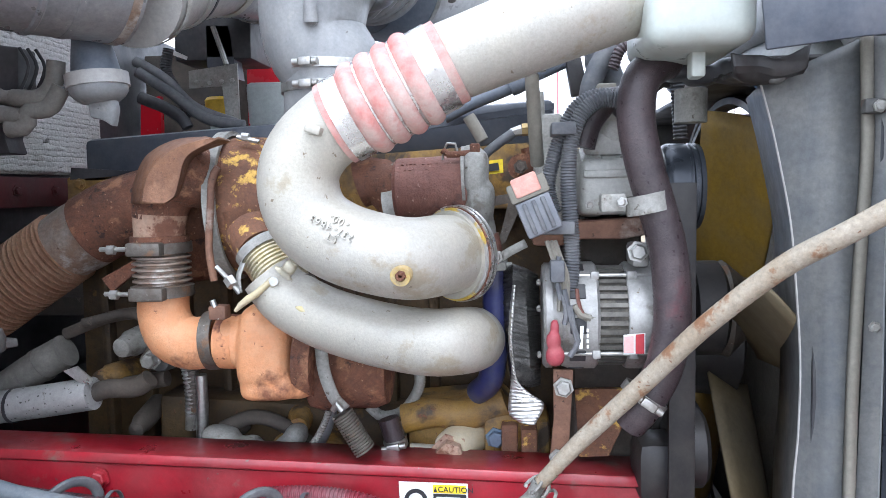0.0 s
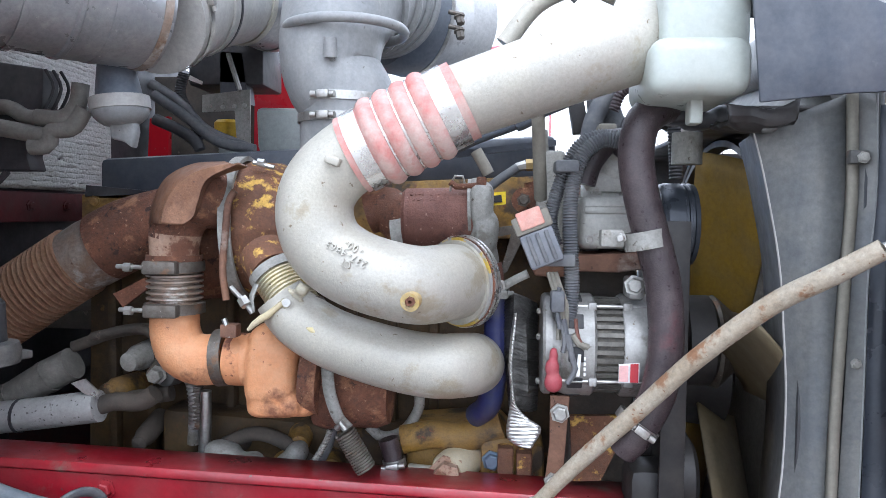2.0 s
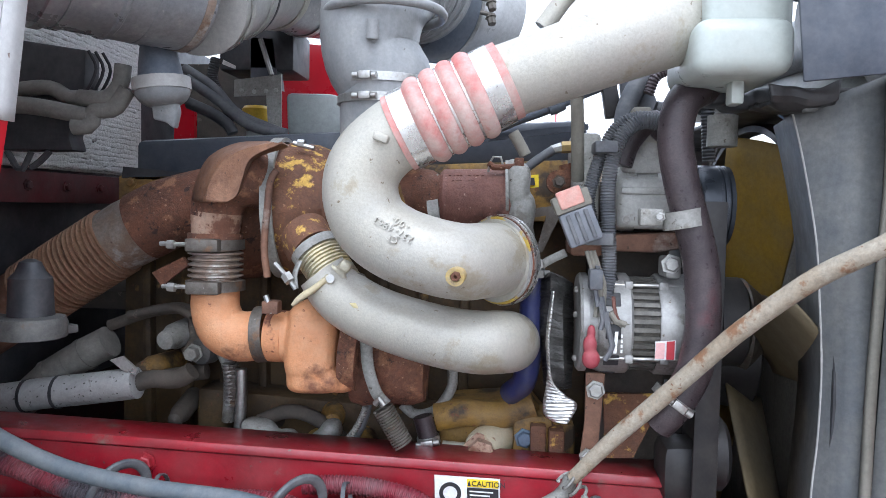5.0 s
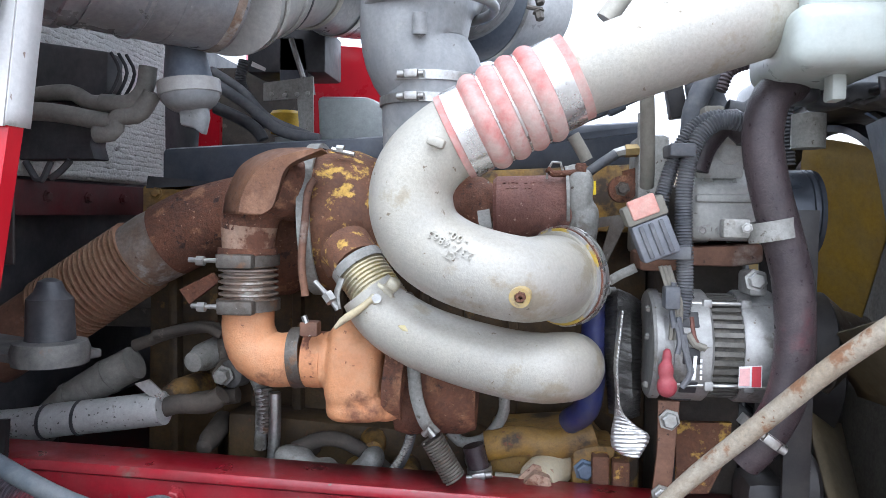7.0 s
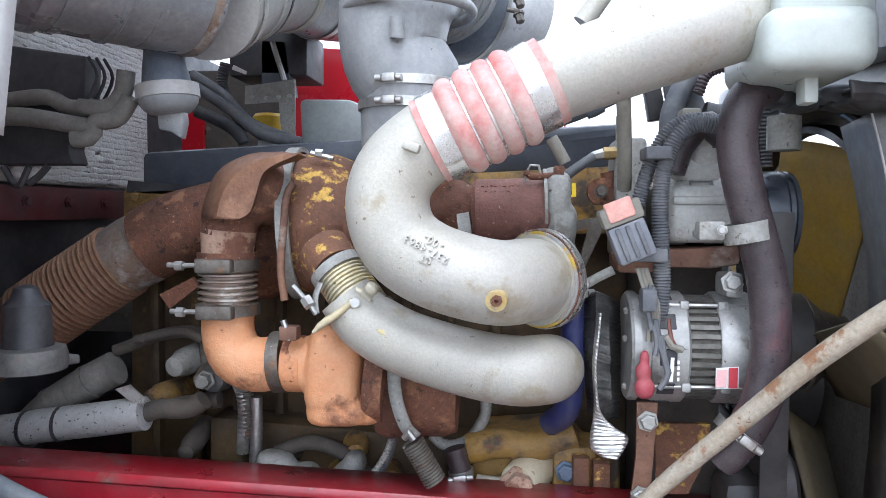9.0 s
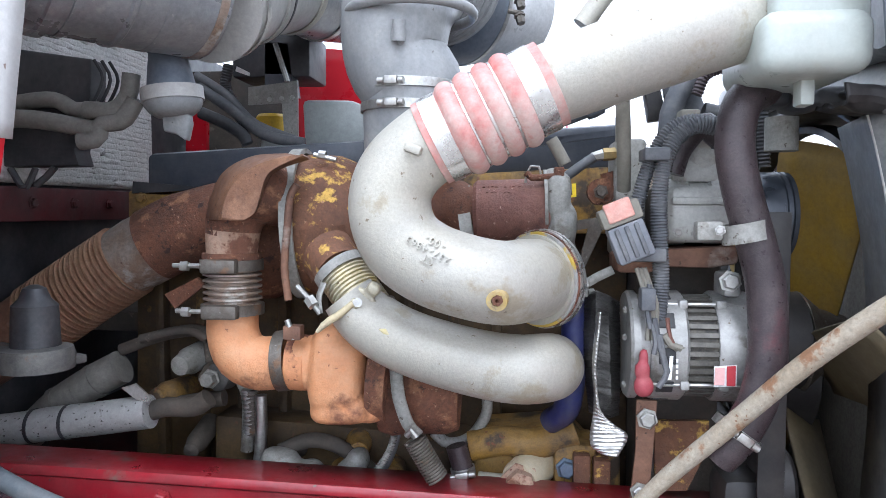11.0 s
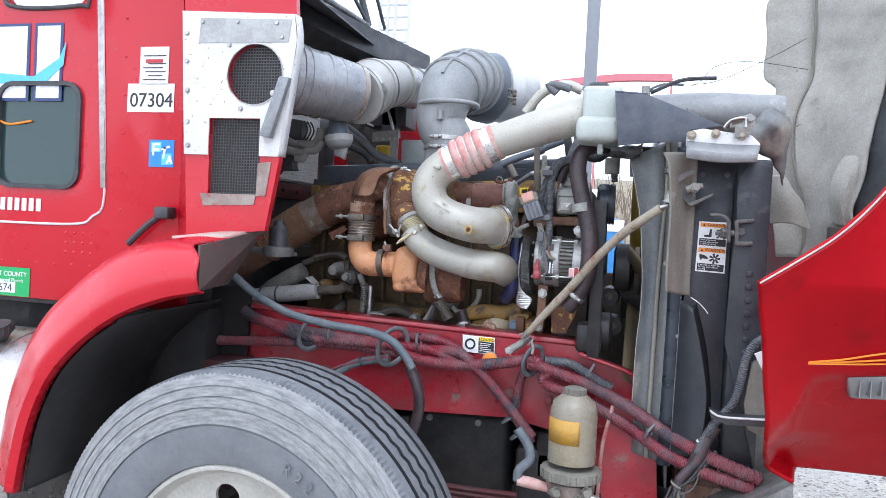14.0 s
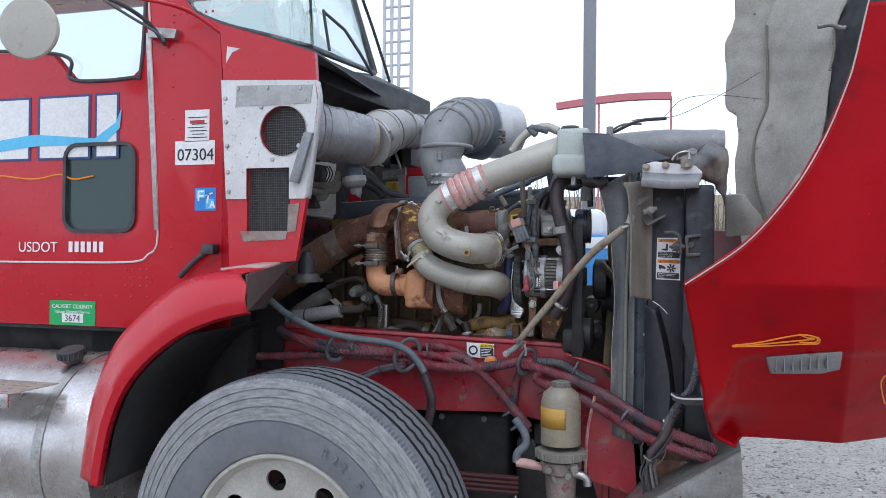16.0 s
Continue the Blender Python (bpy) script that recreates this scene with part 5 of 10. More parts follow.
fr = thing("far_frame_rail", (-0.3, 2.0, 0.85), "far frame rail, its red darkened for shade", "frame rail", "frame rails")
# Rail red darkened here to stand for shade on the far side.
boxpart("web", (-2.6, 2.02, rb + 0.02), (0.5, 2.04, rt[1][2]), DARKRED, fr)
# Unseen wall, added to stop light coming under from the far side.
boxpart("far_skirt", (-1.5, 2.38, 0.12), (0.8, 2.40, 1.05), ARCHSHADE, fr, "added dark wall keeping out light from the far side")
boxpart("front_plate", (0.42, RY - 0.05, 0.35), (0.44, RY + 0.01, rt[4][2] - 0.1), RED_DIRTY, rail)
plate("hanger_plate", [(0.392, 1.020, 0.937), (0.438, 1.020, 0.959), (0.522, 1.020, 0.904), (0.543, 1.020, 0.587), (0.380, 1.020, 0.632), (0.350, 1.020, 0.751)], (0, 0.012, 0), RED_DIRTY, rail, "red hanger plate")
tube("hanger_edge", [(0.395, 1.010, 0.935), (0.370, 1.010, 0.806), (0.363, 1.010, 0.634)], 0.006, SLEEVE, rail, "", seg=6)

# caution sticker
cs_ = thing("caution_sticker", (-0.104, 1.138, 1.037), "white and yellow caution sticker on the red rail", "sticker")
q = [(-0.109, 1.143, 1.092), (0.001, 1.143, 1.090), (0.002, 1.143, 1.033), (-0.107, 1.143, 1.035)]
plate("sheet", q, (0, -0.002, 0), STICKW, cs_)
q0, qx, qz = Vector(q[3]), Vector(q[2]) - Vector(q[3]), Vector(q[0]) - Vector(q[3])


def on_caution(u, v, y=0.0):
    p = q0 + qx * u + qz * v
    return (p.x, p.y - 0.003 - y, p.z)


turned("tyre_symbol", [(0, 0.012), (0, 0.0185), (0.001, 0.0185), (0.001, 0.012)], on_caution(0.24, 0.5), (0, -1, 0), STICKB, cs_, seg=32, close=True)
plate("yellow_band", [on_caution(u, v) for u, v in ((0.5, 0.73), (0.98, 0.73), (0.98, 0.96), (0.5, 0.96))], (0, -0.001, 0), STICKY, cs_)
plate("black_field", [on_caution(u, v) for u, v in ((0.5, 0.05), (0.98, 0.05), (0.98, 0.70), (0.5, 0.70))], (0, -0.001, 0), STICKB, cs_)
words("caution_word", "CAUTION", 0.0125, on_caution(0.57, 0.77, 0.002), STICKB, cs_, "", qx, qz)
for k in range(5):
    plate("print_line", [on_caution(u, v, 0.001) for u, v in ((0.54, 0.58 - 0.11 * k), (0.9 - 0.05 * (k % 3), 0.58 - 0.11 * k), (0.9 - 0.05 * (k % 3), 0.62 - 0.11 * k), (0.54, 0.62 - 0.11 * k))], (0, -0.0006, 0), STICKW, cs_)
tri = plate("warning_triangle", [on_caution(u, v, 0.001) for u, v in ((0.51, 0.76), (0.56, 0.76), (0.535, 0.93))], (0, -0.0006, 0), STICKB, cs_)
turned("yellow_dot", [(0, 0.0), (0, 0.017), (0.004, 0.015), (0.004, 0)], (-0.011, 1.140, 1.017), (0, -1, 0), YCAP, rail, "yellow plastic plug")

# ---- air intake ----
ac = thing("air_cleaner", (-0.657, 1.150, 1.798), "round dusty grey steel air cleaner canister with pressed beads", "air cleaner", "air cleaners")
a0, a1 = Vector((-0.711, 1.016, 1.916)), Vector((-0.560, 1.208, 1.903))
ax = (a1 - a0)
L = ax.length
R0, R1 = 0.117, 0.103
a0.z += 0.006
a1.z += 0.006
turned("canister", [(-0.03, 0.02), (-0.03, R0 - 0.006), (-0.012, R0), (-0.010, R0 + 0.005), (0.004, R0 + 0.005), (0.006, R0 - 0.002), (L * 0.38, R0 * 0.63 + R1 * 0.37), (L * 0.38 + 0.003, R0 * 0.63 + R1 * 0.37 + 0.003), (L * 0.38 + 0.009, R0 * 0.63 + R1 * 0.37 + 0.003), (L * 0.38 + 0.012, R0 * 0.63 + R1 * 0.37), (L, R1), (L, 0.02)], a0, ax, INTAKE, ac, seg=64)
for f_ in (0.10, 0.62):
    ring("bead", a0 + ax * f_, ax, R0 + (R1 - R0) * f_ - 0.001, 0.010, 0.003, INTAKE, ac, "pressed bead", 64)
ring("rust_line", a0 + ax * 0.945, ax, R1 + 0.0005, 0.014, 0.0022, HEATGREY, ac, "rust-edged canister rim", 64)
# drain below the canister
dt = [(-0.630, 1.220, 1.828), (-0.621, 1.220, 1.748), (-0.618, 1.220, 1.715)]
b0, b1, b2 = (Vector(q) for q in dt)
bx = b1 - b0
BL = bx.length
SR = 0.0485
turned("drain_tube", [(-0.02, 0.02), (-0.02, 0.031), (0.0, 0.034), (0.004, 0.034), (0.007, 0.030), (BL * 0.5, 0.036), (BL * 1.0, 0.042), (BL * 1.0, 0.02)], b0, bx, COLLAR, ac, "worn steel drain cone", 36)
turned("drain_skirt", [(-0.006, 0.03), (-0.006, SR * 0.92), (0.004, SR), (0.016, SR * 0.98), (0.026, SR * 0.84), (0.034, SR * 0.62), (0.036, 0.0)], b1, bx, RUBGREY, ac, "dusty rubber drain skirt", 36)
ring("skirt_clamp", b1 - bx.normalized() * 0.002, bx, SR * 0.97, 0.022, 0.004, RUBLIGHT, ac, "pale worn clamp", 40)
lb0 = b1 + bx.normalized() * 0.03
plate("drain_lip", [lb0 + Vector((-0.020, -0.010, 0.004)), lb0 + Vector((0.026, -0.010, 0.006)), lb0 + Vector((0.028, -0.006, -0.016)), lb0 + Vector((0.020, -0.004, -0.046)), lb0 + Vector((0.004, -0.006, -0.034)), lb0 + Vector((-0.018, -0.008, -0.030))], (0, 0.022, 0), RUBGREY, ac, "duck-bill rubber lip", bevel=0.005)

hose1 = thing("intake_hose", (-0.514, 1.400, 1.968), "grey rubber intake elbow with two worm clamps", "hose")
e1 = [(-0.560, 1.208, 1.903), (-0.541, 1.330, 1.959), (-0.518, 1.500, 2.008), (-0.482, 1.650, 2.018), (-0.430, 1.830, 2.050)]
E1R = [R1 + 0.002, 0.098, 0.086, 0.081, 0.081]
tube("elbow", e1[:3], E1R[:3], RUBLIGHT, hose1, "pale dusty rubber elbow", seg=48)
tube("pipe", e1[2:], [E1R[2] - 0.004] + E1R[3:], INTAKE, hose1, "grey metal pipe", seg=40)
d01 = Vector(e1[1]) - Vector(e1[0])
d12 = Vector(e1[2]) - Vector(e1[1])
d23 = Vector(e1[3]) - Vector(e1[2])
clamp(hose1, Vector(e1[0]) + d01 * 0.18, d01, R1 + 0.002, 0.014, STEEL, "steel worm clamp", (0.77, -0.64, -0.1))
ring("step_ring", Vector(e1[1]) - d12 * 0.04, d12, 0.096, 0.02, 0.008, RUBLIGHT, hose1, seg=56)
ring("black_band", Vector(e1[1]) + d12 * 0.08, d12, 0.094, 0.006, 0.008, BLACK, hose1, "black rubber edge", seg=56)
ring("step_ring", Vector(e1[2]) + d23 * 0.12, d23, E1R[2] - 0.002, 0.016, 0.006, CAST, hose1, "pale pipe bead", seg=56)
clamp(hose1, Vector(e1[3]) - d23 * 0.1, d23, E1R[3] + 0.002, 0.016, STEEL, "steel worm clamp", (0.4, -1, -0.2))

hose2 = thing("intake_elbow", (-0.212, 1.180, 1.670), "big grey moulded rubber intake elbow with raised ribs", "hose")
e2 = [(-0.206, 1.620, 2.031), (-0.222, 1.450, 1.999), (-0.243, 1.330, 1.946), (-0.252, 1.275, 1.879), (-0.251, 1.265, 1.808)] + [(-0.223, 1.265, 1.809), (-0.223, 1.265, 1.763), (-0.223, 1.265, 1.712), (-0.222, 1.265, 1.660)][1:]
tube("elbow", e2, [0.112, 0.114, 0.112, 0.109, 0.103, 0.091, 0.083, 0.081, 0.080], RUBGREY, hose2, seg=48)
e2c = curve_pts(e2, 0.012)
fr2 = frames(e2c)
for k in (6, 12, 18, 24):
    p, u_, v_, t_ = fr2[k]
    r_ = lerp_list([0.112, 0.114, 0.112, 0.109, 0.103, 0.091, 0.083, 0.081, 0.080])(k, len(e2c))
    bm = sweep(bmesh.new(), [p + (r_ + 0.002) * (math.cos(a) * u_ + math.sin(a) * v_) for a in np.linspace(0, 2 * math.pi, 49)], 0.009, 8)
    part("rib", bm, RUBGREY, hose2)
mouth = Vector((-0.227, 1.265, 1.879))
part("mouth_bead", sweep(bmesh.new(), [mouth + Vector((0.1 * math.cos(a), 0.1 * math.sin(a), 0)) for a in np.linspace(0, 2 * math.pi, 57)], 0.0085, 10), RUBGREY, hose2, "thick moulded bead")
tube("moulding_pin", [(-0.232, 1.172, 1.849), (-0.233, 1.178, 1.819)], [0.010, 0.0115], RUBGREY, hose2, "", seg=14)
rb_l = []
for i in range(2, 30):
    p, u_, v_, t_ = fr2[i]
    o = (Vector((0, -1, 0.45)) - t_ * Vector((0, -1, 0.45)).dot(t_)).normalized()
    rb_l.append(p + o * (lerp_list([0.112, 0.114, 0.112, 0.109, 0.103, 0.091, 0.083, 0.081, 0.080])(i, len(e2c)) + 0.001))
part("spine_rib", sweep(bmesh.new(), rb_l, 0.0065, 8), RUBGREY, hose2)
np_ = (-0.231, 1.172, 1.819)
hexbolt("moulding_nub", (np_[0], np_[1] + 0.01, np_[2]), (0, -1, 0), 0.0045, 0.006, RUBGREY, hose2)
for q in [(-0.223, 1.265, 1.761), (-0.223, 1.265, 1.728)]:
    clamp(hose2, q, (0.02, 0, 1), 0.0825, 0.014, STEEL, "steel worm clamp", (-0.25, -1, 0))

ac2 = thing("rear_air_cleaner", (-0.112, 1.750, 1.843), "second grey air cleaner canister behind", "air cleaner", "air cleaners")
hose2.location += Vector((0.011, -0.05, -0.008))
c0_, c1_ = Vector((-0.199, 1.620, 2.017)), Vector((-0.061, 1.786, 2.024))
ca = c1_ - c0_
turned("canister", [(0.03, 0.05), (0.03, 0.120), (0.05, 0.128), (ca.length * 0.55, 0.128), (ca.length * 0.57, 0.131), (ca.length * 0.62, 0.131), (ca.length * 0.64, 0.127), (ca.length, 0.126), (ca.length + 0.02, 0.1), (ca.length + 0.02, 0.02)], c0_, ca, PALECAN, ac2, "pale worn steel canister", 56)
turned("collar", [(-0.03, 0.05), (-0.03, 0.125), (0.0, 0.137), (0.045, 0.140), (0.055, 0.139), (0.06, 0.129)], c0_, ca, COLLAR, ac2, "blue-grey rubber collar", 56)
ring("collar_clamp", c0_ + ca * 0.24, ca, 0.138, 0.010, 0.003, STEEL, ac2, "steel band clamp", 56)
for q in [(-0.051, 1.530, 1.985), (-0.051, 1.530, 1.955)]:
    tube("clamp_bolt", [Vector(q) + Vector((-0.014, 0, 0.004)), Vector(q) + Vector((0.016, -0.004, -0.004))], 0.005, DULLSTEEL, ac2, seg=8)
    hexbolt("clamp_nut", Vector(q) + Vector((0.008, -0.002, -0.006)), (0.25, -0.3, -1), 0.009, 0.018, DULLSTEEL, ac2)

# ---- wall of the engine bay ----
fwp = thing("insulation_panel", (-0.97, 1.6, 1.62), "quilted white insulation panel with a small hole", "panel")
bm = bmesh.new()
ny, nz_g = 110, 200
grid = [[bm.verts.new((-0.97 + 0.0013 * math.sin(j * 1.35 + 1.6 * noise.noise((i * 0.25, j * 0.08, 0))) * (0.6 + noise.noise((i * 0.55, j * 0.12, 4.0))), 1.0 + 0.78 * i / ny, 1.615 + 0.505 * j / nz_g)) for j in range(nz_g + 1)] for i in range(ny + 1)]
for i in range(ny):
    for j in range(nz_g):
        if not (math.hypot(1.0 + 0.78 * (i + 0.5) / ny - 1.562, 1.615 + 0.505 * (j + 0.5) / nz_g - 1.677) < 0.009):
            bm.faces.new((grid[i][j], grid[i + 1][j], grid[i + 1][j + 1], grid[i][j + 1]))
solid(part("sheet", bm, INSUL, fwp), 0.02, -1)
sill = thing("bay_sill", (-0.95, 1.6, 1.53), "dark red steel sill with bolt heads", "sill")
boxpart("lower_edge", (-0.972, 1.0, 1.606), (-0.960, 1.78, 1.622), INSUL, fwp, "folded lower edge", 0.003)
for y_ in (1.30, 1.56):
    turned("button", [(0, 0.0), (0, 0.012), (0.003, 0.009), (0.004, 0.0)], (-0.969, y_, 1.66), (1, 0, 0), GREYCAST, fwp, "flat fastener button", 16)
boxpart("angle", (-1.0, 1.0, 1.535), (-0.955, 2.4, 1.60), DARKRED, sill)
for k in range(8):
    hexbolt("sill_bolt", (-0.955, 1.2 + 0.13 * k, 1.57), (1, 0, 0), 0.009, 0.008, DARKRED, sill)
back = thing("bay_back_wall", (-0.8, 1.95, 1.0), "dark grimy back wall of the engine bay", "wall")
boxpart("panel", (-1.04, 2.2, 0.6), (-0.45, 2.24, 1.98), GRIME, back)
boxpart("shelf", (-1.04, 1.5, 1.30), (-0.7, 2.2, 1.34), GRIME, back)
hb_ = thing("heater_box", (-0.869, 1.250, 1.634), "black heater box with two hoses", "heater box")
q = [(-0.939, 1.250, 1.842), (-0.782, 1.250, 1.819), (-0.785, 1.250, 1.755), (-0.817, 1.250, 1.661), (-0.809, 1.250, 1.634), (-0.954, 1.250, 1.633)]
plate("box", q, (0, 0.05, 0), BLACK, hb_, bevel=0.004)
tube("heater_hose", [(-0.949, 1.220, 1.714), (-0.867, 1.220, 1.711), (-0.776, 1.220, 1.696), (-0.756, 1.220, 1.693)], 0.016, HEATHOSE, hb_, seg=12)
tube("heater_hose", [(-0.776, 1.220, 1.727), (-0.726, 1.220, 1.726), (-0.700, 1.220, 1.749), (-0.693, 1.220, 1.786)], 0.015, HEATHOSE, hb_, seg=12)
tube("heater_hose", [(-0.787, 1.220, 1.675), (-0.757, 1.220, 1.679), (-0.748, 1.220, 1.703), (-0.711, 1.220, 1.709), (-0.686, 1.220, 1.744)], 0.016, HEATHOSE, hb_, seg=12)
tube("heater_hose", [(-0.932, 1.240, 1.741), (-0.849, 1.240, 1.748), (-0.808, 1.240, 1.730), (-0.763, 1.240, 1.731)], 0.014, HEATHOSE, hb_, seg=12)
for k in range(3):
    tube("wire", [Vector(a) + Vector((0.008 * k, 0.01 * k, 0)) for a in [(-0.765, 1.230, 1.813), (-0.750, 1.230, 1.784), (-0.759, 1.230, 1.756), (-0.772, 1.230, 1.737)]], 0.003, BLACK, hb_, seg=6)
for a in ([(-0.938, 1.250, 1.630), (-0.912, 1.250, 1.595), (-0.890, 1.250, 1.630)], [(-0.891, 1.250, 1.600), (-0.870, 1.250, 1.615), (-0.854, 1.250, 1.632)]):
    tube("strap", a, 0.006, BLACK, hb_, seg=6)
relay = thing("relay_box", (-0.596, 1.600, 1.753), "black control box on a grey bracket", "control box")
boxpart("housing", (-0.709, 1.750, 1.867)[:1] + (1.7, (-0.709, 1.750, 1.867)[2]), (-0.523, 1.750, 1.969)[:1] + (1.85, (-0.708, 1.750, 1.973)[2]), BLACK, relay, bevel=0.006)
q = [(-0.640, 1.620, 1.830), (-0.528, 1.620, 1.843), (-0.527, 1.620, 1.718), (-0.558, 1.620, 1.716), (-0.564, 1.620, 1.795), (-0.641, 1.620, 1.791)]
plate("bracket", q, (0, 0.006, 0), GREYCAST, relay, "grey drilled bracket")
for a in [(-0.621, 1.618, 1.805), (-0.591, 1.618, 1.802), (-0.563, 1.618, 1.804), (-0.539, 1.618, 1.806)]:
    hexbolt("bracket_bolt", a, (0, -1, 0), 0.004, 0.003, STEEL, relay)
q = [(-0.629, 1.700, 1.946), (-0.575, 1.700, 1.943), (-0.560, 1.700, 1.823), (-0.630, 1.700, 1.844)]
plate("side_cover", q, (0, 0.05, 0), NAVY, relay)
tube("strut", [(-0.571, 1.600, 1.920), (-0.544, 1.600, 1.837)], 0.006, STEEL, relay, seg=8)
tk = thing("washer_reservoir", (-0.484, 1.750, 1.704), "pale green washer reservoir with a yellow cap beside it", "reservoir")
q = [(-0.543, 1.700, 1.814), (-0.425, 1.700, 1.812), (-0.389, 1.700, 1.795), (-0.386, 1.700, 1.706), (-0.538, 1.700, 1.707)]
plate("bottle", q, (0, 0.14, 0), GREENP, tk, bevel=0.012)
yc = (-0.681, 1.900, 1.748)
turned("cap", [(0, 0.02), (0, 0.04), (0.05, 0.042), (0.058, 0.036), (0.06, 0.0)], yc, (0, 0, 1), YCAP, tk, "yellow filler cap", 24)
turned("neck", [(-0.12, 0.03), (-0.01, 0.03)], yc, (0, 0, 1), GREENP, tk, "", 20)
cabin = thing("inner_fender", (-0.592, 2.180, 1.875), "red panel on the far side of the bay", "panel")
q = [(-0.710, 2.180, 2.045), (-0.406, 2.180, 2.019), (-0.407, 2.180, 1.510), (-0.715, 2.180, 1.509)]
plate("panel", q, (0, 0.02, 0), RED, cabin)
plate("strip", [(-1.006, 2.100, 1.837), (-0.947, 2.100, 1.844), (-0.950, 2.100, 1.624), (-1.018, 2.100, 1.624)], (0, 0.02, 0), RED, cabin)
lines = thing("bay_hoses", (-0.585, 1.500, 1.695), "bundle of dark hoses crossing behind the engine", "hose")
for i, s in enumerate(([(-0.753, 1.600, 1.853), (-0.684, 1.600, 1.809), (-0.621, 1.600, 1.747), (-0.521, 1.600, 1.706)], [(-0.738, 1.580, 1.825), (-0.663, 1.580, 1.776), (-0.589, 1.580, 1.721), (-0.502, 1.580, 1.702)], [(-0.720, 1.550, 1.766), (-0.664, 1.550, 1.742), (-0.628, 1.550, 1.718), (-0.616, 1.550, 1.698)], [(-0.684, 1.620, 1.880), (-0.692, 1.620, 1.831), (-0.666, 1.620, 1.781), (-0.641, 1.620, 1.731)])):
    (corrugated if i == 3 else tube)("hose", s, 0.012 if i < 2 else 0.013, (CONDUIT, CONDUIT, BLACK, BLACK)[i], lines, seg=10)
plate("tag", [(-0.638, 1.550, 1.862), (-0.609, 1.550, 1.848), (-0.611, 1.550, 1.841), (-0.641, 1.550, 1.852)], (0, -0.002, 0), STICKW, lines)

# ---- engine block ----
blk = thing("engine_block", (-0.35, 1.7, 0.75), "dirty yellow diesel engine block", "engine")
vt = [(-0.775, 1.420, 1.669), (0.156, 1.420, 1.720), (0.157, 1.420, 1.638), (-0.776, 1.420, 1.592)]
plate("valve_cover", vt, (0, 0.36, 0), NAVY, blk, "dusty black valve cover", bevel=0.012)
plate("cover_lip", [(-0.792, 1.400, 1.613), (-0.627, 1.400, 1.600), (-0.630, 1.400, 1.584), (-0.796, 1.400, 1.589)], (0, 0.05, 0), BLACK, blk)
tl2 = [(-0.172, 1.400, 1.670), (0.155, 1.400, 1.708), (0.155, 1.400, 1.697), (-0.172, 1.400, 1.656)]
plate("cover_edge", tl2, (0, -0.01, 0), NAVY, blk)
hd = [(-0.804, 1.400, 1.595), (0.161, 1.400, 1.641), (0.162, 1.400, 1.516), (-0.805, 1.400, 1.513)]
plate("cylinder_head", hd, (0, 0.34, 0), YELLOW, blk, bevel=0.006)
bl_ = [(-0.821, 1.460, 1.517), (0.167, 1.460, 1.520), (0.174, 1.460, 0.981), (-0.833, 1.460, 0.938)]
# The case behind the pipes has their shade in its colour.
plate("crankcase", bl_, (0, 0.42, 0), SHADEYEL, blk, bevel=0.01)
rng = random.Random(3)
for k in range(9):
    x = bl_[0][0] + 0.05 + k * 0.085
    boxpart("block_rib", (x, 1.435, 0.9), (x + 0.02, 1.47, 1.42), SHADEYEL, blk, bevel=0.006)
for k in range(14):
    a = hd[0][0] + 0.03 + k * 0.06
    hexbolt("head_bolt", (a, 1.40, 1.58 - 0.045 * (k % 2)), (0, -1, 0), 0.009, 0.01, YELLOW, blk)
pan_l = [(-0.618, 1.360, 1.141), (-0.421, 1.360, 1.141), (-0.136, 1.360, 1.140), (-0.136, 1.360, 1.030), (-0.619, 1.360, 1.010)]
plate("side_cover", [(-0.626, 1.380, 1.162), (-0.127, 1.380, 1.134), (-0.127, 1.380, 1.001), (-0.628, 1.380, 0.980)], (0, 0.1, 0), SHADEYEL, blk, bevel=0.012)
lumps = [(-0.621, 1.360, 1.248), (-0.665, 1.360, 1.269), (-0.368, 1.360, 1.069), (-0.459, 1.360, 1.108), (-0.209, 1.360, 1.180), (-0.335, 1.360, 1.118), (-0.651, 1.360, 1.112), (-0.536, 1.360, 1.030), (-0.711, 1.360, 1.203), (-0.416, 1.360, 1.038), (-0.146, 1.360, 1.098), (-0.272, 1.360, 1.072)]
for i, q in enumerate(lumps):
    r_ = 0.016 + 0.010 * ((i * 37) % 10) / 10
    turned("boss", [(0.08, r_ * 1.2), (0.0, r_ * 1.15), (-0.006, r_), (-0.03, r_ * 0.8), (-0.034, 0)], q, (0.2 * math.sin(i), 1, 0.2 * math.cos(i)), (GRIME, GREYCAST, YELLOW)[i % 3], blk, "", 20)
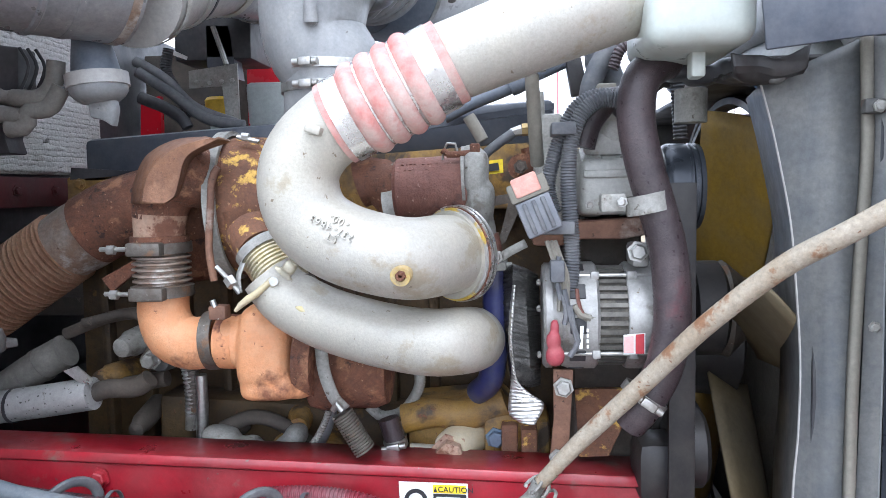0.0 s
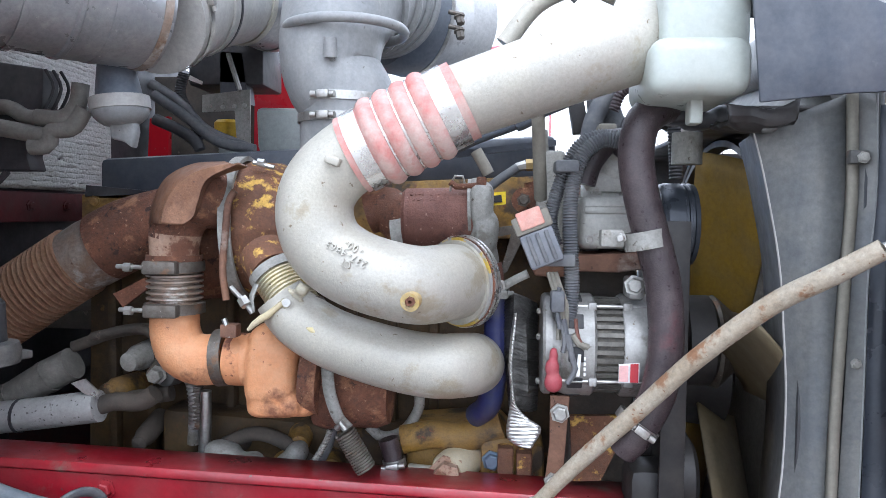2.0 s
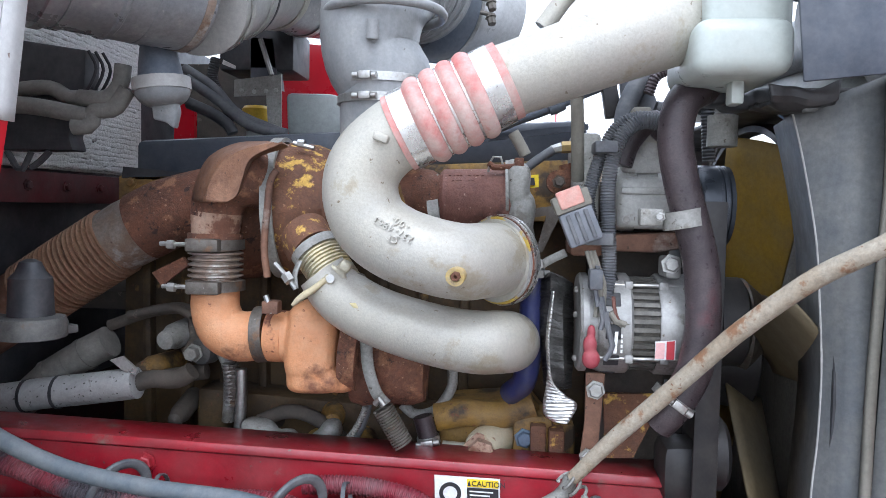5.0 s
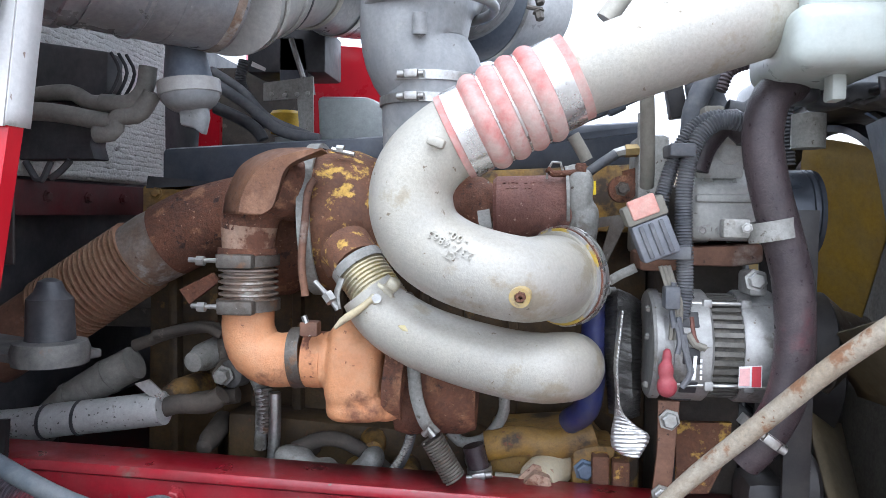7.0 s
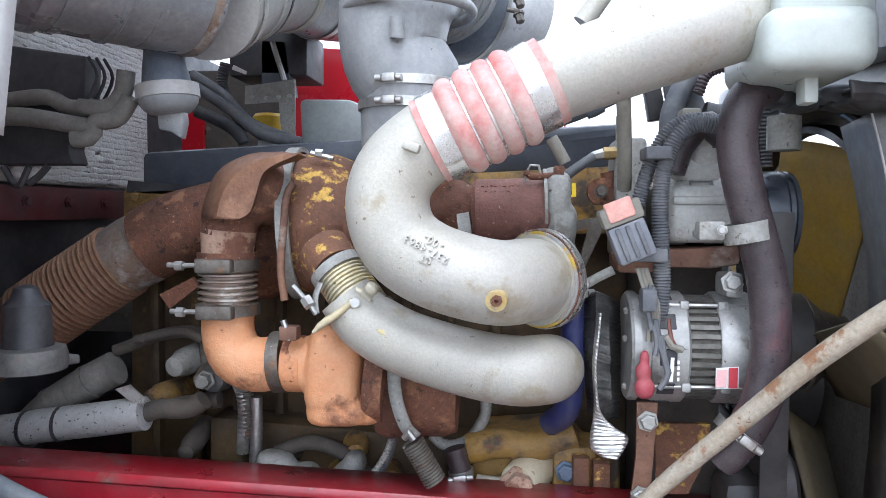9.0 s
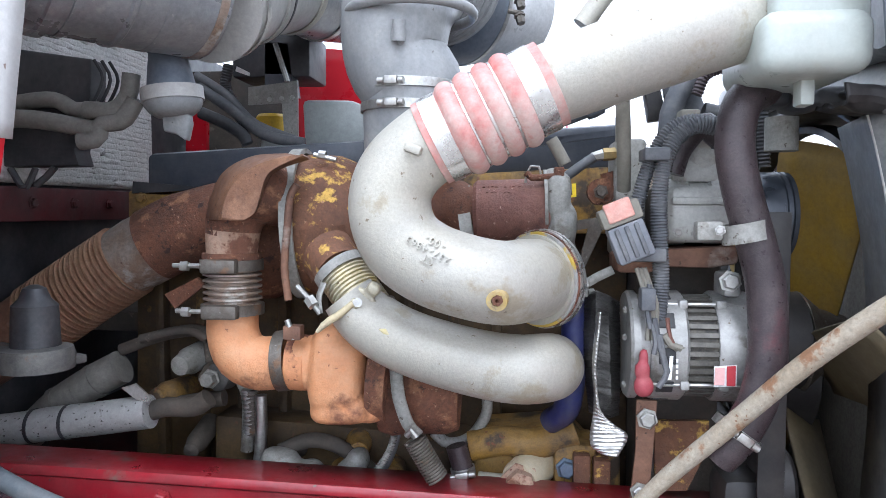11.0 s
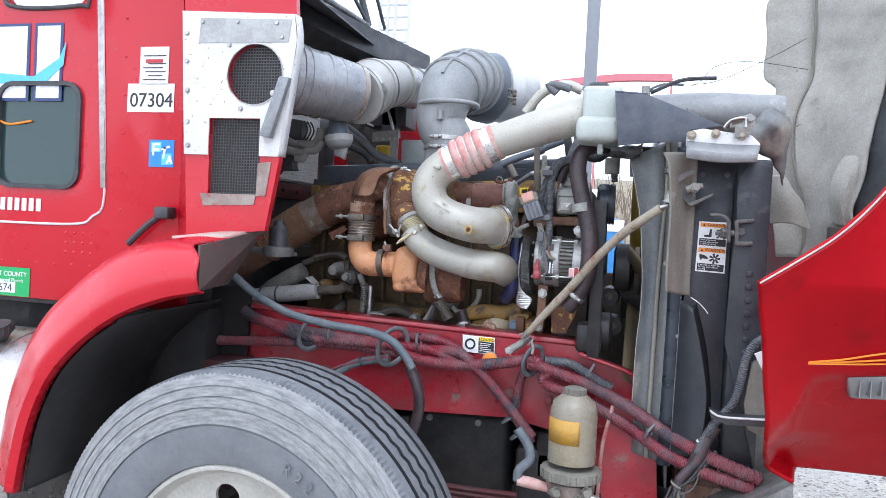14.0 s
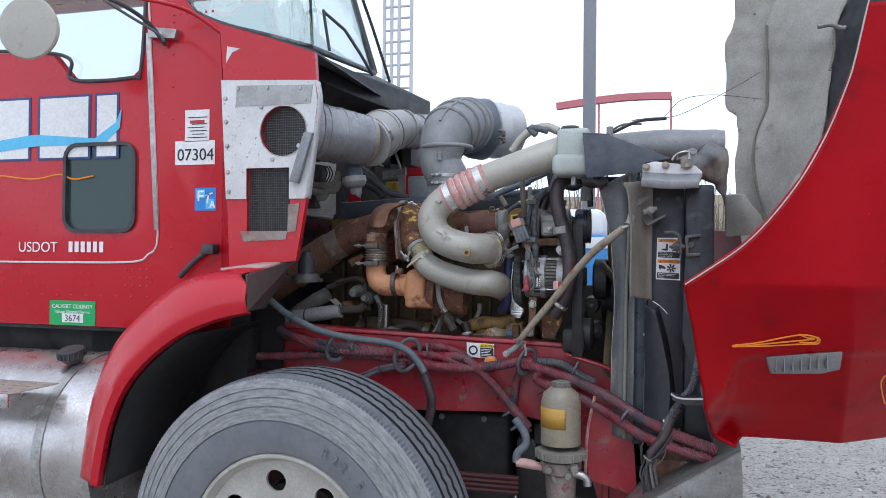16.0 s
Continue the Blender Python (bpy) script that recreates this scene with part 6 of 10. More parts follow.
for s, r_, m_ in (([(-0.572, 1.360, 1.255), (-0.550, 1.360, 1.207), (-0.549, 1.360, 1.143), (-0.552, 1.360, 1.100)], 0.012, GREYCAST), ([(-0.509, 1.320, 1.218), (-0.509, 1.320, 1.156), (-0.514, 1.320, 1.083)], 0.011, STEEL), ([(-0.297, 1.300, 1.077), (-0.272, 1.300, 1.109), (-0.257, 1.300, 1.150), (-0.250, 1.300, 1.190)], 0.009, CONDUIT), ([(-0.187, 1.300, 1.167), (-0.162, 1.300, 1.148), (-0.123, 1.300, 1.159), (-0.095, 1.300, 1.200), (-0.093, 1.300, 1.235)], 0.010, GREYCAST), ([(-0.811, 1.380, 1.284), (-0.713, 1.380, 1.318), (-0.640, 1.380, 1.320), (-0.630, 1.380, 1.266)], 0.012, GRIME), ([(-0.740, 1.360, 1.175), (-0.672, 1.360, 1.188), (-0.595, 1.360, 1.201)], 0.016, GRIME), ([(-0.760, 1.360, 1.310), (-0.670, 1.360, 1.328), (-0.626, 1.360, 1.313)], 0.009, GRIME), ([(-0.476, 1.330, 1.112), (-0.413, 1.330, 1.135), (-0.350, 1.330, 1.116), (-0.277, 1.330, 1.057)], 0.014, GRIME)):
    tube("pipe", s, r_, m_, blk, seg=12)
corrugated("spring_sleeve", [(-0.539, 1.330, 1.226), (-0.534, 1.330, 1.184), (-0.535, 1.330, 1.142)], 0.013, STEEL, blk, pitch=0.008, depth=0.003)
cast("dusty_casting", [((-0.467, 1.300, 1.106), (0.035, 0.03, 0.02), 0.7, 10), ((-0.417, 1.290, 1.091), (0.03, 0.03, 0.018), 0.7, -12), ((-0.371, 1.290, 1.083), (0.028, 0.03, 0.014), 0.7)], GREYCAST, blk, "dusty grey casting", 0.006, 3)
cast("dusty_casting", [((-0.336, 1.290, 1.097), (0.026, 0.03, 0.018), 0.8, -15), ((-0.323, 1.300, 1.112), (0.02, 0.03, 0.02), 0.8, -15)], GREYCAST, blk, "", 0.006, 3)
corrugated("steel_line", [(-0.297, 1.250, 1.095), (-0.273, 1.250, 1.121), (-0.256, 1.250, 1.151), (-0.248, 1.250, 1.173)], 0.0062, GREYCAST, blk, "braided steel line", pitch=0.005, depth=0.0012)
hexbolt("block_bolt", (-0.609, 1.330, 1.244), (0, -1, 0), 0.014, 0.02, GREYCAST, blk)
turned("drain_boss", [(0.03, 0.028), (0.0, 0.026), (-0.004, 0.02), (-0.004, 0)], (-0.604, 1.345, 1.243), (0.3, 1, 0), IRON, blk, "", 24)
corrugated("braided_hose", [(-0.531, 1.330, 1.225), (-0.529, 1.330, 1.183), (-0.527, 1.330, 1.141)], 0.0125, DULLSTEEL, blk, "", pitch=0.006, depth=0.002)
tube("dipstick_tube", [(-0.506, 1.320, 1.208), (-0.509, 1.320, 1.145), (-0.512, 1.320, 1.082)], 0.0075, STEEL, blk, "thin steel tube", seg=10)

# oil cooler and front castings
oc_ = thing("oil_cooler", (-0.006, 1.270, 1.071), "yellow cast oil cooler housing with rusty fittings", "oil cooler")
plate("casting", [(-0.118, 1.300, 1.169), (0.052, 1.300, 1.185), (0.090, 1.300, 1.142), (0.138, 1.300, 1.143), (0.139, 1.300, 1.045), (-0.117, 1.300, 1.034)], (0, 0.12, 0), YELLOW, oc_, bevel=0.012)
tube("elbow", [(-0.122, 1.290, 1.147), (-0.064, 1.290, 1.159), (-0.006, 1.290, 1.156), (0.061, 1.290, 1.178)], 0.026, YELLOW, oc_, seg=20)
nb = (-0.034, 1.250, 1.105)
turned("port_boss", [(0.10, 0.036), (0.0, 0.034), (-0.006, 0.031), (-0.006, 0.02)], nb, (0.5, 1, 0.15), M("cream_port", (0.52, 0.46, 0.33), 0.6, 0, mott=((0.36, 0.27, 0.15), 14, 0.7), stain=((0.2, 0.12, 0.07), 20, 0.6, 0.7), bump=0.2), oc_, "cream dusty port boss", 28)
hexbolt("large_nut", (nb[0], nb[1] - 0.01, nb[2]), (0, -1, 0), 0.025, 0.024, RUSTPALE, oc_, "rusty hex plug")
turned("side_boss", [(0.0, 0.02), (-0.07, 0.024), (-0.07, 0)], (-0.035, 1.250, 1.092), (1, 0, 0), CAST, oc_, "", 20)
bb = (0.043, 1.265, 1.123)
hexbolt("blue_bolt", bb, (0, -1, 0), 0.014, 0.014, M("blue_steel", (0.16, 0.21, 0.28), 0.4, 0.7), oc_, "bluish steel bolt")
boxpart("block", (bb[0] - 0.02, bb[1] + 0.002, bb[2] - 0.06), (bb[0] + 0.05, bb[1] + 0.1, bb[2] + 0.04), YELLOW, oc_, bevel=0.006)
for s in ([(0.067, 1.260, 1.154), (0.069, 1.260, 1.058)], [(0.100, 1.260, 1.146), (0.101, 1.260, 1.060)]):
    boxpart("post", (s[0][0] - 0.014, 1.24, s[1][2]), (s[0][0] + 0.014, 1.30, s[0][2]), RUSTYEL, oc_, bevel=0.004)
tube("hose_stub", [(-0.143, 1.250, 1.160), (-0.129, 1.250, 1.112), (-0.115, 1.250, 1.074)], 0.018, HOSE, oc_, seg=14)
clamp(oc_, (-0.131, 1.250, 1.117), (0.2, 0, -1), 0.0185)

# ---- turbocharger, hot side ----
tb = thing("turbine_housing", (-0.496, 1.250, 1.470), "rusted iron turbine housing", "turbocharger")
tube("volute", [(-0.504, 1.180, 1.515), (-0.497, 1.180, 1.547), (-0.478, 1.180, 1.574), (-0.450, 1.180, 1.587), (-0.437, 1.240, 1.580)], [0.043, 0.047, 0.052, 0.054, 0.05], RUST, tb, seg=32)
turned("housing", [(-0.07, 0.03), (-0.07, 0.10), (-0.03, 0.118), (0.02, 0.115), (0.06, 0.09), (0.07, 0.03)], (-0.507, 1.340, 1.510), (1, 0, 0.05), RUST, tb, "", 40)
tube("neck", [(-0.505, 1.180, 1.478), (-0.504, 1.180, 1.502), (-0.502, 1.180, 1.524)], [0.040, 0.042, 0.044], RUSTPALE, tb, "pale scaled outlet neck", seg=32)
turned("neck_flange", [(-0.012, 0.040), (-0.012, 0.047), (0.006, 0.047), (0.006, 0.03)], (-0.505, 1.180, 1.482), (0, 0, 1), RUST, tb, "", 32)
tube("strut", [(-0.383, 1.140, 1.597), (-0.394, 1.140, 1.578), (-0.399, 1.140, 1.530), (-0.404, 1.140, 1.469), (-0.398, 1.140, 1.417)], 0.0062, RUSTPIPE, tb, "slim dusty tube", seg=10)
sh = thing("heat_shield", (-0.474, 1.120, 1.547), "bent rusty sheet heat shield over the turbine", "heat shield")
loft("sheet", [[(-0.529, 1.140, 1.543), (-0.521, 1.140, 1.578), (-0.499, 1.140, 1.617), (-0.453, 1.140, 1.640), (-0.400, 1.140, 1.644)], [(-0.484, 1.090, 1.542), (-0.477, 1.090, 1.572), (-0.457, 1.090, 1.604), (-0.422, 1.090, 1.626), (-0.369, 1.090, 1.638)], [(-0.452, 1.090, 1.542), (-0.434, 1.090, 1.554), (-0.426, 1.090, 1.576), (-0.410, 1.090, 1.614), (-0.359, 1.090, 1.639)], [(-0.475, 1.160, 1.545), (-0.454, 1.160, 1.560), (-0.443, 1.160, 1.582), (-0.425, 1.160, 1.618), (-0.369, 1.160, 1.639)]], RUSTPLATE, sh, thick=0.003, n=30)
ex = thing("exhaust_pipe", (-0.808, 1.350, 1.397), "rusty exhaust pipe with a bellows section", "exhaust pipe")
tube("elbow", [(-0.549, 1.340, 1.556), (-0.614, 1.340, 1.536), (-0.668, 1.340, 1.517), (-0.718, 1.340, 1.492)], [0.062, 0.066, 0.07, 0.07], RUST, ex, seg=32)
tube("collar", [(-0.712, 1.350, 1.495), (-0.751, 1.350, 1.476), (-0.782, 1.350, 1.459)], [0.068, 0.069, 0.066], HEATGREY, ex, "heat-greyed collar", seg=32)
corrugated("bellows", [(-0.779, 1.350, 1.461), (-0.864, 1.350, 1.407), (-0.957, 1.350, 1.346)], 0.073, BELLOWS, ex, "rusty corrugated bellows", pitch=0.0115, depth=0.009, seg=40)
tube("tail", [(-0.951, 1.350, 1.352), (-1.111, 1.350, 1.250), (-1.282, 1.350, 1.145)], 0.066, RUSTPIPE, ex, seg=28)
plate("bracket", [(-0.671, 1.280, 1.406), (-0.610, 1.280, 1.437), (-0.598, 1.280, 1.422), (-0.652, 1.280, 1.381)], (0, 0.01, 0), RUST, ex)

vb = thing("turbo_bellows", (-0.504, 1.180, 1.401), "short steel bellows between two rusty clamps", "bellows")
corrugated("bellows", [(-0.504, 1.180, 1.462), (-0.504, 1.180, 1.406)], 0.047, HEATGREY, vb, pitch=0.0095, depth=0.008, seg=36)
for q, e in (((-0.505, 1.180, 1.469), (-0.582, 1.150, 1.470)), ((-0.504, 1.180, 1.397), (-0.578, 1.150, 1.398))):
    b_ = ring("vband_clamp", q, (0, 0, 1), 0.0455, 0.017, 0.005, DULLSTEEL, vb, "dull brown steel V-band clamp", 36)
    y_ = q[1] - 0.052
    boxpart("trunnion", (q[0] - 0.03, y_ - 0.008, q[2] - 0.011), (q[0] + 0.028, y_ + 0.012, q[2] + 0.011), DULLSTEEL, b_, bevel=0.004)
    tube("clamp_bolt", [(q[0] + 0.02, y_, q[2]), (e[0], y_ + 0.004, e[2])], 0.0038, STEEL, b_, seg=8)
    turned("nut", [(0, 0.004), (0, 0.008), (0.012, 0.008), (0.012, 0.004)], (q[0] - 0.05, y_, q[2]), (-1, 0, 0), STEEL, b_, "", 6)

og = thing("orange_elbow", (-0.482, 1.180, 1.264), "heat-faded orange pipe elbow", "pipe")
tube("pipe", [(-0.504, 1.180, 1.390), (-0.504, 1.180, 1.355), (-0.491, 1.180, 1.323), (-0.461, 1.180, 1.308), (-0.421, 1.180, 1.311)], [0.041, 0.042, 0.044, 0.044, 0.043], ORANGE, og, seg=32)
oq = (-0.418, 1.180, 1.313)
ob_ = ring("clamp_band", oq, (1, 0, 0.08), 0.045, 0.020, 0.004, DULLSTEEL, og, "rusty clamp band", 36)
tube("clamp_bolt", [(-0.383, 1.120, 1.359), (-0.394, 1.120, 1.389)], 0.005, STEEL, ob_, seg=8)
boxpart("clamp_lug", ((-0.386, 1.120, 1.368)[0] - 0.014, 1.115, (-0.386, 1.120, 1.368)[2] - 0.01), ((-0.386, 1.120, 1.368)[0] + 0.014, 1.14, (-0.386, 1.120, 1.368)[2] + 0.012), RUSTPIPE, ob_, bevel=0.003)
ov = thing("orange_turbo_housing", (-0.338, 1.200, 1.207), "orange painted cast housing with rust blooms", "turbocharger")
cast("scroll", [((-0.384, 1.180, 1.312), (0.034, 0.044, 0.0435), 0.85), ((-0.325, 1.195, 1.296), (0.047, 0.072, 0.062), 0.5, 4), ((-0.320, 1.195, 1.243), (0.052, 0.066, 0.026), 0.55, -2), ((-0.287, 1.200, 1.234), (0.036, 0.055, 0.018), 0.8, 6), ((-0.335, 1.190, 1.347), (0.034, 0.06, 0.03), 0.8, -20)], ORANGE, ov, "", 0.004, 5)
turned("inlet_rust", [(0.0, 0.0405), (0.0, 0.0445), (0.016, 0.0452), (0.030, 0.0450), (0.030, 0.0405)], (-0.407, 1.180, 1.311), (1, 0, -0.02), M("orange_half_rusted", (0.58, 0.26, 0.12), 0.65, 0, mott=((0.50, 0.20, 0.09), 10, 0.6), stain=((0.13, 0.045, 0.028), 13, 0.50, 0.95), specks=((0.16, 0.055, 0.03), 90, 0.28, 0.4), bump=0.6, bscale=140), ov, "rust-eaten inlet collar", 40, True)
turned("end_ring", [(0, 0.05), (0, 0.075), (0.03, 0.078), (0.03, 0.05)], (-0.274, 1.200, 1.296), (1, 0, -0.1), RUST, ov, "", 36)
lowt = thing("lower_turbo", (-0.215, 1.250, 1.205), "dark rusty lower turbocharger body with a steel strap", "turbocharger")
turned("body", [(0, 0.03), (0, 0.07), (0.02, 0.075), (0.05, 0.07), (0.11, 0.068), (0.13, 0.06), (0.13, 0.02)], (-0.266, 1.240, 1.255), (1, 0, -0.02), RUST, lowt, "", 40)
strap_band("strap", [(-0.235, 1.150, 1.356), (-0.228, 1.140, 1.310), (-0.223, 1.140, 1.267), (-0.210, 1.145, 1.226), (-0.194, 1.150, 1.206)], 0.020, 0.003, (1, 0, 0.25), GREYCAST, lowt, "flat worn steel strap")
coil("spring", (-0.200, 1.150, 1.200), (-0.164, 1.150, 1.139), 0.0165, 0.0021, 15, DULLSTEEL, lowt, "dull steel coil spring")
tube("spring_core", [(-0.199, 1.155, 1.197), (-0.167, 1.155, 1.139)], 0.012, GRIME, lowt, "", seg=12)
tube("spring_hook", [(-0.210, 1.135, 1.210), (-0.201, 1.130, 1.220), (-0.194, 1.130, 1.210)], 0.0055, STEEL, lowt, seg=8)

# compressor
cp = thing("compressor_housing", (-0.364, 1.270, 1.489), "rusty compressor housing with yellow paint flakes", "turbocharger")
turned("housing", [(-0.005, 0.03), (-0.005, 0.118), (0.01, 0.122), (0.06, 0.118), (0.10, 0.10), (0.12, 0.07), (0.12, 0.02)], (-0.403, 1.280, 1.532), (1, 0.05, 0.03), RUSTYEL, cp, "", 56)
bd = (-0.410, 1.270, 1.534)
b_ = ring("vband_clamp", bd, (1, 0.05, 0.03), 0.121, 0.020, 0.008, GREYCAST, cp, "grey V-band clamp", 56)
tube("clamp_bolt", [(-0.373, 1.200, 1.648), (-0.336, 1.200, 1.639)], 0.004, STEEL, b_, seg=8)
turned("nut", [(0, 0.003), (0, 0.007), (0.012, 0.007), (0.012, 0.003)], (-0.365, 1.200, 1.648), (1, 0, -0.1), STEEL, b_, "", 6)
tube("outlet", [(-0.359, 1.200, 1.529), (-0.353, 1.200, 1.492), (-0.337, 1.200, 1.461)], [0.05, 0.046, 0.045], RUSTYEL, cp, "", seg=32)

# ---- charge pipes ----
up = thing("charge_pipe_elbow", (-0.168, 1.020, 1.411), "dusty cast aluminium J-shaped charge pipe", "pipe")
jl = [(-0.137, 1.000, 1.656), (-0.162, 1.000, 1.643), (-0.194, 1.000, 1.615), (-0.211, 1.000, 1.582), (-0.210, 1.000, 1.544), (-0.192, 1.000, 1.510), (-0.155, 1.000, 1.485), (-0.106, 1.000, 1.469), (-0.062, 1.020, 1.460), (-0.028, 1.070, 1.460), (-0.001, 1.140, 1.457)]
tube("pipe", jl, [0.0535, 0.0535, 0.055, 0.056, 0.056, 0.056, 0.056, 0.057, 0.058, 0.058, 0.055], CAST, up, seg=48, step=0.008)
turned("port_boss", [(0.02, 0.015), (-0.008, 0.0135), (-0.008, 0.007), (0.004, 0.006)], (-0.067, 0.958, 1.445), (0.15, 1, 0.25), PORTYEL, up, "yellowed threaded port", 24)
turned("port_plug", [(0.0, 0.007), (-0.008, 0.0068), (-0.008, 0.003), (-0.003, 0.0025)], (-0.066, 0.952, 1.446), (0.15, 1, 0.25), RUST, up, "rusty hex plug", 6)
nbq = (-0.173, 0.945, 1.634)
boxpart("nub", (-0.011, -0.012, -0.006), (0.011, 0.012, 0.006), CAST, up, "", 0.003, Matrix.Translation(nbq) @ Matrix.Rotation(radians(20), 4, "Y"))
fl = Vector((-0.013, 1.110, 1.457))
fd = Vector((0.62, 0.75, 0.05)).normalized()
for off, r_, w_, m_ in ((-0.004, 0.0665, 0.006, CAST), (0.001, 0.0705, 0.0035, YTRACE), (0.0045, 0.0715, 0.0022, RUST), (0.008, 0.0735, 0.004, BANDSTEEL), (0.012, 0.0715, 0.003, GRIME), (0.016, 0.0735, 0.005, BANDSTEEL)):
    turned("flange", [(-w_ / 2, 0.03), (-w_ / 2, r_), (w_ / 2, r_), (w_ / 2, 0.03)], fl + fd * off, fd, m_, up, "gasket ring with yellow paint traces" if m_ is YTRACE else "", 48)
rt_ = Vector((-0.178, 0.940, 1.518)) - Vector((-0.127, 0.940, 1.491))
rt_.y = 0
updir = Vector((0, -1, 0)).cross(rt_).normalized()
updir = -updir if updir.z > 0 else updir
for body, start in (("237-4863", (-0.125, 0.937, 1.497)), ("-00-", (-0.131, 0.937, 1.514)), ("CT", (-0.146, 0.937, 1.495))):
    for i, ch_ in enumerate(body):
        drape(words("cast_digit", ch_, 0.0135, Vector(start) + rt_.normalized() * 0.0079 * i, CAST, up, "raised cast digit", rt_, updir, 0.0036), up, jl, 0.0565)

sl = thing("hump_hose", (-0.078, 1.000, 1.636), "faded red silicone hump hose with wire rings", "hose")
s0, s1 = Vector((-0.160, 1.000, 1.644)), Vector((0.001, 1.000, 1.724))
sd = s1 - s0
SL = sd.length
prof = []
for i in range(120):
    f = i / 119
    r_ = 0.0575
    if 0.20 < f < 0.78:
        r_ = 0.0575 + 0.0085 * abs(math.sin((f - 0.20) / 0.58 * 4 * math.pi)) ** 0.6
    prof.append((f * SL, r_))
prof[0], prof[-1] = (0, 0.05), (SL, 0.05)
turned("hose", prof, s0, sd, SLEEVE, sl, "", 56)
for f in (0.20 + 0.58 / 4, 0.20 + 0.58 * 2 / 4, 0.20 + 0.58 * 3 / 4):
    bm = sweep(bmesh.new(), [p for p in [s0 + sd * f + 0.0592 * (math.cos(a) * sd.orthogonal().normalized() + math.sin(a) * sd.normalized().cross(sd.orthogonal().normalized())) for a in np.linspace(0, 2 * math.pi, 57)]], 0.0028, 8)
    part("wire_ring", bm, BANDSTEEL, sl)
for f, w_ in ((0.125, 0.024), (0.85, 0.026)):
    ring("band", s0 + sd * f, sd, 0.0573, w_, 0.0022, BANDSTEEL, sl, "bright steel band", 56)
pp2 = thing("upper_charge_pipe", (0.158, 1.000, 1.720), "dusty grey aluminium charge pipe to the cooler", "pipe")
tube("pipe", [tuple(s0 + sd * 0.94)] + [(0.135, 1.000, 1.769), (0.244, 1.030, 1.809), (0.299, 1.080, 1.837)], [0.0525, 0.054, 0.056, 0.056], CAST, pp2, seg=48)

lo_ = thing("lower_charge_pipe", (-0.143, 1.080, 1.280), "dusty grey lower charge pipe", "pipe")
ll = [(-0.289, 1.080, 1.434), (-0.262, 1.080, 1.401), (-0.212, 1.080, 1.371), (-0.151, 1.080, 1.350), (-0.086, 1.080, 1.335), (-0.038, 1.080, 1.330), (-0.007, 1.100, 1.328), (0.010, 1.160, 1.318), (0.015, 1.260, 1.300)]
tube("pipe", ll, [0.040, 0.046, 0.047, 0.048, 0.049, 0.05, 0.051, 0.051, 0.05], CAST, lo_, seg=44, step=0.009)
lump("paint_smear", (-0.227, 1.037, 1.387), (0.016, 0.004, 0.007), 1.6, M("pale_yellow_smear", (0.56, 0.47, 0.20), 0.6, 0, mott=((0.50, 0.46, 0.34), 40, 0.8), bump=0.2), lo_, "yellow paint smear", Matrix.Rotation(radians(28), 4, "Y"))
lb = thing("compressor_bellows", (-0.308, 1.120, 1.446), "ribbed steel bellows with a T-bolt clamp", "bellows")
n0, n1, n2 = Vector((-0.309, 1.115, 1.468)), Vector((-0.305, 1.115, 1.461)), Vector((-0.253, 1.090, 1.398))
cdir = n2 - n1
tube("neck", [(-0.335, 1.140, 1.495), n0], [0.040, 0.038], RUSTYEL, lb, "rusty neck with yellow paint flakes", seg=32)
corrugated("bellows", [n1, n2], 0.0385, YELBELLOWS, lb, pitch=0.0062, depth=0.0036, seg=40)
c2 = ring("clamp_band", n1 - cdir.normalized() * 0.006, cdir, 0.0385, 0.015, 0.003, GREYCAST, lb, "pale worn clamp band", 40)
tube("clamp_stud", [(-0.360, 1.060, 1.448), (-0.341, 1.060, 1.428), (-0.327, 1.065, 1.408)], [0.0036, 0.0038, 0.005], STEEL, c2, seg=8)
turned("nut", [(0, 0.004), (0, 0.009), (0.014, 0.009), (0.014, 0.004)], (-0.342, 1.060, 1.430), cdir, STEEL, c2, "", 6)
strap_band("clamp_tail", [(-0.326, 1.062, 1.408), (-0.329, 1.065, 1.430), (-0.322, 1.070, 1.452)], 0.012, 0.002, (0.8, -0.6, 0), GREYCAST, c2)
cb = ring("clamp_band", n2 - cdir.normalized() * 0.002, cdir, 0.0395, 0.014, 0.0035, DULLSTEEL, lb, "", 40)
cast("trunnion", [((-0.270, 1.045, 1.425), (0.009, 0.008, 0.008), 0.5, 35), ((-0.244, 1.048, 1.447), (0.010, 0.008, 0.009), 0.5, 35), ((-0.256, 1.052, 1.437), (0.018, 0.005, 0.005), 0.7, 40)], YELBELLOWS, cb, "", 0.003, 2)
tube("clamp_bolt", [(-0.272, 1.038, 1.427), (-0.292, 1.036, 1.410), (-0.305, 1.036, 1.402), (-0.320, 1.036, 1.390), (-0.324, 1.036, 1.385)], [0.0045, 0.0048, 0.0058, 0.0055, 0.0025], M("yellowed_bolt_paint", (0.52, 0.44, 0.27), 0.6, 0.1, mott=((0.42, 0.36, 0.26), 16, 0.7), stain=((0.28, 0.22, 0.16), 20, 0.56, 0.7), bump=0.3), cb, "yellowed T-bolt end", seg=12)
turned("pin_head", [(0, 0.0), (0, 0.0065), (0.005, 0.0065), (0.005, 0.0)], (-0.265, 1.037, 1.428), (0.2, -1, 0.1), STEEL, cb, "", 14)

# actuator canister
ct = thing("actuator_canister", (-0.056, 1.200, 1.503), "dark reddish actuator canister with a dusty cast cap", "actuator")
q0_ = (-0.112, 1.210, 1.555)
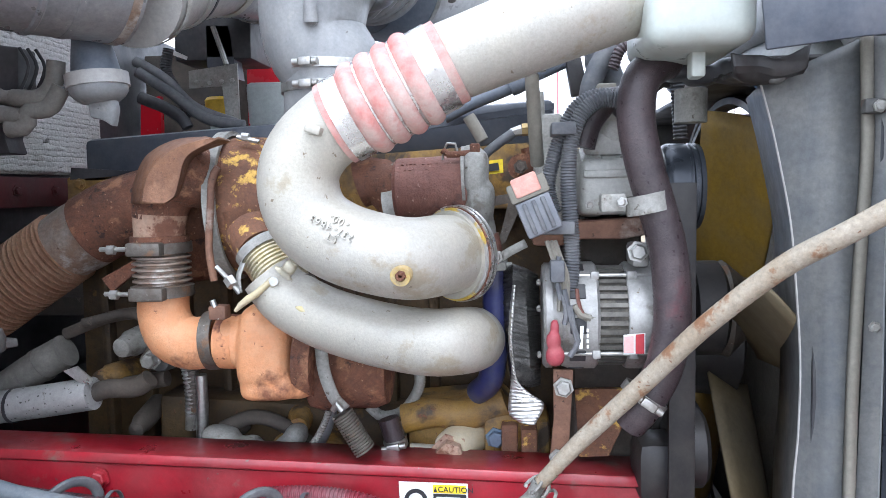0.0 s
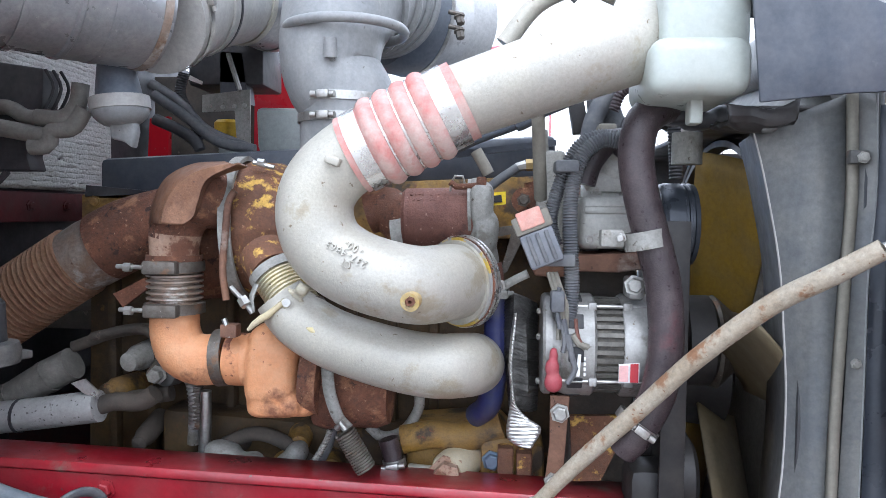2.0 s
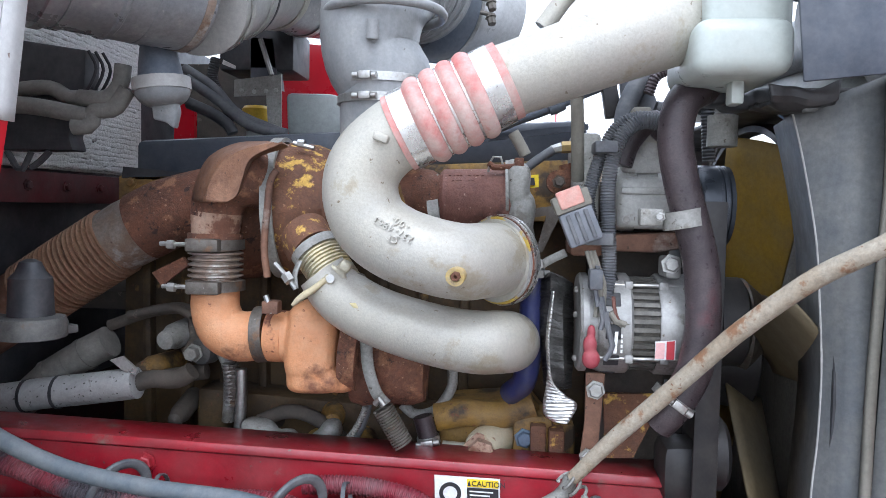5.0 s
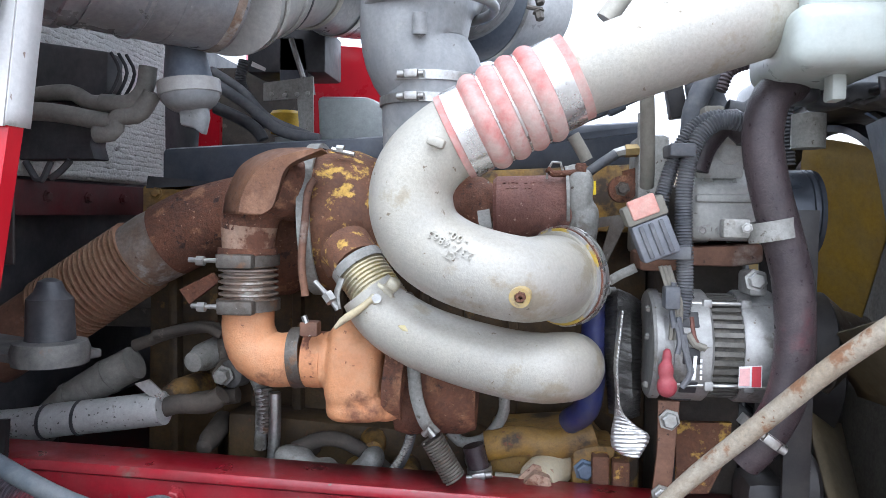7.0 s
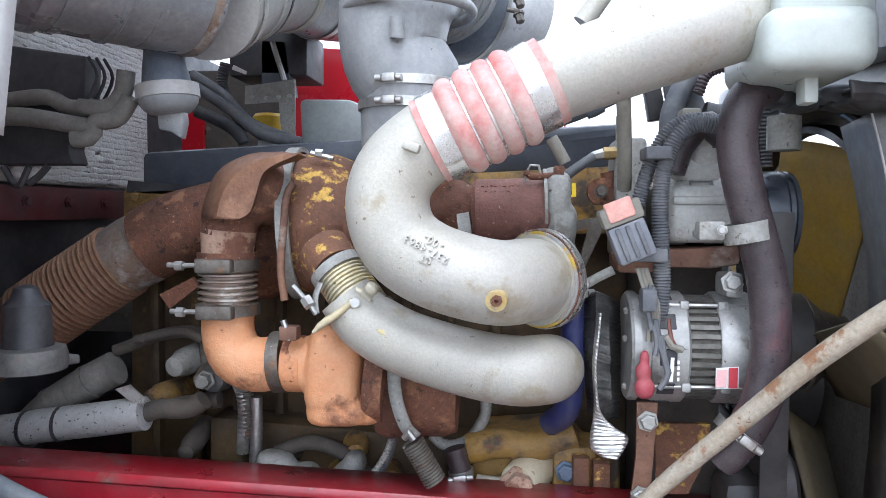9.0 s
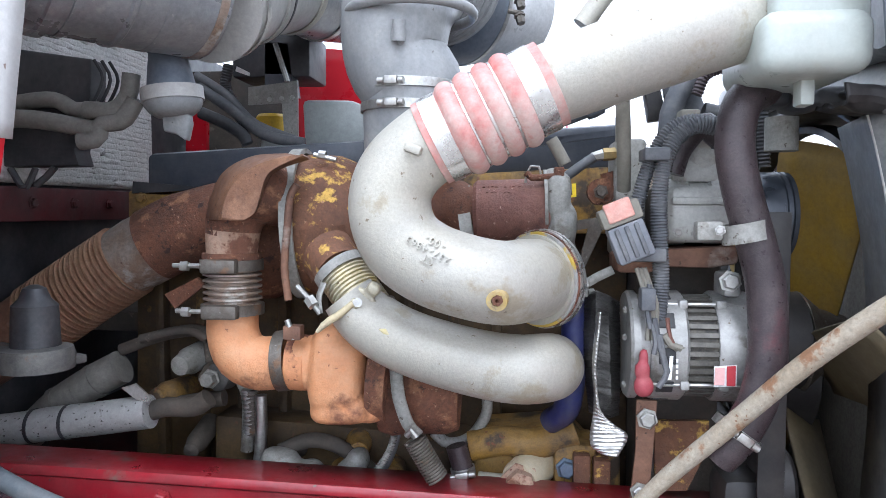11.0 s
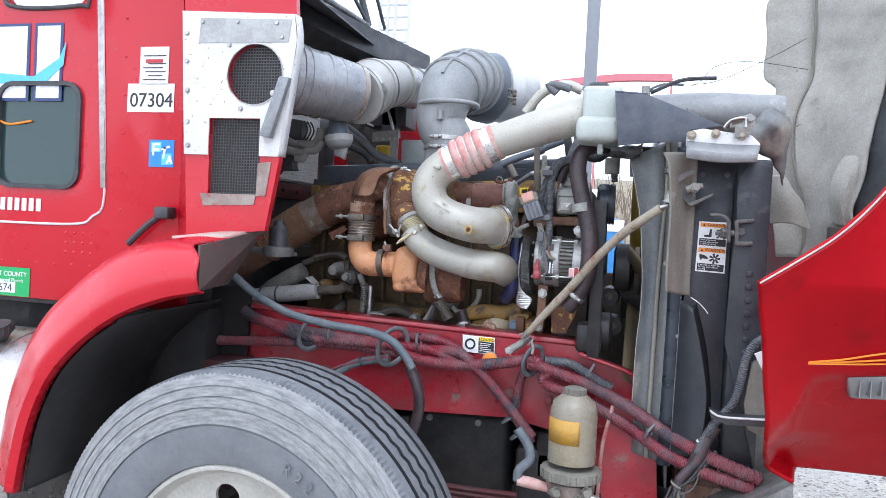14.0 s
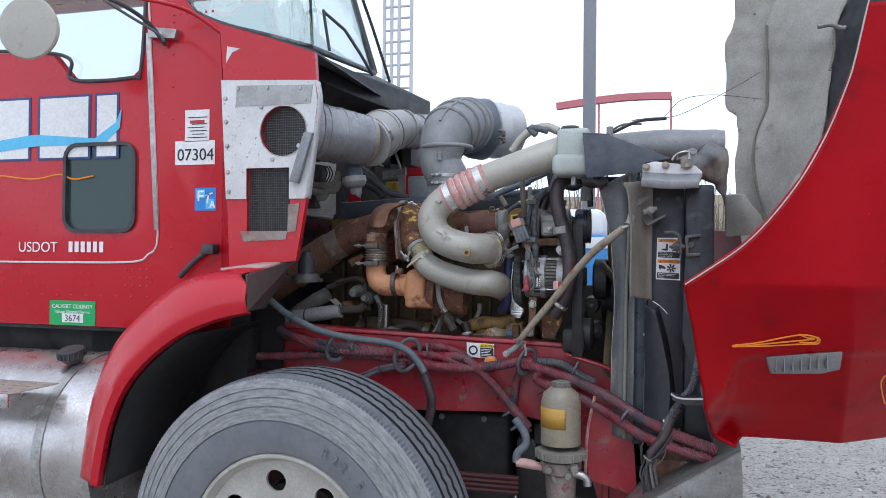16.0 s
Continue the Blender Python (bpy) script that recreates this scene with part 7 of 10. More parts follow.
turned("canister", [(0, 0.02), (0, 0.046), (0.006, 0.051), (0.118, 0.051), (0.122, 0.047), (0.122, 0.02)], q0_, (1, 0, 0.03), REDDISH, ct, "", 40)
cast("cap", [((0.018, 1.200, 1.578), (0.022, 0.046, 0.040), 0.6, 4), ((0.025, 1.190, 1.530), (0.024, 0.036, 0.040), 0.7, 6), ((0.036, 1.190, 1.487), (0.015, 0.022, 0.032), 0.9, -5), ((0.013, 1.200, 1.609), (0.016, 0.022, 0.016), 0.7)], GREYCAST, ct, "dusty grey cast cap", 0.004, 4)
tube("cap_pipe", [(0.038, 1.190, 1.482), (0.041, 1.190, 1.462), (0.044, 1.190, 1.445)], [0.017, 0.018, 0.0175], REDDISH, ct, "reddish pipe end", seg=20)
ring("cap_seam", (0.001, 1.205, 1.570), (1, 0, 0.03), 0.0505, 0.005, 0.0025, GREYCAST, ct, "", 40)
mark_rng = random.Random(5)
for k in range(2):
    for j in range(9 - 3 * k):
        if mark_rng.random() < 0.12:
            continue
        an_ = radians(50 - 13 * k)
        p_ = Vector((-0.096 + j * 0.0068 + 0.006 * k + mark_rng.uniform(-0.001, 0.001), 1.21 - 0.0506 * math.cos(an_), 1.5575 + 0.0506 * math.sin(an_)))
        sx_, sz_ = mark_rng.uniform(0.0008, 0.0024), mark_rng.uniform(0.0022, 0.0036)
        boxpart("cast_mark", (-sx_, -0.0010, -sz_), (sx_, 0.0010, sz_), REDDISH, ct, "", 0, Matrix.Translation(p_) @ Matrix.Rotation(-an_, 4, "X"))
tube("top_fitting", [(-0.031, 1.170, 1.616), (-0.024, 1.170, 1.609), (-0.005, 1.170, 1.609), (0.016, 1.170, 1.611)], 0.0052, RUST, ct, "rusty cross tube", seg=10)
boxpart("top_block", (-0.008, -0.010, -0.013), (0.008, 0.010, 0.013), RUST, ct, "", 0.003, Matrix.Translation((0.020, 1.175, 1.612)))
tube("wire_hook", [(-0.031, 1.170, 1.601), (-0.027, 1.170, 1.623), (-0.012, 1.170, 1.627), (-0.007, 1.170, 1.612)], 0.002, STEEL, ct, seg=6)
bh = thing("blue_hose", (0.039, 1.200, 1.218), "faded dark blue silicone hose with a worm clamp", "hose")
tube("hose", [(0.046, 1.190, 1.438), (0.047, 1.190, 1.390), (0.046, 1.190, 1.337), (0.044, 1.190, 1.284), (0.036, 1.200, 1.240), (0.014, 1.230, 1.213)], [0.0195, 0.0195, 0.020, 0.021, 0.021, 0.02], BLUEHOSE, bh, seg=24)
clamp(bh, (0.046, 1.190, 1.432), (0.05, 0, -1), 0.0205, 0.015, GREYCAST, "dusty worm clamp", (0.3, -1, 0))
ring("hose_cuff", (0.045, 1.190, 1.443), (0.05, 0, -1), 0.0185, 0.016, 0.003, GREYCAST, bh, "", 28)
for s, r_, m_ in (([(-0.131, 1.250, 1.594), (-0.117, 1.250, 1.575), (-0.112, 1.250, 1.555)], 0.010, BEIGE), ([(0.009, 1.200, 1.670), (0.022, 1.200, 1.648), (0.031, 1.200, 1.631)], 0.010, BEIGE), ([(0.010, 1.220, 1.672), (0.027, 1.220, 1.646), (0.034, 1.220, 1.634)], 0.006, RUST)):
    tube("sensor", s, r_, m_, ct, seg=10)
turned("inner_flange", [(0, 0.03), (0, 0.042), (0.02, 0.042), (0.02, 0.03)], (-0.132, 1.240, 1.515), (1, 0, 0.2), GREYCAST, ct, "", 32)
tube("rear_pipe", [(-0.183, 1.260, 1.566), (-0.150, 1.260, 1.571), (-0.112, 1.260, 1.538)], 0.04, RUST, ct, "rusty pipe behind", seg=24)

# ---- alternator and belt drive ----
al = thing("alternator", (0.209, 1.170, 1.275), "dusty alloy alternator with a red terminal boot", "alternator")
A0 = Vector((0.121, 1.170, 1.355))
adir = Vector((1, 0, 0))
px_ = 0.0009
turned("rear_cover", [(0, 0.03), (0, 0.078), (0.004, 0.082), (0.014, 0.082), (0.014, 0.076), (0.03, 0.076), (0.03, 0.03)], A0, adir, ALU, al, "bright end cover", 48)
turned("rear_housing", [(0.028, 0.03), (0.028, 0.079), (0.04, 0.083), (0.078, 0.083), (0.082, 0.079), (0.082, 0.03)], A0, adir, ALU, al, "", 48)
STATOR = M("stator_iron", (0.03, 0.028, 0.025), 0.6, 0.4, mott=((0.14, 0.125, 0.10), 30, 0.8), bump=0.2)
turned("stator", [(0.08, 0.03), (0.08, 0.0735), (0.125, 0.0735), (0.125, 0.03)], A0, adir, STATOR, al, "dark laminated stator", 48)
for k in range(36):
    a = 2 * math.pi * k / 36
    c_ = A0 + Vector((0.1025, -0.0755 * math.cos(a), 0.0745 * math.sin(a)))
    boxpart("stator_fin", (-0.021, -0.0026, -0.0034), (0.021, 0.0026, 0.0034), STATFIN, al, "", 0, Matrix.Translation(c_) @ Matrix.Rotation(-a, 4, "X"))
turned("front_housing", [(0.123, 0.03), (0.123, 0.08), (0.127, 0.083), (0.15, 0.083), (0.175, 0.083), (0.188, 0.07), (0.19, 0.03)], A0, adir, ALU, al, "", 48)
for k in range(4):
    a = radians(35 + 90 * k)
    c_ = A0 + Vector((0, -0.082 * math.sin(a), 0.082 * math.cos(a)))
    tube("tie_bolt", [c_ + Vector((0.02, 0, 0)), c_ + Vector((0.165, 0, 0))], 0.0032, STEEL, al, seg=8)
    boxpart("bolt_ear", (c_.x + 0.070, c_.y - 0.008, c_.z - 0.007), (c_.x + 0.083, c_.y + 0.008, c_.z + 0.007), ALU, al)
    boxpart("bolt_ear", (c_.x + 0.123, c_.y - 0.008, c_.z - 0.007), (c_.x + 0.138, c_.y + 0.008, c_.z + 0.007), ALU, al)
for k in range(10):
    a = radians(20 + 36 * k)
    c_ = A0 + Vector((0.05, -0.0822 * math.sin(a), 0.0822 * math.cos(a)))
    boxpart("vent_slot", (-0.012, -0.0015, -0.012), (0.012, 0.0015, 0.012), BLACK, al, "", 0.002, Matrix.Translation(c_) @ Matrix.Rotation(a - math.pi / 2, 4, "X"))
for q in [(0.106, 1.090, 1.413), (0.106, 1.090, 1.373), (0.106, 1.090, 1.303)]:
    hexbolt("cover_bolt", (q[0] + 0.010, q[1] + 0.03, q[2]), (-1, -0.3, 0), 0.004, 0.004, STEEL, al)
tr = Vector((0.136, 1.080, 1.318))
cast("terminal_boot", [((0.136, 1.075, 1.311), (0.014, 0.012, 0.0155), 0.9), ((0.134, 1.075, 1.333), (0.011, 0.010, 0.014), 0.9), ((0.136, 1.078, 1.351), (0.007, 0.007, 0.014), 1.0)], REDBOOT, al, "faded red rubber terminal boot", 0.003, 3)
tube("brush_lead", [(0.158, 1.080, 1.384), (0.163, 1.080, 1.352), (0.169, 1.080, 1.329), (0.157, 1.080, 1.309)], 0.0045, CONDUIT, al, seg=8)
lump("lead_plug", (0.181, 1.080, 1.366), (0.016, 0.008, 0.007), 3, BEIGE, al, "pale lead plug")
tube("brush_lead", [(0.168, 1.080, 1.408), (0.171, 1.080, 1.384), (0.179, 1.080, 1.367)], 0.003, REDDISH, al, seg=6)
dl_ = [(0.174, 1.088, 1.353), (0.188, 1.088, 1.353), (0.187, 1.088, 1.319), (0.172, 1.088, 1.318)]
plate("label_print", [(0.173, 1.085, 1.353), (0.178, 1.085, 1.353), (0.176, 1.085, 1.319), (0.171, 1.085, 1.319)], (0, -0.001, 0), STICKW, al)
for k in range(4):
    q = [(0.182, 1.085, 1.349), (0.185, 1.085, 1.349), (0.185, 1.085, 1.344), (0.182, 1.085, 1.344)]
    plate("label_print", [(a[0], a[1], a[2] - 0.008 * k) for a in q], (0, -0.001, 0), STICKW, al)
wl_ = [(0.235, 1.089, 1.339), (0.266, 1.089, 1.342), (0.266, 1.089, 1.311), (0.235, 1.089, 1.310)]
plate("warning_label", wl_, (0, -0.0012, 0), STICKW, al, "red and white warning label")
plate("label_print", [(0.252, 1.086, 1.340), (0.264, 1.086, 1.341), (0.264, 1.086, 1.312), (0.252, 1.086, 1.312)], (0, -0.0005, 0), STICKR, al)
plate("label_print", [(0.236, 1.086, 1.337), (0.249, 1.086, 1.338), (0.249, 1.086, 1.313), (0.235, 1.086, 1.313)], (0, -0.0005, 0), M("faded_pink", (0.7, 0.4, 0.38), 0.5), al)
boxpart("top_ear", (0.249, 1.120, 1.444)[:1] + (1.1, (0.250, 1.120, 1.436)[2]), ((0.274, 1.120, 1.444)[0], 1.16, (0.249, 1.120, 1.470)[2]), ALU, al, bevel=0.006)
hexbolt("pivot_bolt", (0.257, 1.100, 1.459), (0, -1, 0), 0.012, 0.01, STEEL, al)
br = thing("alternator_bracket", (0.147, 1.140, 1.137), "rusty flat steel brace below the alternator", "bracket")
plate("brace", [(0.136, 1.135, 1.276), (0.167, 1.135, 1.276), (0.161, 1.135, 1.182), (0.157, 1.135, 1.126), (0.129, 1.135, 1.125), (0.136, 1.135, 1.198)], (0, 0.008, 0), RUSTPIPE, br, bevel=0.002)
hexbolt("brace_bolt", (0.151, 1.130, 1.250), (0, -1, 0), 0.012, 0.012, STEEL, br)
hexbolt("brace_bolt", (0.142, 1.130, 1.139), (0, -1, 0), 0.011, 0.01, STEEL, br)
plate("mount_plate", [(0.174, 1.200, 1.227), (0.259, 1.200, 1.229), (0.256, 1.200, 1.180), (0.227, 1.200, 1.117), (0.180, 1.200, 1.115)], (0, 0.01, 0), RUSTYEL, br)

cpn = thing("ac_compressor", (0.245, 1.200, 1.496), "dusty grey air conditioning compressor", "compressor")
C0 = Vector((0.183, 1.210, 1.561))
turned("body", [(0, 0.02), (0, 0.052), (0.012, 0.056), (0.03, 0.056), (0.034, 0.050), (0.06, 0.05), (0.064, 0.056), (0.1, 0.056), (0.105, 0.03)], C0, (1, 0, 0.02), COMPCAST, cpn, "", 40)
boxpart("port_block", (C0.x + 0.005, 1.17, C0.z + 0.04), (C0.x + 0.075, 1.25, C0.z + 0.075), COMPCAST, cpn, bevel=0.008)
tube("port", [(0.205, 1.200, 1.617), (0.222, 1.200, 1.650), (0.244, 1.200, 1.660)], 0.024, CAST, cpn, seg=16)
turned("cap", [(0, 0.0), (0, 0.03), (0.012, 0.034), (0.03, 0.034), (0.03, 0)], (0.235, 1.200, 1.625), (0.1, -0.1, 1), COMPCAST, cpn, "", 24)
CL, CR = Vector((0.307, 1.200, 1.551)), 0.0673
CW = (0.363, 1.200, 1.552)[0] - CL.x
turned("clutch", [(0, 0.02), (0, CR * 0.9), (0.004, CR * 0.97), (0.010, CR), (CW * 0.62, CR), (CW * 0.64, CR * 0.955), (CW * 0.70, CR * 0.955), (CW * 0.72, CR), (CW * 0.78, CR), (CW * 0.80, CR * 0.95), (CW * 0.86, CR * 0.95), (CW * 0.88, CR), (CW, CR * 0.98), (CW, 0.02)], CL, (1, 0, 0.0), PULLEY, cpn, "blue-black grooved clutch pulley", 56)
boxpart("head", (C0.x - 0.005, 1.145, C0.z - 0.05), (C0.x + 0.095, 1.24, C0.z + 0.035), COMPCAST, cpn, "dusty cast head", 0.012, seg=3)
boxpart("head_rim", (C0.x + 0.0, 1.138, C0.z + 0.006), (C0.x + 0.09, 1.15, C0.z + 0.018), COMPCAST, cpn, "", 0.004)
for k in range(4):
    hexbolt("head_bolt", (C0.x + 0.01 + 0.025 * k, 1.143, C0.z - 0.035), (0, -1, 0), 0.005, 0.004, STEEL, cpn)
rb_ = thing("compressor_mount", (0.238, 1.200, 1.462), "rusty compressor mounting bracket", "bracket")
plate("casting", [(0.105, 1.150, 1.492), (0.152, 1.150, 1.499), (0.282, 1.150, 1.508), (0.284, 1.150, 1.480), (0.243, 1.150, 1.473), (0.177, 1.150, 1.474), (0.153, 1.150, 1.464), (0.107, 1.150, 1.465)], (0, 0.10, 0), RUSTPIPE, rb_, bevel=0.006)
plate("strap", [(0.042, 1.220, 1.541), (0.090, 1.220, 1.548), (0.095, 1.220, 1.534), (0.065, 1.220, 1.467), (0.051, 1.220, 1.458), (0.070, 1.220, 1.530), (0.042, 1.220, 1.525)], (0, 0.01, 0), DULLSTEEL, rb_)

bt = thing("drive_belt", (0.337, 1.170, 1.067), "black ribbed drive belt and pulleys", "belt")
bx0 = (0.322, 1.120, 1.477)[0]
tp0, tp1 = (0.321, 1.120, 1.557), (0.337, 1.120, 1.058)
boxpart("belt_run", (bx0 - 0.019, 1.105, tp1[2]), (bx0 + 0.019, 1.112, tp0[2]), SHADESOOT, bt, bevel=0.001)
boxpart("belt_run", (bx0 - 0.019, 1.235, tp1[2]), (bx0 + 0.019, 1.242, tp0[2]), SHADESOOT, bt, bevel=0.001)
pulley = [(-0.03, 0.02), (-0.03, 0.05), (-0.022, 0.07), (0.022, 0.07), (0.03, 0.06), (0.03, 0.02)]
for q, s in (((0.346, 1.200, 1.134), 0.9), ((0.398, 1.300, 1.344), 1.15), ((0.319, 1.200, 1.358), 0.55)):
    turned("pulley", [(h, r * s) for h, r in pulley], q, (1, 0, 0), SHADESOOT, bt, "", 40)
turned("fan_hub", [(0, 0.02), (0, 0.085), (0.015, 0.09), (0.02, 0.086), (0.05, 0.06), (0.09, 0.05), (0.09, 0.02)], (0.437, 1.380, 1.327), (1, 0, 0), DULLSTEEL, bt, "bright fan hub ring", 48)
gb = thing("front_cover", (0.342, 1.350, 0.997), "dark front engine cover with brackets", "engine cover")
boxpart("case", (bx0 - 0.15, 1.26, 0.55), (bx0 - 0.03, 1.75, 1.60), GRIME, gb, bevel=0.02)
boxpart("far_bracket", (0.16, 1.78, 0.45), (0.44, 1.82, 1.30), GRIME, gb, "dark far bracket", bevel=0.006)
boxpart("tensioner", (bx0 - 0.06, 1.13, (0.310, 1.150, 1.065)[2]), (bx0 + 0.03, 1.22, (0.309, 1.150, 1.103)[2] + 0.06), SHADESOOT, gb, bevel=0.02)
for q in [(0.311, 1.300, 1.182), (0.359, 1.300, 1.240), (0.322, 1.300, 1.106), (0.376, 1.300, 1.142)]:
    hexbolt("cover_bolt", q, (0.2, -1, 0), 0.011, 0.012, DULLSTEEL, gb)
    turned("lug", [(0, 0.03), (0.08, 0.035)], q, (0, 1, 0), SHADESOOT, gb, "", 16)

# big coolant hose
ch = thing("coolant_hose", (0.291, 1.080, 1.410), "dark rubber coolant hose with a grey support clamp", "hose")
tube("hose", [(0.310, 1.120, 1.734), (0.278, 1.080, 1.720), (0.255, 1.060, 1.698), (0.248, 1.060, 1.660), (0.251, 1.060, 1.623), (0.262, 1.060, 1.573), (0.278, 1.060, 1.518), (0.291, 1.060, 1.467), (0.297, 1.060, 1.412), (0.297, 1.060, 1.352), (0.286, 1.060, 1.296), (0.259, 1.060, 1.245), (0.239, 1.070, 1.216)], 0.0262, HOSE, ch, seg=28)
cast("elbow", [((0.315, 1.120, 1.718), (0.022, 0.03, 0.016), 0.7), ((0.355, 1.140, 1.712), (0.026, 0.03, 0.014), 0.6), ((0.400, 1.140, 1.720), (0.03, 0.03, 0.016), 0.6), ((0.451, 1.140, 1.713), (0.026, 0.03, 0.014), 0.6, 20), ((0.467, 1.130, 1.699), (0.012, 0.02, 0.010), 0.7)], BLACK, ch, "black moulded hose end under the tank", 0.005, 3)
hq_ = (0.264, 1.060, 1.530)
ck = ring("support_clamp", hq_, Vector((0.2, 0, -1)), 0.0275, 0.026, 0.004, GREYCAST, ch, "grey support clamp", 36)
boxpart("clamp_tab", (hq_[0] - 0.065, 1.05, hq_[2] - 0.012), (hq_[0] - 0.03, 1.075, hq_[2] + 0.014), GREYCAST, ck, bevel=0.004)
hexbolt("clamp_bolt", (0.228, 1.045, 1.532), (-0.3, -1, 0), 0.0055, 0.014, STEEL, ck)
clamp(ch, (0.259, 1.060, 1.256), (-0.5, 0, -0.7), 0.032, 0.014)

# ---- harness by the alternator ----
hn = thing("wiring_harness", (0.151, 1.120, 1.467), "grey corrugated wiring conduits tied together", "wiring")
for s, r_ in (([(0.247, 1.130, 1.683), (0.204, 1.130, 1.687), (0.173, 1.130, 1.671), (0.152, 1.130, 1.634), (0.137, 1.130, 1.589), (0.131, 1.130, 1.552), (0.140, 1.130, 1.516)], 0.0115), ([(0.242, 1.110, 1.676), (0.207, 1.110, 1.679), (0.179, 1.110, 1.659), (0.164, 1.110, 1.620), (0.159, 1.110, 1.572), (0.161, 1.110, 1.516), (0.164, 1.110, 1.452), (0.160, 1.110, 1.403)], 0.0125), ([(0.253, 1.150, 1.667), (0.225, 1.150, 1.684), (0.194, 1.150, 1.651), (0.182, 1.150, 1.614)], 0.020)):
    corrugated("conduit", s, r_, CONDUIT, hn, pitch=0.0044, depth=0.0018, seg=14) if r_ < 0.015 else tube("conduit", s, r_, HOSE, hn, seg=14)
boxpart("cable_tie", ((0.134, 1.100, 1.637)[0], 1.085, (0.134, 1.100, 1.634)[2] - 0.005), ((0.170, 1.100, 1.641)[0], 1.14, (0.170, 1.100, 1.641)[2] + 0.006), CONDUIT, hn)
boxpart("cable_tie", ((0.110, 1.100, 1.494)[0], 1.085, (0.110, 1.100, 1.491)[2] - 0.005), ((0.167, 1.100, 1.501)[0], 1.12, (0.167, 1.100, 1.501)[2] + 0.004), CONDUIT, hn)
tube("cloth_sleeve", [(0.108, 1.130, 1.721), (0.110, 1.130, 1.685), (0.113, 1.140, 1.629), (0.116, 1.16, 1.590)], 0.0105, BEIGE, hn, "dusty cloth-wrapped stem", seg=14)
for i in range(3):
    tube("wire", [Vector(a) + Vector((0.006 * i, 0.003 * i, 0)) for a in [(0.126, 1.090, 1.477), (0.135, 1.090, 1.450), (0.144, 1.090, 1.422), (0.143, 1.090, 1.374)]], 0.0035, BEIGE, hn, "", seg=6)
tube("wire", [(0.164, 1.080, 1.384), (0.175, 1.080, 1.368), (0.188, 1.080, 1.365)], 0.005, BEIGE, hn, seg=8)
for s in ([(0.150, 1.080, 1.407), (0.155, 1.080, 1.384), (0.160, 1.080, 1.360)], [(0.147, 1.080, 1.400), (0.153, 1.080, 1.376), (0.150, 1.080, 1.356)], [(0.143, 1.080, 1.455), (0.140, 1.080, 1.423), (0.145, 1.080, 1.392)]):
    tube("wire", s, 0.004, CONDUIT, hn, seg=6)
boxpart("splice", ((0.130, 1.090, 1.447)[0], 1.07, (0.130, 1.090, 1.418)[2]), ((0.151, 1.090, 1.447)[0], 1.1, (0.130, 1.090, 1.450)[2]), CONDUIT, hn, bevel=0.004)
cx = Vector((0.109, 1.080, 1.529))
mrot = Matrix.Translation(cx) @ Matrix.Rotation(radians(-22), 4, "Y")
boxpart("plug_body", (-0.026, -0.018, -0.042), (0.026, 0.018, 0.012), M("plug_grey", (0.13, 0.14, 0.16), 0.5, 0, mott=((0.24, 0.24, 0.25), 20, 0.7)), hn, "grey plug housing", 0.004, mrot)
boxpart("plug_cap", (-0.029, -0.02, 0.012), (0.029, 0.02, 0.04), BEIGE, hn, "pale plug cap", 0.004, mrot)
boxpart("plug_lock", (-0.02, -0.023, 0.018), (0.018, -0.01, 0.046), M("plug_pink", (0.62, 0.25, 0.2), 0.55, 0, mott=((0.6, 0.4, 0.33), 25, 0.7)), hn, "faded red plug lock", 0.003, mrot)
for k in (-1, 0, 1):
    boxpart("plug_rib", (-0.003 + 0.014 * k, -0.022, -0.038), (0.003 + 0.014 * k, -0.016, 0.008), CONDUIT, hn, "", 0.001, mrot)

fu = thing("fuel_fittings", (0.126, 1.250, 1.502), "stack of brass and steel fittings on a cast filter base", "fitting")
tube("stem", [(0.121, 1.240, 1.709), (0.124, 1.240, 1.629), (0.131, 1.240, 1.521)], [0.009, 0.011, 0.013], GREYCAST, fu, seg=16)
boxpart("base", ((0.112, 1.250, 1.529)[0], 1.23, (0.112, 1.250, 1.484)[2]), ((0.161, 1.250, 1.530)[0], 1.33, (0.110, 1.250, 1.674)[2]), GREYCAST, fu, bevel=0.008)
tube("brass_fitting", [(0.094, 1.240, 1.649), (0.115, 1.240, 1.650)], 0.0105, M("dull_brass", (0.42, 0.30, 0.12), 0.4, 0.8, mott=((0.25, 0.2, 0.12), 30, 0.7)), fu, "dull brass fitting", seg=6)
tube("steel_nut", [(0.076, 1.240, 1.645), (0.094, 1.240, 1.649)], [0.007, 0.009], STEEL, fu, "", seg=6)
tube("line", [(0.080, 1.240, 1.645), (0.056, 1.240, 1.629), (0.035, 1.240, 1.613), (0.025, 1.240, 1.602)], 0.008, CONDUIT, fu, seg=10)
hexbolt("banjo_bolt", (0.091, 1.240, 1.589), (0, -1, 0), 0.009, 0.010, DULLSTEEL, fu)
turned("banjo", [(0, 0.01), (0, 0.022), (0.02, 0.022), (0.02, 0.01)], (0.092, 1.245, 1.589), (0, 1, 0), RUST, fu, "", 24)
plate("tag", [(0.024, 1.360, 1.604), (0.060, 1.360, 1.607), (0.061, 1.360, 1.583), (0.025, 1.360, 1.579)], (0, -0.004, 0), STICKY, fu, "small yellow pictogram tag")
plate("tag_mark", [(0.032, 1.354, 1.598), (0.052, 1.354, 1.601), (0.054, 1.354, 1.587), (0.033, 1.354, 1.585)], (0, -0.001, 0), STICKB, fu)
tube("grip", [(0.103, 1.260, 1.621), (0.112, 1.260, 1.584)], 0.012, RUST, fu, seg=10)
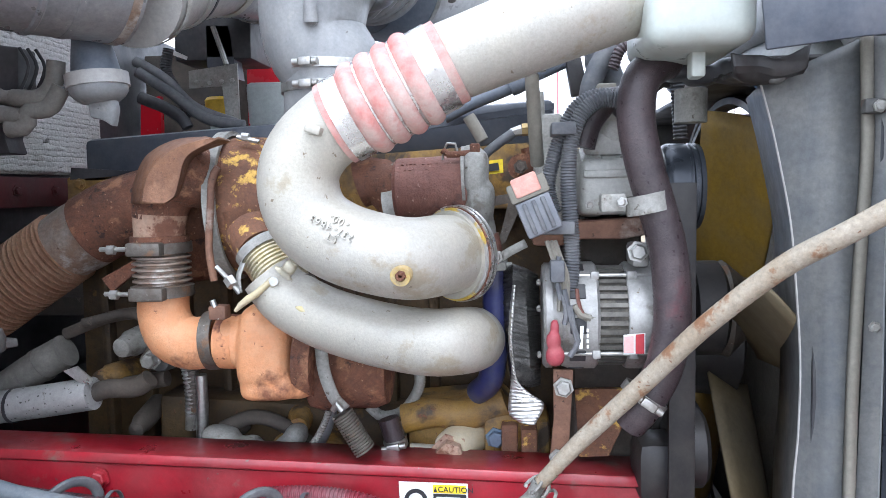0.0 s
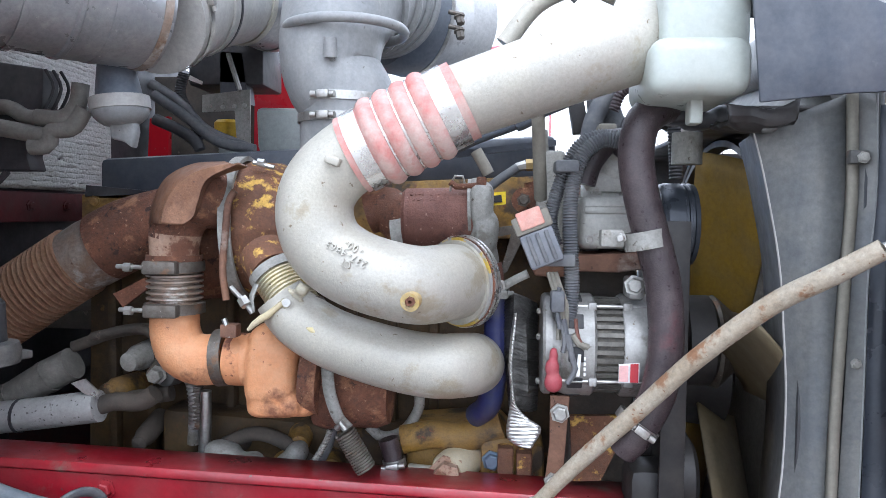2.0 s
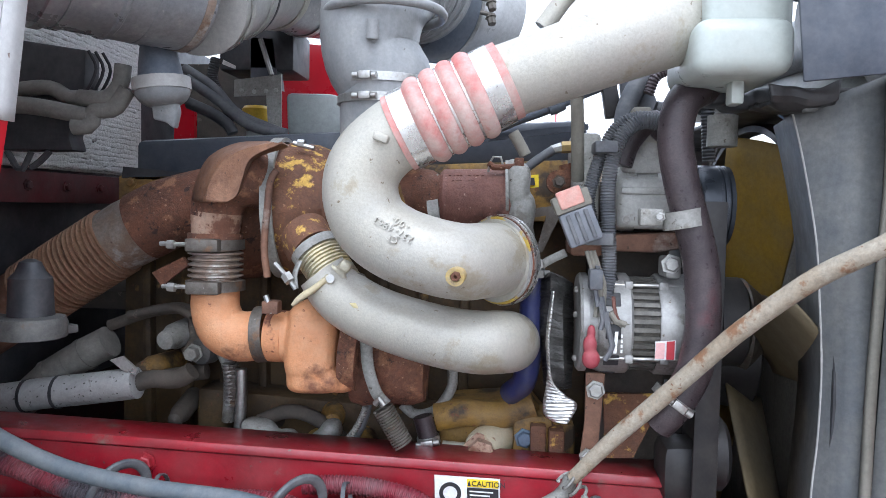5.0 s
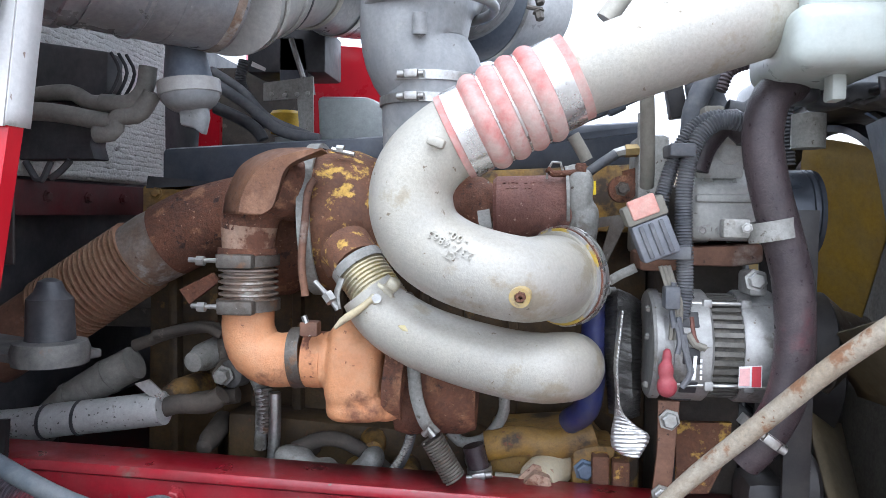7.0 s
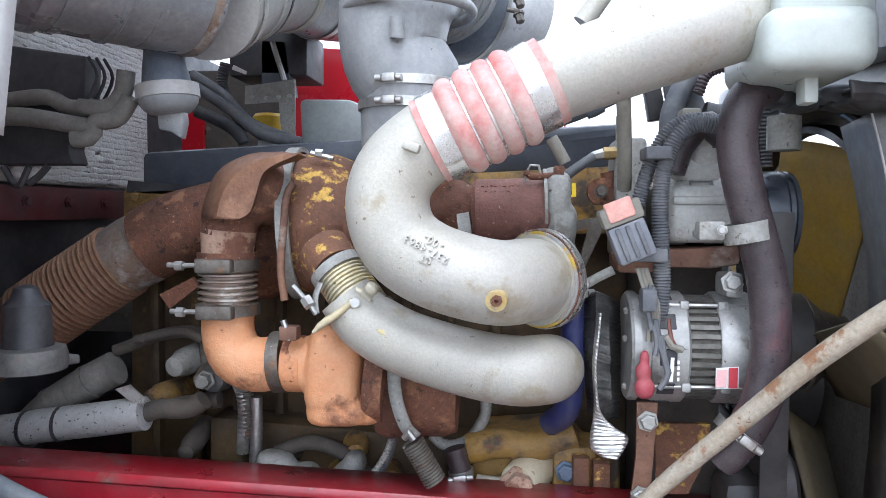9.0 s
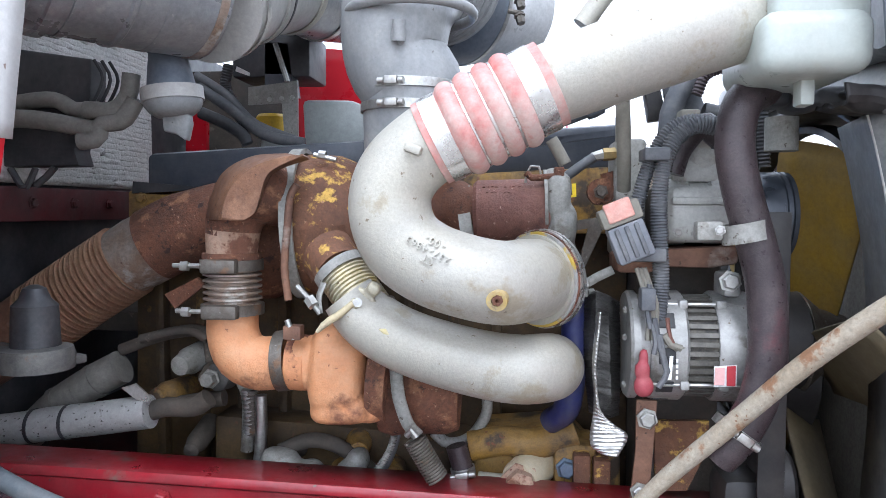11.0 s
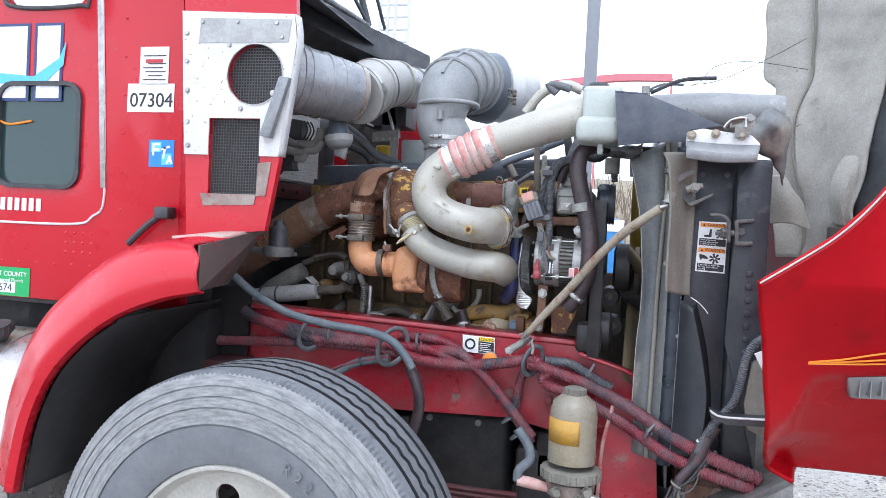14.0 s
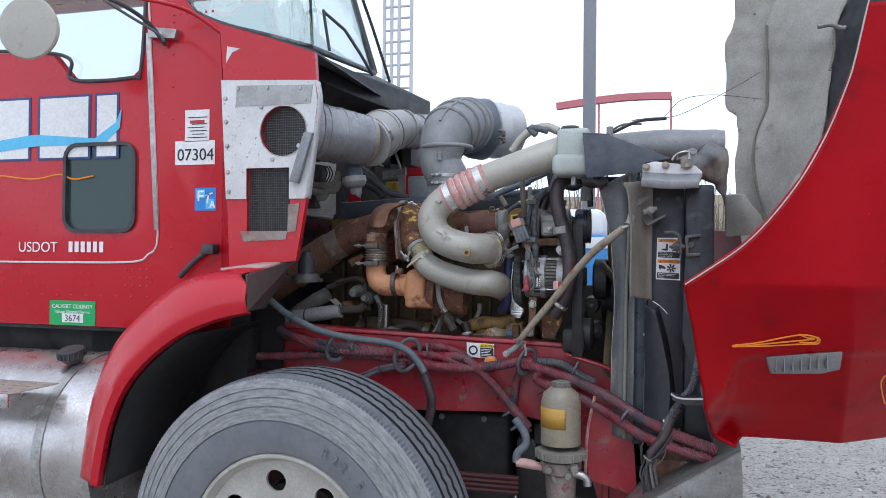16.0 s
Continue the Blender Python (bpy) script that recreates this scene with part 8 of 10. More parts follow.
for s, r_, m_ in (([(0.208, 1.300, 1.683), (0.212, 1.300, 1.725), (0.234, 1.300, 1.771), (0.270, 1.300, 1.803)], 0.018, CONDUIT), ([(0.243, 1.260, 1.746), (0.257, 1.260, 1.777), (0.290, 1.260, 1.791), (0.328, 1.260, 1.802)], 0.010, HOSE), ([(-0.045, 1.360, 1.687), (0.009, 1.360, 1.711), (0.067, 1.360, 1.732), (0.125, 1.360, 1.758), (0.189, 1.360, 1.785)], 0.0135, COLLAR), ([(0.256, 1.350, 1.712), (0.236, 1.350, 1.770), (0.240, 1.350, 1.837)], 0.03, CONDUIT), ([(0.350, 1.280, 1.721), (0.353, 1.280, 1.675), (0.356, 1.280, 1.630)], 0.012, BLACK), ([(0.262, 1.300, 1.720), (0.294, 1.300, 1.715), (0.329, 1.300, 1.737), (0.365, 1.300, 1.728)], 0.02, BLACK)):
    (corrugated if r_ in (0.010, 0.012) else tube)("line", s, r_, m_, fu, seg=12)
boxpart("relay_stub", ((0.217, 1.280, 1.699)[0], 1.25, (0.217, 1.280, 1.699)[2]), ((0.248, 1.280, 1.722)[0], 1.33, (0.248, 1.280, 1.722)[2]), BEIGE, fu, bevel=0.004)
turned("hose_end", [(0, 0.012), (0, 0.018), (0.012, 0.0195), (0.03, 0.0185), (0.03, 0.012)], (0.074, 1.355, 1.735), (1, 0, 0.45), COLLAR, fu, "flared hose end", 20)
plate("dark_lug", [(0.171, 1.340, 1.786), (0.196, 1.340, 1.794), (0.213, 1.340, 1.717), (0.183, 1.340, 1.713)], (0, 0.03, 0), SHADESOOT, fu, "dark lifting lug", bevel=0.003)
turned("stem_knob", [(0, 0.0), (0, 0.012), (0.008, 0.0135), (0.02, 0.012), (0.024, 0.0)], (0.117, 1.130, 1.726), (0.1, 0, 1), GREYCAST, fu, "dusty knob", 16)

# foil-wrapped strap and black shield beside the blue hose
fo = thing("foil_shield", (0.086, 1.120, 1.197), "crinkled silver heat foil strap", "heat shield")
fo_l, fo_r = curve_pts([(0.076, 1.120, 1.409), (0.071, 1.120, 1.367), (0.069, 1.120, 1.326), (0.072, 1.120, 1.284), (0.071, 1.120, 1.255), (0.067, 1.120, 1.229), (0.069, 1.120, 1.209), (0.083, 1.120, 1.198)], 0.002), curve_pts([(0.080, 1.112, 1.410), (0.077, 1.112, 1.369), (0.074, 1.112, 1.328), (0.077, 1.112, 1.286), (0.083, 1.112, 1.262), (0.101, 1.112, 1.244), (0.121, 1.112, 1.228), (0.107, 1.112, 1.197)], 0.002)
bm = bmesh.new()
rows = []
for k in range(180):
    a = Vector(fo_l[int(k / 179 * (len(fo_l) - 1))])
    b = Vector(fo_r[int(k / 179 * (len(fo_r) - 1))])
    rows.append([bm.verts.new(a.lerp(b, f) + Vector((0, -0.004 * math.sin(math.pi * f) + 0.0011 * math.sin(k * 1.25 + 1.6 * math.sin(3 * f)), 0))) for f in np.linspace(0, 1, 9)])
for r1, r2 in zip(rows, rows[1:]):
    for i in range(8):
        bm.faces.new((r1[i], r1[i + 1], r2[i + 1], r2[i]))
solid(part("foil", bm, FOIL, fo), 0.0012)
bs = thing("crumpled_cover", (0.097, 1.180, 1.270), "crumpled dark foil cover beside the silver strap", "cover")
loft("cover", [[(0.062, 1.180, 1.427), (0.061, 1.180, 1.374), (0.065, 1.180, 1.313), (0.072, 1.180, 1.242)], [(0.077, 1.150, 1.437), (0.076, 1.150, 1.379), (0.074, 1.150, 1.319), (0.081, 1.150, 1.247)], [(0.096, 1.165, 1.429), (0.096, 1.150, 1.371), (0.099, 1.155, 1.310), (0.103, 1.165, 1.239)], [(0.115, 1.190, 1.417), (0.117, 1.190, 1.356), (0.118, 1.190, 1.294), (0.117, 1.190, 1.237)]], DARKFOIL, bs, thick=0.003, n=60)
for v in bs.children[0].data.vertices:
    v.co += Vector((0, 0.010 * noise.noise(v.co * 55) + 0.004 * math.sin(v.co.z * 900 + 4 * noise.noise(v.co * 40)), 0))
strap_band("stay", [(0.059, 1.120, 1.451), (0.075, 1.120, 1.461), (0.097, 1.120, 1.472)], 0.013, 0.004, (0.3, 0, 1), GREYCAST, fo, "dusty cast stay")
hexbolt("stay_bolt", (0.050, 1.115, 1.452), (0, -1, 0), 0.009, 0.006, STEEL, fo)

# ---- fan, shroud, radiator ----
FX = 0.448
FC = Vector((FX, 1.45, 1.27))
fan = thing("cooling_fan", FC, "dusty yellow cooling fan", "fan")
turned("hub", [(-0.05, 0.02), (-0.05, 0.11), (0.03, 0.12), (0.04, 0.10), (0.04, 0.02)], FC, (1, 0, 0), SHADESOOT, fan, "", 40)
for k in range(6):
    a = 2 * math.pi * k / 6 + radians(20)
    m_ = Matrix.Translation(FC + Vector((0.018, 0, 0))) @ Matrix.Rotation(a, 4, "X")
    bm = bmesh.new()
    rows = []
    for j in range(9):
        rr_ = 0.10 + 0.32 * j / 8
        half = 0.062 + 0.030 * j / 8
        tw = radians(46 - 14 * j / 8)
        rows.append([bm.verts.new(m_ @ Vector((-s * half * math.sin(tw) + 0.012 * (1 - s * s), s * half * math.cos(tw), math.sqrt(max(0.001, rr_ ** 2 - (s * half * 0.8) ** 2))))) for s in np.linspace(-1, 1, 7)])
    for r1, r2 in zip(rows, rows[1:]):
        for i in range(6):
            bm.faces.new((r1[i], r1[i + 1], r2[i + 1], r2[i]))
    # Near and lower blades get the shade-darkened yellow.
    solid(part("blade", bm, FANSHADE if k in (1, 2) else FANYEL, fan), 0.005)

shr = thing("fan_shroud", (0.453, 0.980, 1.130), "dusty grey fan shroud", "fan shroud")
rx = (0.433, 0.950, 1.424)[0]
bm = bmesh.new()
rows = []
for f, xx in ((0.0, FX + 0.035), (0.25, FX + 0.05), (0.6, FX + 0.075), (1.0, FX + 0.10)):
    row = []
    for k in range(72):
        a = 2 * math.pi * k / 72
        cy, cz = math.cos(a), math.sin(a)
        sq = 1 / max(abs(cy), abs(cz))
        ry_ = 0.475 + f * (0.66 * sq ** 1.0 - 0.475) if f else 0.475
        ry_ = min(ry_, 0.475 + f * 0.06)
        row.append(bm.verts.new((xx, max(1.035 - 0.03 * f, FC.y + ry_ * cy), FC.z + ry_ * cz * (1 + 0.12 * f))))
    rows.append(row)
for r1, r2 in zip(rows, rows[1:]):
    for k in range(72):
        bm.faces.new((r1[k], r1[(k + 1) % 72], r2[(k + 1) % 72], r2[k]))
solid(part("cone", bm, SHROUD, shr), 0.006)
bm = bmesh.new()
sr1, sr2 = [], []
for k in range(72):
    a = 2 * math.pi * k / 72
    cy, cz = math.cos(a), math.sin(a)
    sq = 1 / max(abs(cy), abs(cz))
    sr1.append(bm.verts.new((FX + 0.10, max(1.005, FC.y + 0.535 * cy), FC.z + 0.535 * cz * 1.12)))
    sr2.append(bm.verts.new((FX + 0.11, max(0.996, FC.y + max(0.54, 0.52 * sq) * cy), FC.z + max(0.62, 0.56 * sq) * cz)))
for k in range(72):
    bm.faces.new((sr1[k], sr1[(k + 1) % 72], sr2[(k + 1) % 72], sr2[k]))
solid(part("back_plate", bm, SHROUD, shr), 0.006)
bm = sweep(bmesh.new(), [Vector((FX + 0.035, max(1.045, FC.y + 0.475 * math.cos(a)), FC.z + 0.475 * math.sin(a))) for a in np.linspace(0, 2 * math.pi, 73)], 0.008, 8)
part("rim", bm, SHROUD, shr)
# Narrow black ring stands for the shadow between fan and wing.
turned("fan_ring", [(0.02, 0.430), (0.05, 0.430), (0.05, 0.445), (0.02, 0.442)], FC, (1, 0, 0), BLACK, shr, "black ring drawn as the shadow round the fan", 72, True)
wa = [(0.404, 1.030, 1.683), (0.417, 1.030, 1.635), (0.431, 1.030, 1.573), (0.445, 1.030, 1.499), (0.453, 1.030, 1.416), (0.460, 1.030, 1.315), (0.459, 1.030, 1.213), (0.453, 1.030, 1.110)]
we = [(0.507, 0.985, 1.729), (0.510, 0.985, 1.660), (0.512, 0.985, 1.596), (0.508, 0.985, 1.493), (0.505, 0.985, 1.412), (0.502, 0.985, 1.315), (0.501, 0.985, 1.217), (0.499, 0.985, 1.127)]
wa, we = (w + [(w[-1][0] - 0.004, w[-1][1], 0.80)] for w in (wa, we))
wm = [((a[0] + b[0]) / 2 - 0.003, (a[1] + b[1]) / 2 - 0.008, (a[2] + b[2]) / 2) for a, b in zip(wa, we)]
loft("side_wing", [[(x + 0.03, y + 0.16, z) for x, y, z in wa], wa, [(x + 0.004, y - 0.004, z) for x, y, z in wa], wm, we], SHROUD, shr, "dusty streaked sheet wing", 0.003, n=60)
tube("wing_edge", wa, 0.0022, RUBLIGHT, shr, "pale worn sheet edge", seg=6)
wr = [(0.509, 0.975, 1.730), (0.513, 0.975, 1.596), (0.509, 0.975, 1.493), (0.503, 0.975, 1.317), (0.501, 0.975, 1.131)]
strap_band("side_wing_edge", wr + [(wr[-1][0] - 0.004, 0.975, 0.80)], 0.011, 0.012, (1, 0, 0), BEIGE, shr, "dusty beige edge strip")
wc = [(0.514, 0.972, 1.728), (0.519, 0.972, 1.596), (0.515, 0.972, 1.493), (0.512, 0.972, 1.318), (0.508, 0.972, 1.132)]
wd = [(0.534, 0.962, 1.726), (0.539, 0.962, 1.595), (0.532, 0.962, 1.494), (0.532, 0.962, 1.320), (0.531, 0.962, 1.135)]
wc, wd = (w + [(w[-1][0] - 0.004, w[-1][1], 0.80)] for w in (wc, wd))
loft("flange", [wc, wd, [(x + 0.002, y + 0.04, z) for x, y, z in wd]], SHROUD, shr, "", 0.003, 40)
tube("flange_edge", wd, 0.0016, RUBGREY, shr, "pale sheet edge", seg=6)
boxpart("catch", (-0.012, -0.008, -0.009), (0.012, 0.008, 0.009), IRON, shr, "", 0.003, Matrix.Translation((0.514, 0.965, 1.644)))
hexbolt("catch_screw", (0.517, 0.956, 1.643), (0, -1, 0), 0.006, 0.005, GREYCAST, shr)
hexbolt("catch_screw", (0.521, 0.963, 1.374), (0, -1, 0), 0.0055, 0.005, GREYCAST, shr)

boxpart("far_wing", (0.44, 2.08, 0.55), (0.75, 2.1, 1.74), SHROUD, shr, bevel=0.004)
# Black sheet put in for the shadow above the fan.
boxpart("shroud_top", (0.40, 1.06, 1.715), (0.56, 2.08, 1.725), SHADESOOT, shr, "black sheet added as shade over the fan", 0.004)
rad = thing("radiator", (0.607, 0.930, 0.856), "black radiator side frame with warning labels", "radiator")
ztop = (0.630, 0.900, 1.676)[2]
zlow = 0.79
x_a, x_b, x_c, x_d, x_e = (q[0] for q in [(0.528, 0.925, 1.420), (0.547, 0.925, 1.419), (0.573, 0.925, 1.418), (0.691, 0.925, 1.411), (0.785, 0.925, 1.406)])
boxpart("inner_channel", (x_a - 0.004, 0.966, zlow), (x_b + 0.004, 0.99, ztop), RADI, rad, "dark channel", 0.004)
wp_l = [(0.535, 0.955, 1.710), (0.536, 0.955, 1.595), (0.531, 0.955, 1.494), (0.531, 0.955, 1.322), (0.531, 0.955, 1.138)]
wp_r = [(0.572, 0.950, 1.710), (0.575, 0.950, 1.595), (0.573, 0.950, 1.495), (0.569, 0.950, 1.322), (0.566, 0.950, 1.139)]
wp_l, wp_r = (w + [(w[-1][0] - 0.004, w[-1][1], zlow)] for w in (wp_l, wp_r))
loft("inner_post", [wp_l, [((a[0] + b[0]) / 2, 0.949, (a[2] + b[2]) / 2) for a, b in zip(wp_l, wp_r)], wp_r, [(x + 0.003, y + 0.03, z) for x, y, z in wp_r]], PULLEY, rad, "blue-black post", 0.004, 40)
tube("post_edge", wp_r, 0.0022, RUBGREY, rad, "pale worn edge", seg=6)
boxpart("side_plate", (x_c + 0.002, 0.935, zlow), (x_d, 0.96, ztop), RADI, rad, "black steel side plate", 0.003)
boxpart("outer_post", (x_d + 0.002, 0.90, zlow + 0.01), (x_e, 1.0, ztop), RADI, rad, "", 0.012)
plate("outer_bead", [(0.697, 0.897, 1.497), (0.693, 0.897, 1.593), (0.698, 0.897, 1.626), (0.716, 0.897, 1.656), (0.746, 0.897, 1.669), (x_e - 0.004, 0.897, 1.655), (x_e - 0.004, 0.897, 0.82), (0.684, 0.897, 1.166), (0.689, 0.897, 1.371)], (0, -0.009, 0), RADI, rad, "pressed raised panel", bevel=0.004)
boxpart("core", (x_b + 0.02, 0.99, 0.80), (x_d - 0.02, 2.1, ztop - 0.02), RADCORE, rad, "dusty brown radiator core", 0.004)
boxpart("far_post", (x_b, 2.1, 0.5), (x_e, 2.2, ztop), RADI, rad, "", 0.01)
tube("top_tank", [(0.438, 1.080, 1.829), (0.618, 1.080, 1.837), (0.830, 1.080, 1.832)], [0.052, 0.055, 0.05], RUBGREY, rad, "grey top tank", seg=32)
boxpart("top_tank_box", ((0.488, 1.100, 1.833)[0], 1.06, (0.490, 1.100, 1.794)[2]), ((0.834, 1.100, 1.836)[0], 2.1, (0.697, 1.100, 1.889)[2]), RUBGREY, rad, "", 0.03, seg=3)
se = thing("rubber_seal", (0.536, 0.890, 1.288), "dusty beige rubber edge seal hanging on the post", "seal")
sl_ = [(0.494, 0.820, 1.679), (0.508, 0.823, 1.650), (0.516, 0.826, 1.587), (0.520, 0.828, 1.506), (0.519, 0.830, 1.417), (0.519, 0.830, 1.341), (0.521, 0.832, 1.304)]
sr_ = [(0.566, 0.903, 1.690), (0.569, 0.903, 1.655), (0.568, 0.903, 1.570), (0.568, 0.903, 1.480), (0.567, 0.903, 1.390), (0.567, 0.903, 1.325), (0.568, 0.903, 1.290)]
sq_ = [((a[0] + b[0]) / 2 - 0.006, (a[1] + b[1]) / 2 - 0.004, (a[2] + b[2]) / 2) for a, b in zip(sl_, sr_)]
smooth_loft("strip", [sl_, sq_, sr_, [(x + 0.02, y + 0.004, z) for x, y, z in sr_]], BEIGE, se, "", 0.004, 50, 16)
tube("strip_bead", sl_, 0.0038, BEIGE, se, "rounded front bead", seg=8)
gs = thing("air_baffle", (0.598, 0.910, 0.851), "flexible black air baffle beside the radiator", "baffle")
loft("flap", [[(0.565, 0.910, 1.278), (0.565, 0.910, 1.137), (0.565, 0.910, 0.995), (0.561, 0.910, 0.827)], [(0.596, 0.895, 1.256), (0.624, 0.895, 1.139), (0.646, 0.895, 0.999), (0.634, 0.895, 0.834)], [(0.607, 0.930, 1.269), (0.644, 0.930, 1.131), (0.664, 0.930, 0.953), (0.651, 0.930, 0.820)]], RADI, gs, thick=0.004, n=24)
tube("torn_edge", [(0.590, 0.890, 1.286), (0.610, 0.890, 1.274), (0.627, 0.890, 1.258), (0.637, 0.890, 1.245)], 0.0014, STICKW, gs, seg=6)
rv = [(0.571, 0.948, 1.461), (0.568, 0.948, 1.294), (0.565, 0.948, 1.168)]
for q in rv:
    hexbolt("post_rivet", q, (0, -1, 0), 0.005, 0.004, GREYCAST, rad)
for q in [(0.635, 0.933, 1.318), (0.607, 0.933, 1.632), (0.672, 0.933, 1.633), (0.679, 0.933, 1.603), (0.605, 0.933, 1.526), (0.760, 0.933, 1.630), (0.600, 0.933, 1.426), (0.679, 0.933, 1.364)]:
    turned("hole", [(0.0, 0.001), (0.0, 0.0075), (0.003, 0.0075), (0.003, 0.001)], q, (0, 1, 0), BLACK, rad, "", 16)
eb = (0.732, 0.895, 1.137)
for k in range(7):
    z_ = eb[2] + 0.036 * k
    boxpart("cast_mark", (eb[0] - 0.002, 0.884, z_), (eb[0] + 0.014, 0.890, z_ + 0.016), RADI, rad, "", 0.002)

# latch bits on the post
lt_ = thing("hood_latch", (0.576, 0.870, 1.555), "dusty steel hood latch bracket on the radiator frame", "latch")
plate("blade", [(0.518, 0.860, 1.611), (0.540, 0.860, 1.624), (0.582, 0.860, 1.644), (0.579, 0.860, 1.631), (0.547, 0.860, 1.610), (0.530, 0.860, 1.596)], (0, 0.004, 0), IRON, lt_)
plate("blade", [(0.564, 0.860, 1.544), (0.630, 0.860, 1.577), (0.627, 0.860, 1.568), (0.575, 0.860, 1.539)], (0, 0.05, 0), IRON, lt_)
plate("bracket", [(0.535, 0.880, 1.590), (0.557, 0.880, 1.598), (0.580, 0.880, 1.569), (0.596, 0.880, 1.544), (0.574, 0.880, 1.540), (0.551, 0.880, 1.562)], (0, 0.04, 0), IRON, lt_)
tube("pin", [(0.559, 0.860, 1.582), (0.580, 0.860, 1.591), (0.602, 0.860, 1.595)], [0.009, 0.011, 0.007], BEIGE, lt_, seg=12)
hexbolt("nut", (0.580, 0.860, 1.589), (0.4, -1, 0), 0.011, 0.012, GREYCAST, lt_)
hexbolt("nut", (0.525, 0.860, 1.580), (-0.4, -1, 0), 0.009, 0.012, GREYCAST, lt_)
sp = thing("support_hook", (0.697, 0.870, 1.477), "bent steel hook bracket on the radiator post", "hook")
strap_band("strap", [(0.625, 0.870, 1.516), (0.645, 0.870, 1.518), (0.663, 0.870, 1.514), (0.674, 0.870, 1.501), (0.677, 0.870, 1.480), (0.678, 0.870, 1.444)], 0.034, 0.009, (0.15, 1, 0.1), IRON, sp, "bent flat steel strap")
tube("stud", [(0.641, 0.860, 1.468), (0.659, 0.860, 1.470), (0.687, 0.870, 1.469)], [0.004, 0.0075, 0.0085], IRON, sp, seg=12)
hexbolt("nut", (0.667, 0.860, 1.469), (-1, -0.3, 0), 0.014, 0.012, IRON, sp)
plate("bracket", [(0.690, 0.872, 1.504), (0.698, 0.872, 1.508), (0.741, 0.872, 1.512), (0.741, 0.872, 1.502), (0.702, 0.872, 1.497), (0.703, 0.872, 1.448), (0.739, 0.872, 1.450), (0.740, 0.872, 1.439), (0.700, 0.872, 1.435), (0.693, 0.872, 1.442)], (0, 0.028, 0), IRON, sp, "open channel bracket", bevel=0.003)
hexbolt("bolt", (0.710, 0.893, 1.475), (0, -1, 0), 0.012, 0.012, IRON, sp)

wb = thing("hood_mount_bracket", (0.647, 0.880, 1.661), "chipped white steel bracket with three bolts", "bracket")
plate("plate", [(0.554, 0.875, 1.744), (0.592, 0.875, 1.754), (0.722, 0.875, 1.737), (0.744, 0.875, 1.715), (0.744, 0.875, 1.695), (0.554, 0.875, 1.707)], (0, 0.04, 0), WHITE, wb, bevel=0.004)
# Curl of the white plate, its shade put in as grey.
loft("lower_curl", [[(0.554, 0.872, 1.715), (0.648, 0.872, 1.708), (0.743, 0.872, 1.706)], [(0.551, 0.825, 1.689), (0.639, 0.825, 1.679), (0.732, 0.825, 1.677)], [(0.551, 0.820, 1.665), (0.643, 0.820, 1.656), (0.730, 0.820, 1.659)]], RUBGREY, wb, thick=0.008, n=16)
for q in [(0.566, 0.872, 1.734), (0.628, 0.872, 1.739), (0.695, 0.872, 1.736)]:
    turned("washer", [(0, 0.0), (0, 0.0125), (-0.003, 0.0125), (-0.003, 0.0)], q, (0, 1, 0), M("rust_ringed_zinc", (0.40, 0.36, 0.29), 0.5, 0.4, mott=((0.27, 0.20, 0.13), 30, 0.8), bump=0.2) if "rust_ringed_zinc" not in bpy.data.materials else bpy.data.materials["rust_ringed_zinc"], wb, "", 24)
    hexbolt("bolt", (q[0], q[1] - 0.003, q[2]), (0, -1, 0), 0.0078, 0.006, bpy.data.materials["rust_ringed_zinc"], wb)
plate("latch_ear", [(0.676, 0.862, 1.728), (0.675, 0.862, 1.757), (0.663, 0.862, 1.755), (0.661, 0.862, 1.778), (0.692, 0.862, 1.786), (0.713, 0.862, 1.794), (0.727, 0.862, 1.784), (0.724, 0.862, 1.767), (0.712, 0.862, 1.732)], (0, 0.006, 0), GREYCAST, wb, "dusty latch ear", bevel=0.001)
plate("ear_slot", [(0.667, 0.861, 1.762), (0.666, 0.861, 1.773), (0.696, 0.861, 1.782), (0.695, 0.861, 1.771)], (0, -0.001, 0), GRIME, wb)
hexbolt("ear_bolt", (0.713, 0.861, 1.776), (0, -1, 0), 0.006, 0.006, GREYCAST, wb)
tube("latch_wire", [(0.648, 0.860, 1.754), (0.664, 0.860, 1.774), (0.700, 0.860, 1.781), (0.702, 0.860, 1.756)], 0.004, STEEL, wb, seg=8)

dk = thing("dark_bracket", (0.459, 1.000, 1.712), "dusty black sheet metal bracket beside the coolant tank", "bracket")
bs_ = [(0.353, 0.900, 1.858), (0.444, 0.900, 1.851), (0.649, 0.900, 1.766), (0.564, 0.900, 1.753), (0.549, 0.900, 1.719), (0.474, 0.900, 1.716), (0.368, 0.900, 1.705)]
plate("sheet", bs_, (0, 0.006, 0), NAVY, dk, bevel=0.002)
plate("top_lip", [bs_[0], bs_[1], (bs_[1][0], 1.08, bs_[1][2]), (bs_[0][0], 1.08, bs_[0][2])], (0, 0, 0.004), NAVY, dk)
under_ = smooth_loft("rubber_strip", [[(0.345, 0.96, 1.712), (0.40, 0.96, 1.708), (0.437, 0.96, 1.716)], [(0.35, 0.965, 1.690), (0.40, 0.965, 1.682), (0.432, 0.965, 1.690)], [(0.35, 1.06, 1.695), (0.40, 1.06, 1.688), (0.43, 1.05, 1.695)]], SHADESOOT, dk, "crumpled black rubber under the sheet", 0.006, 30, 16)
for v in under_.data.vertices:
    v.co += Vector((0.004 * noise.noise(v.co * 40), 0.008 * noise.noise(v.co * 35), 0.007 * noise.noise(v.co * 38)))
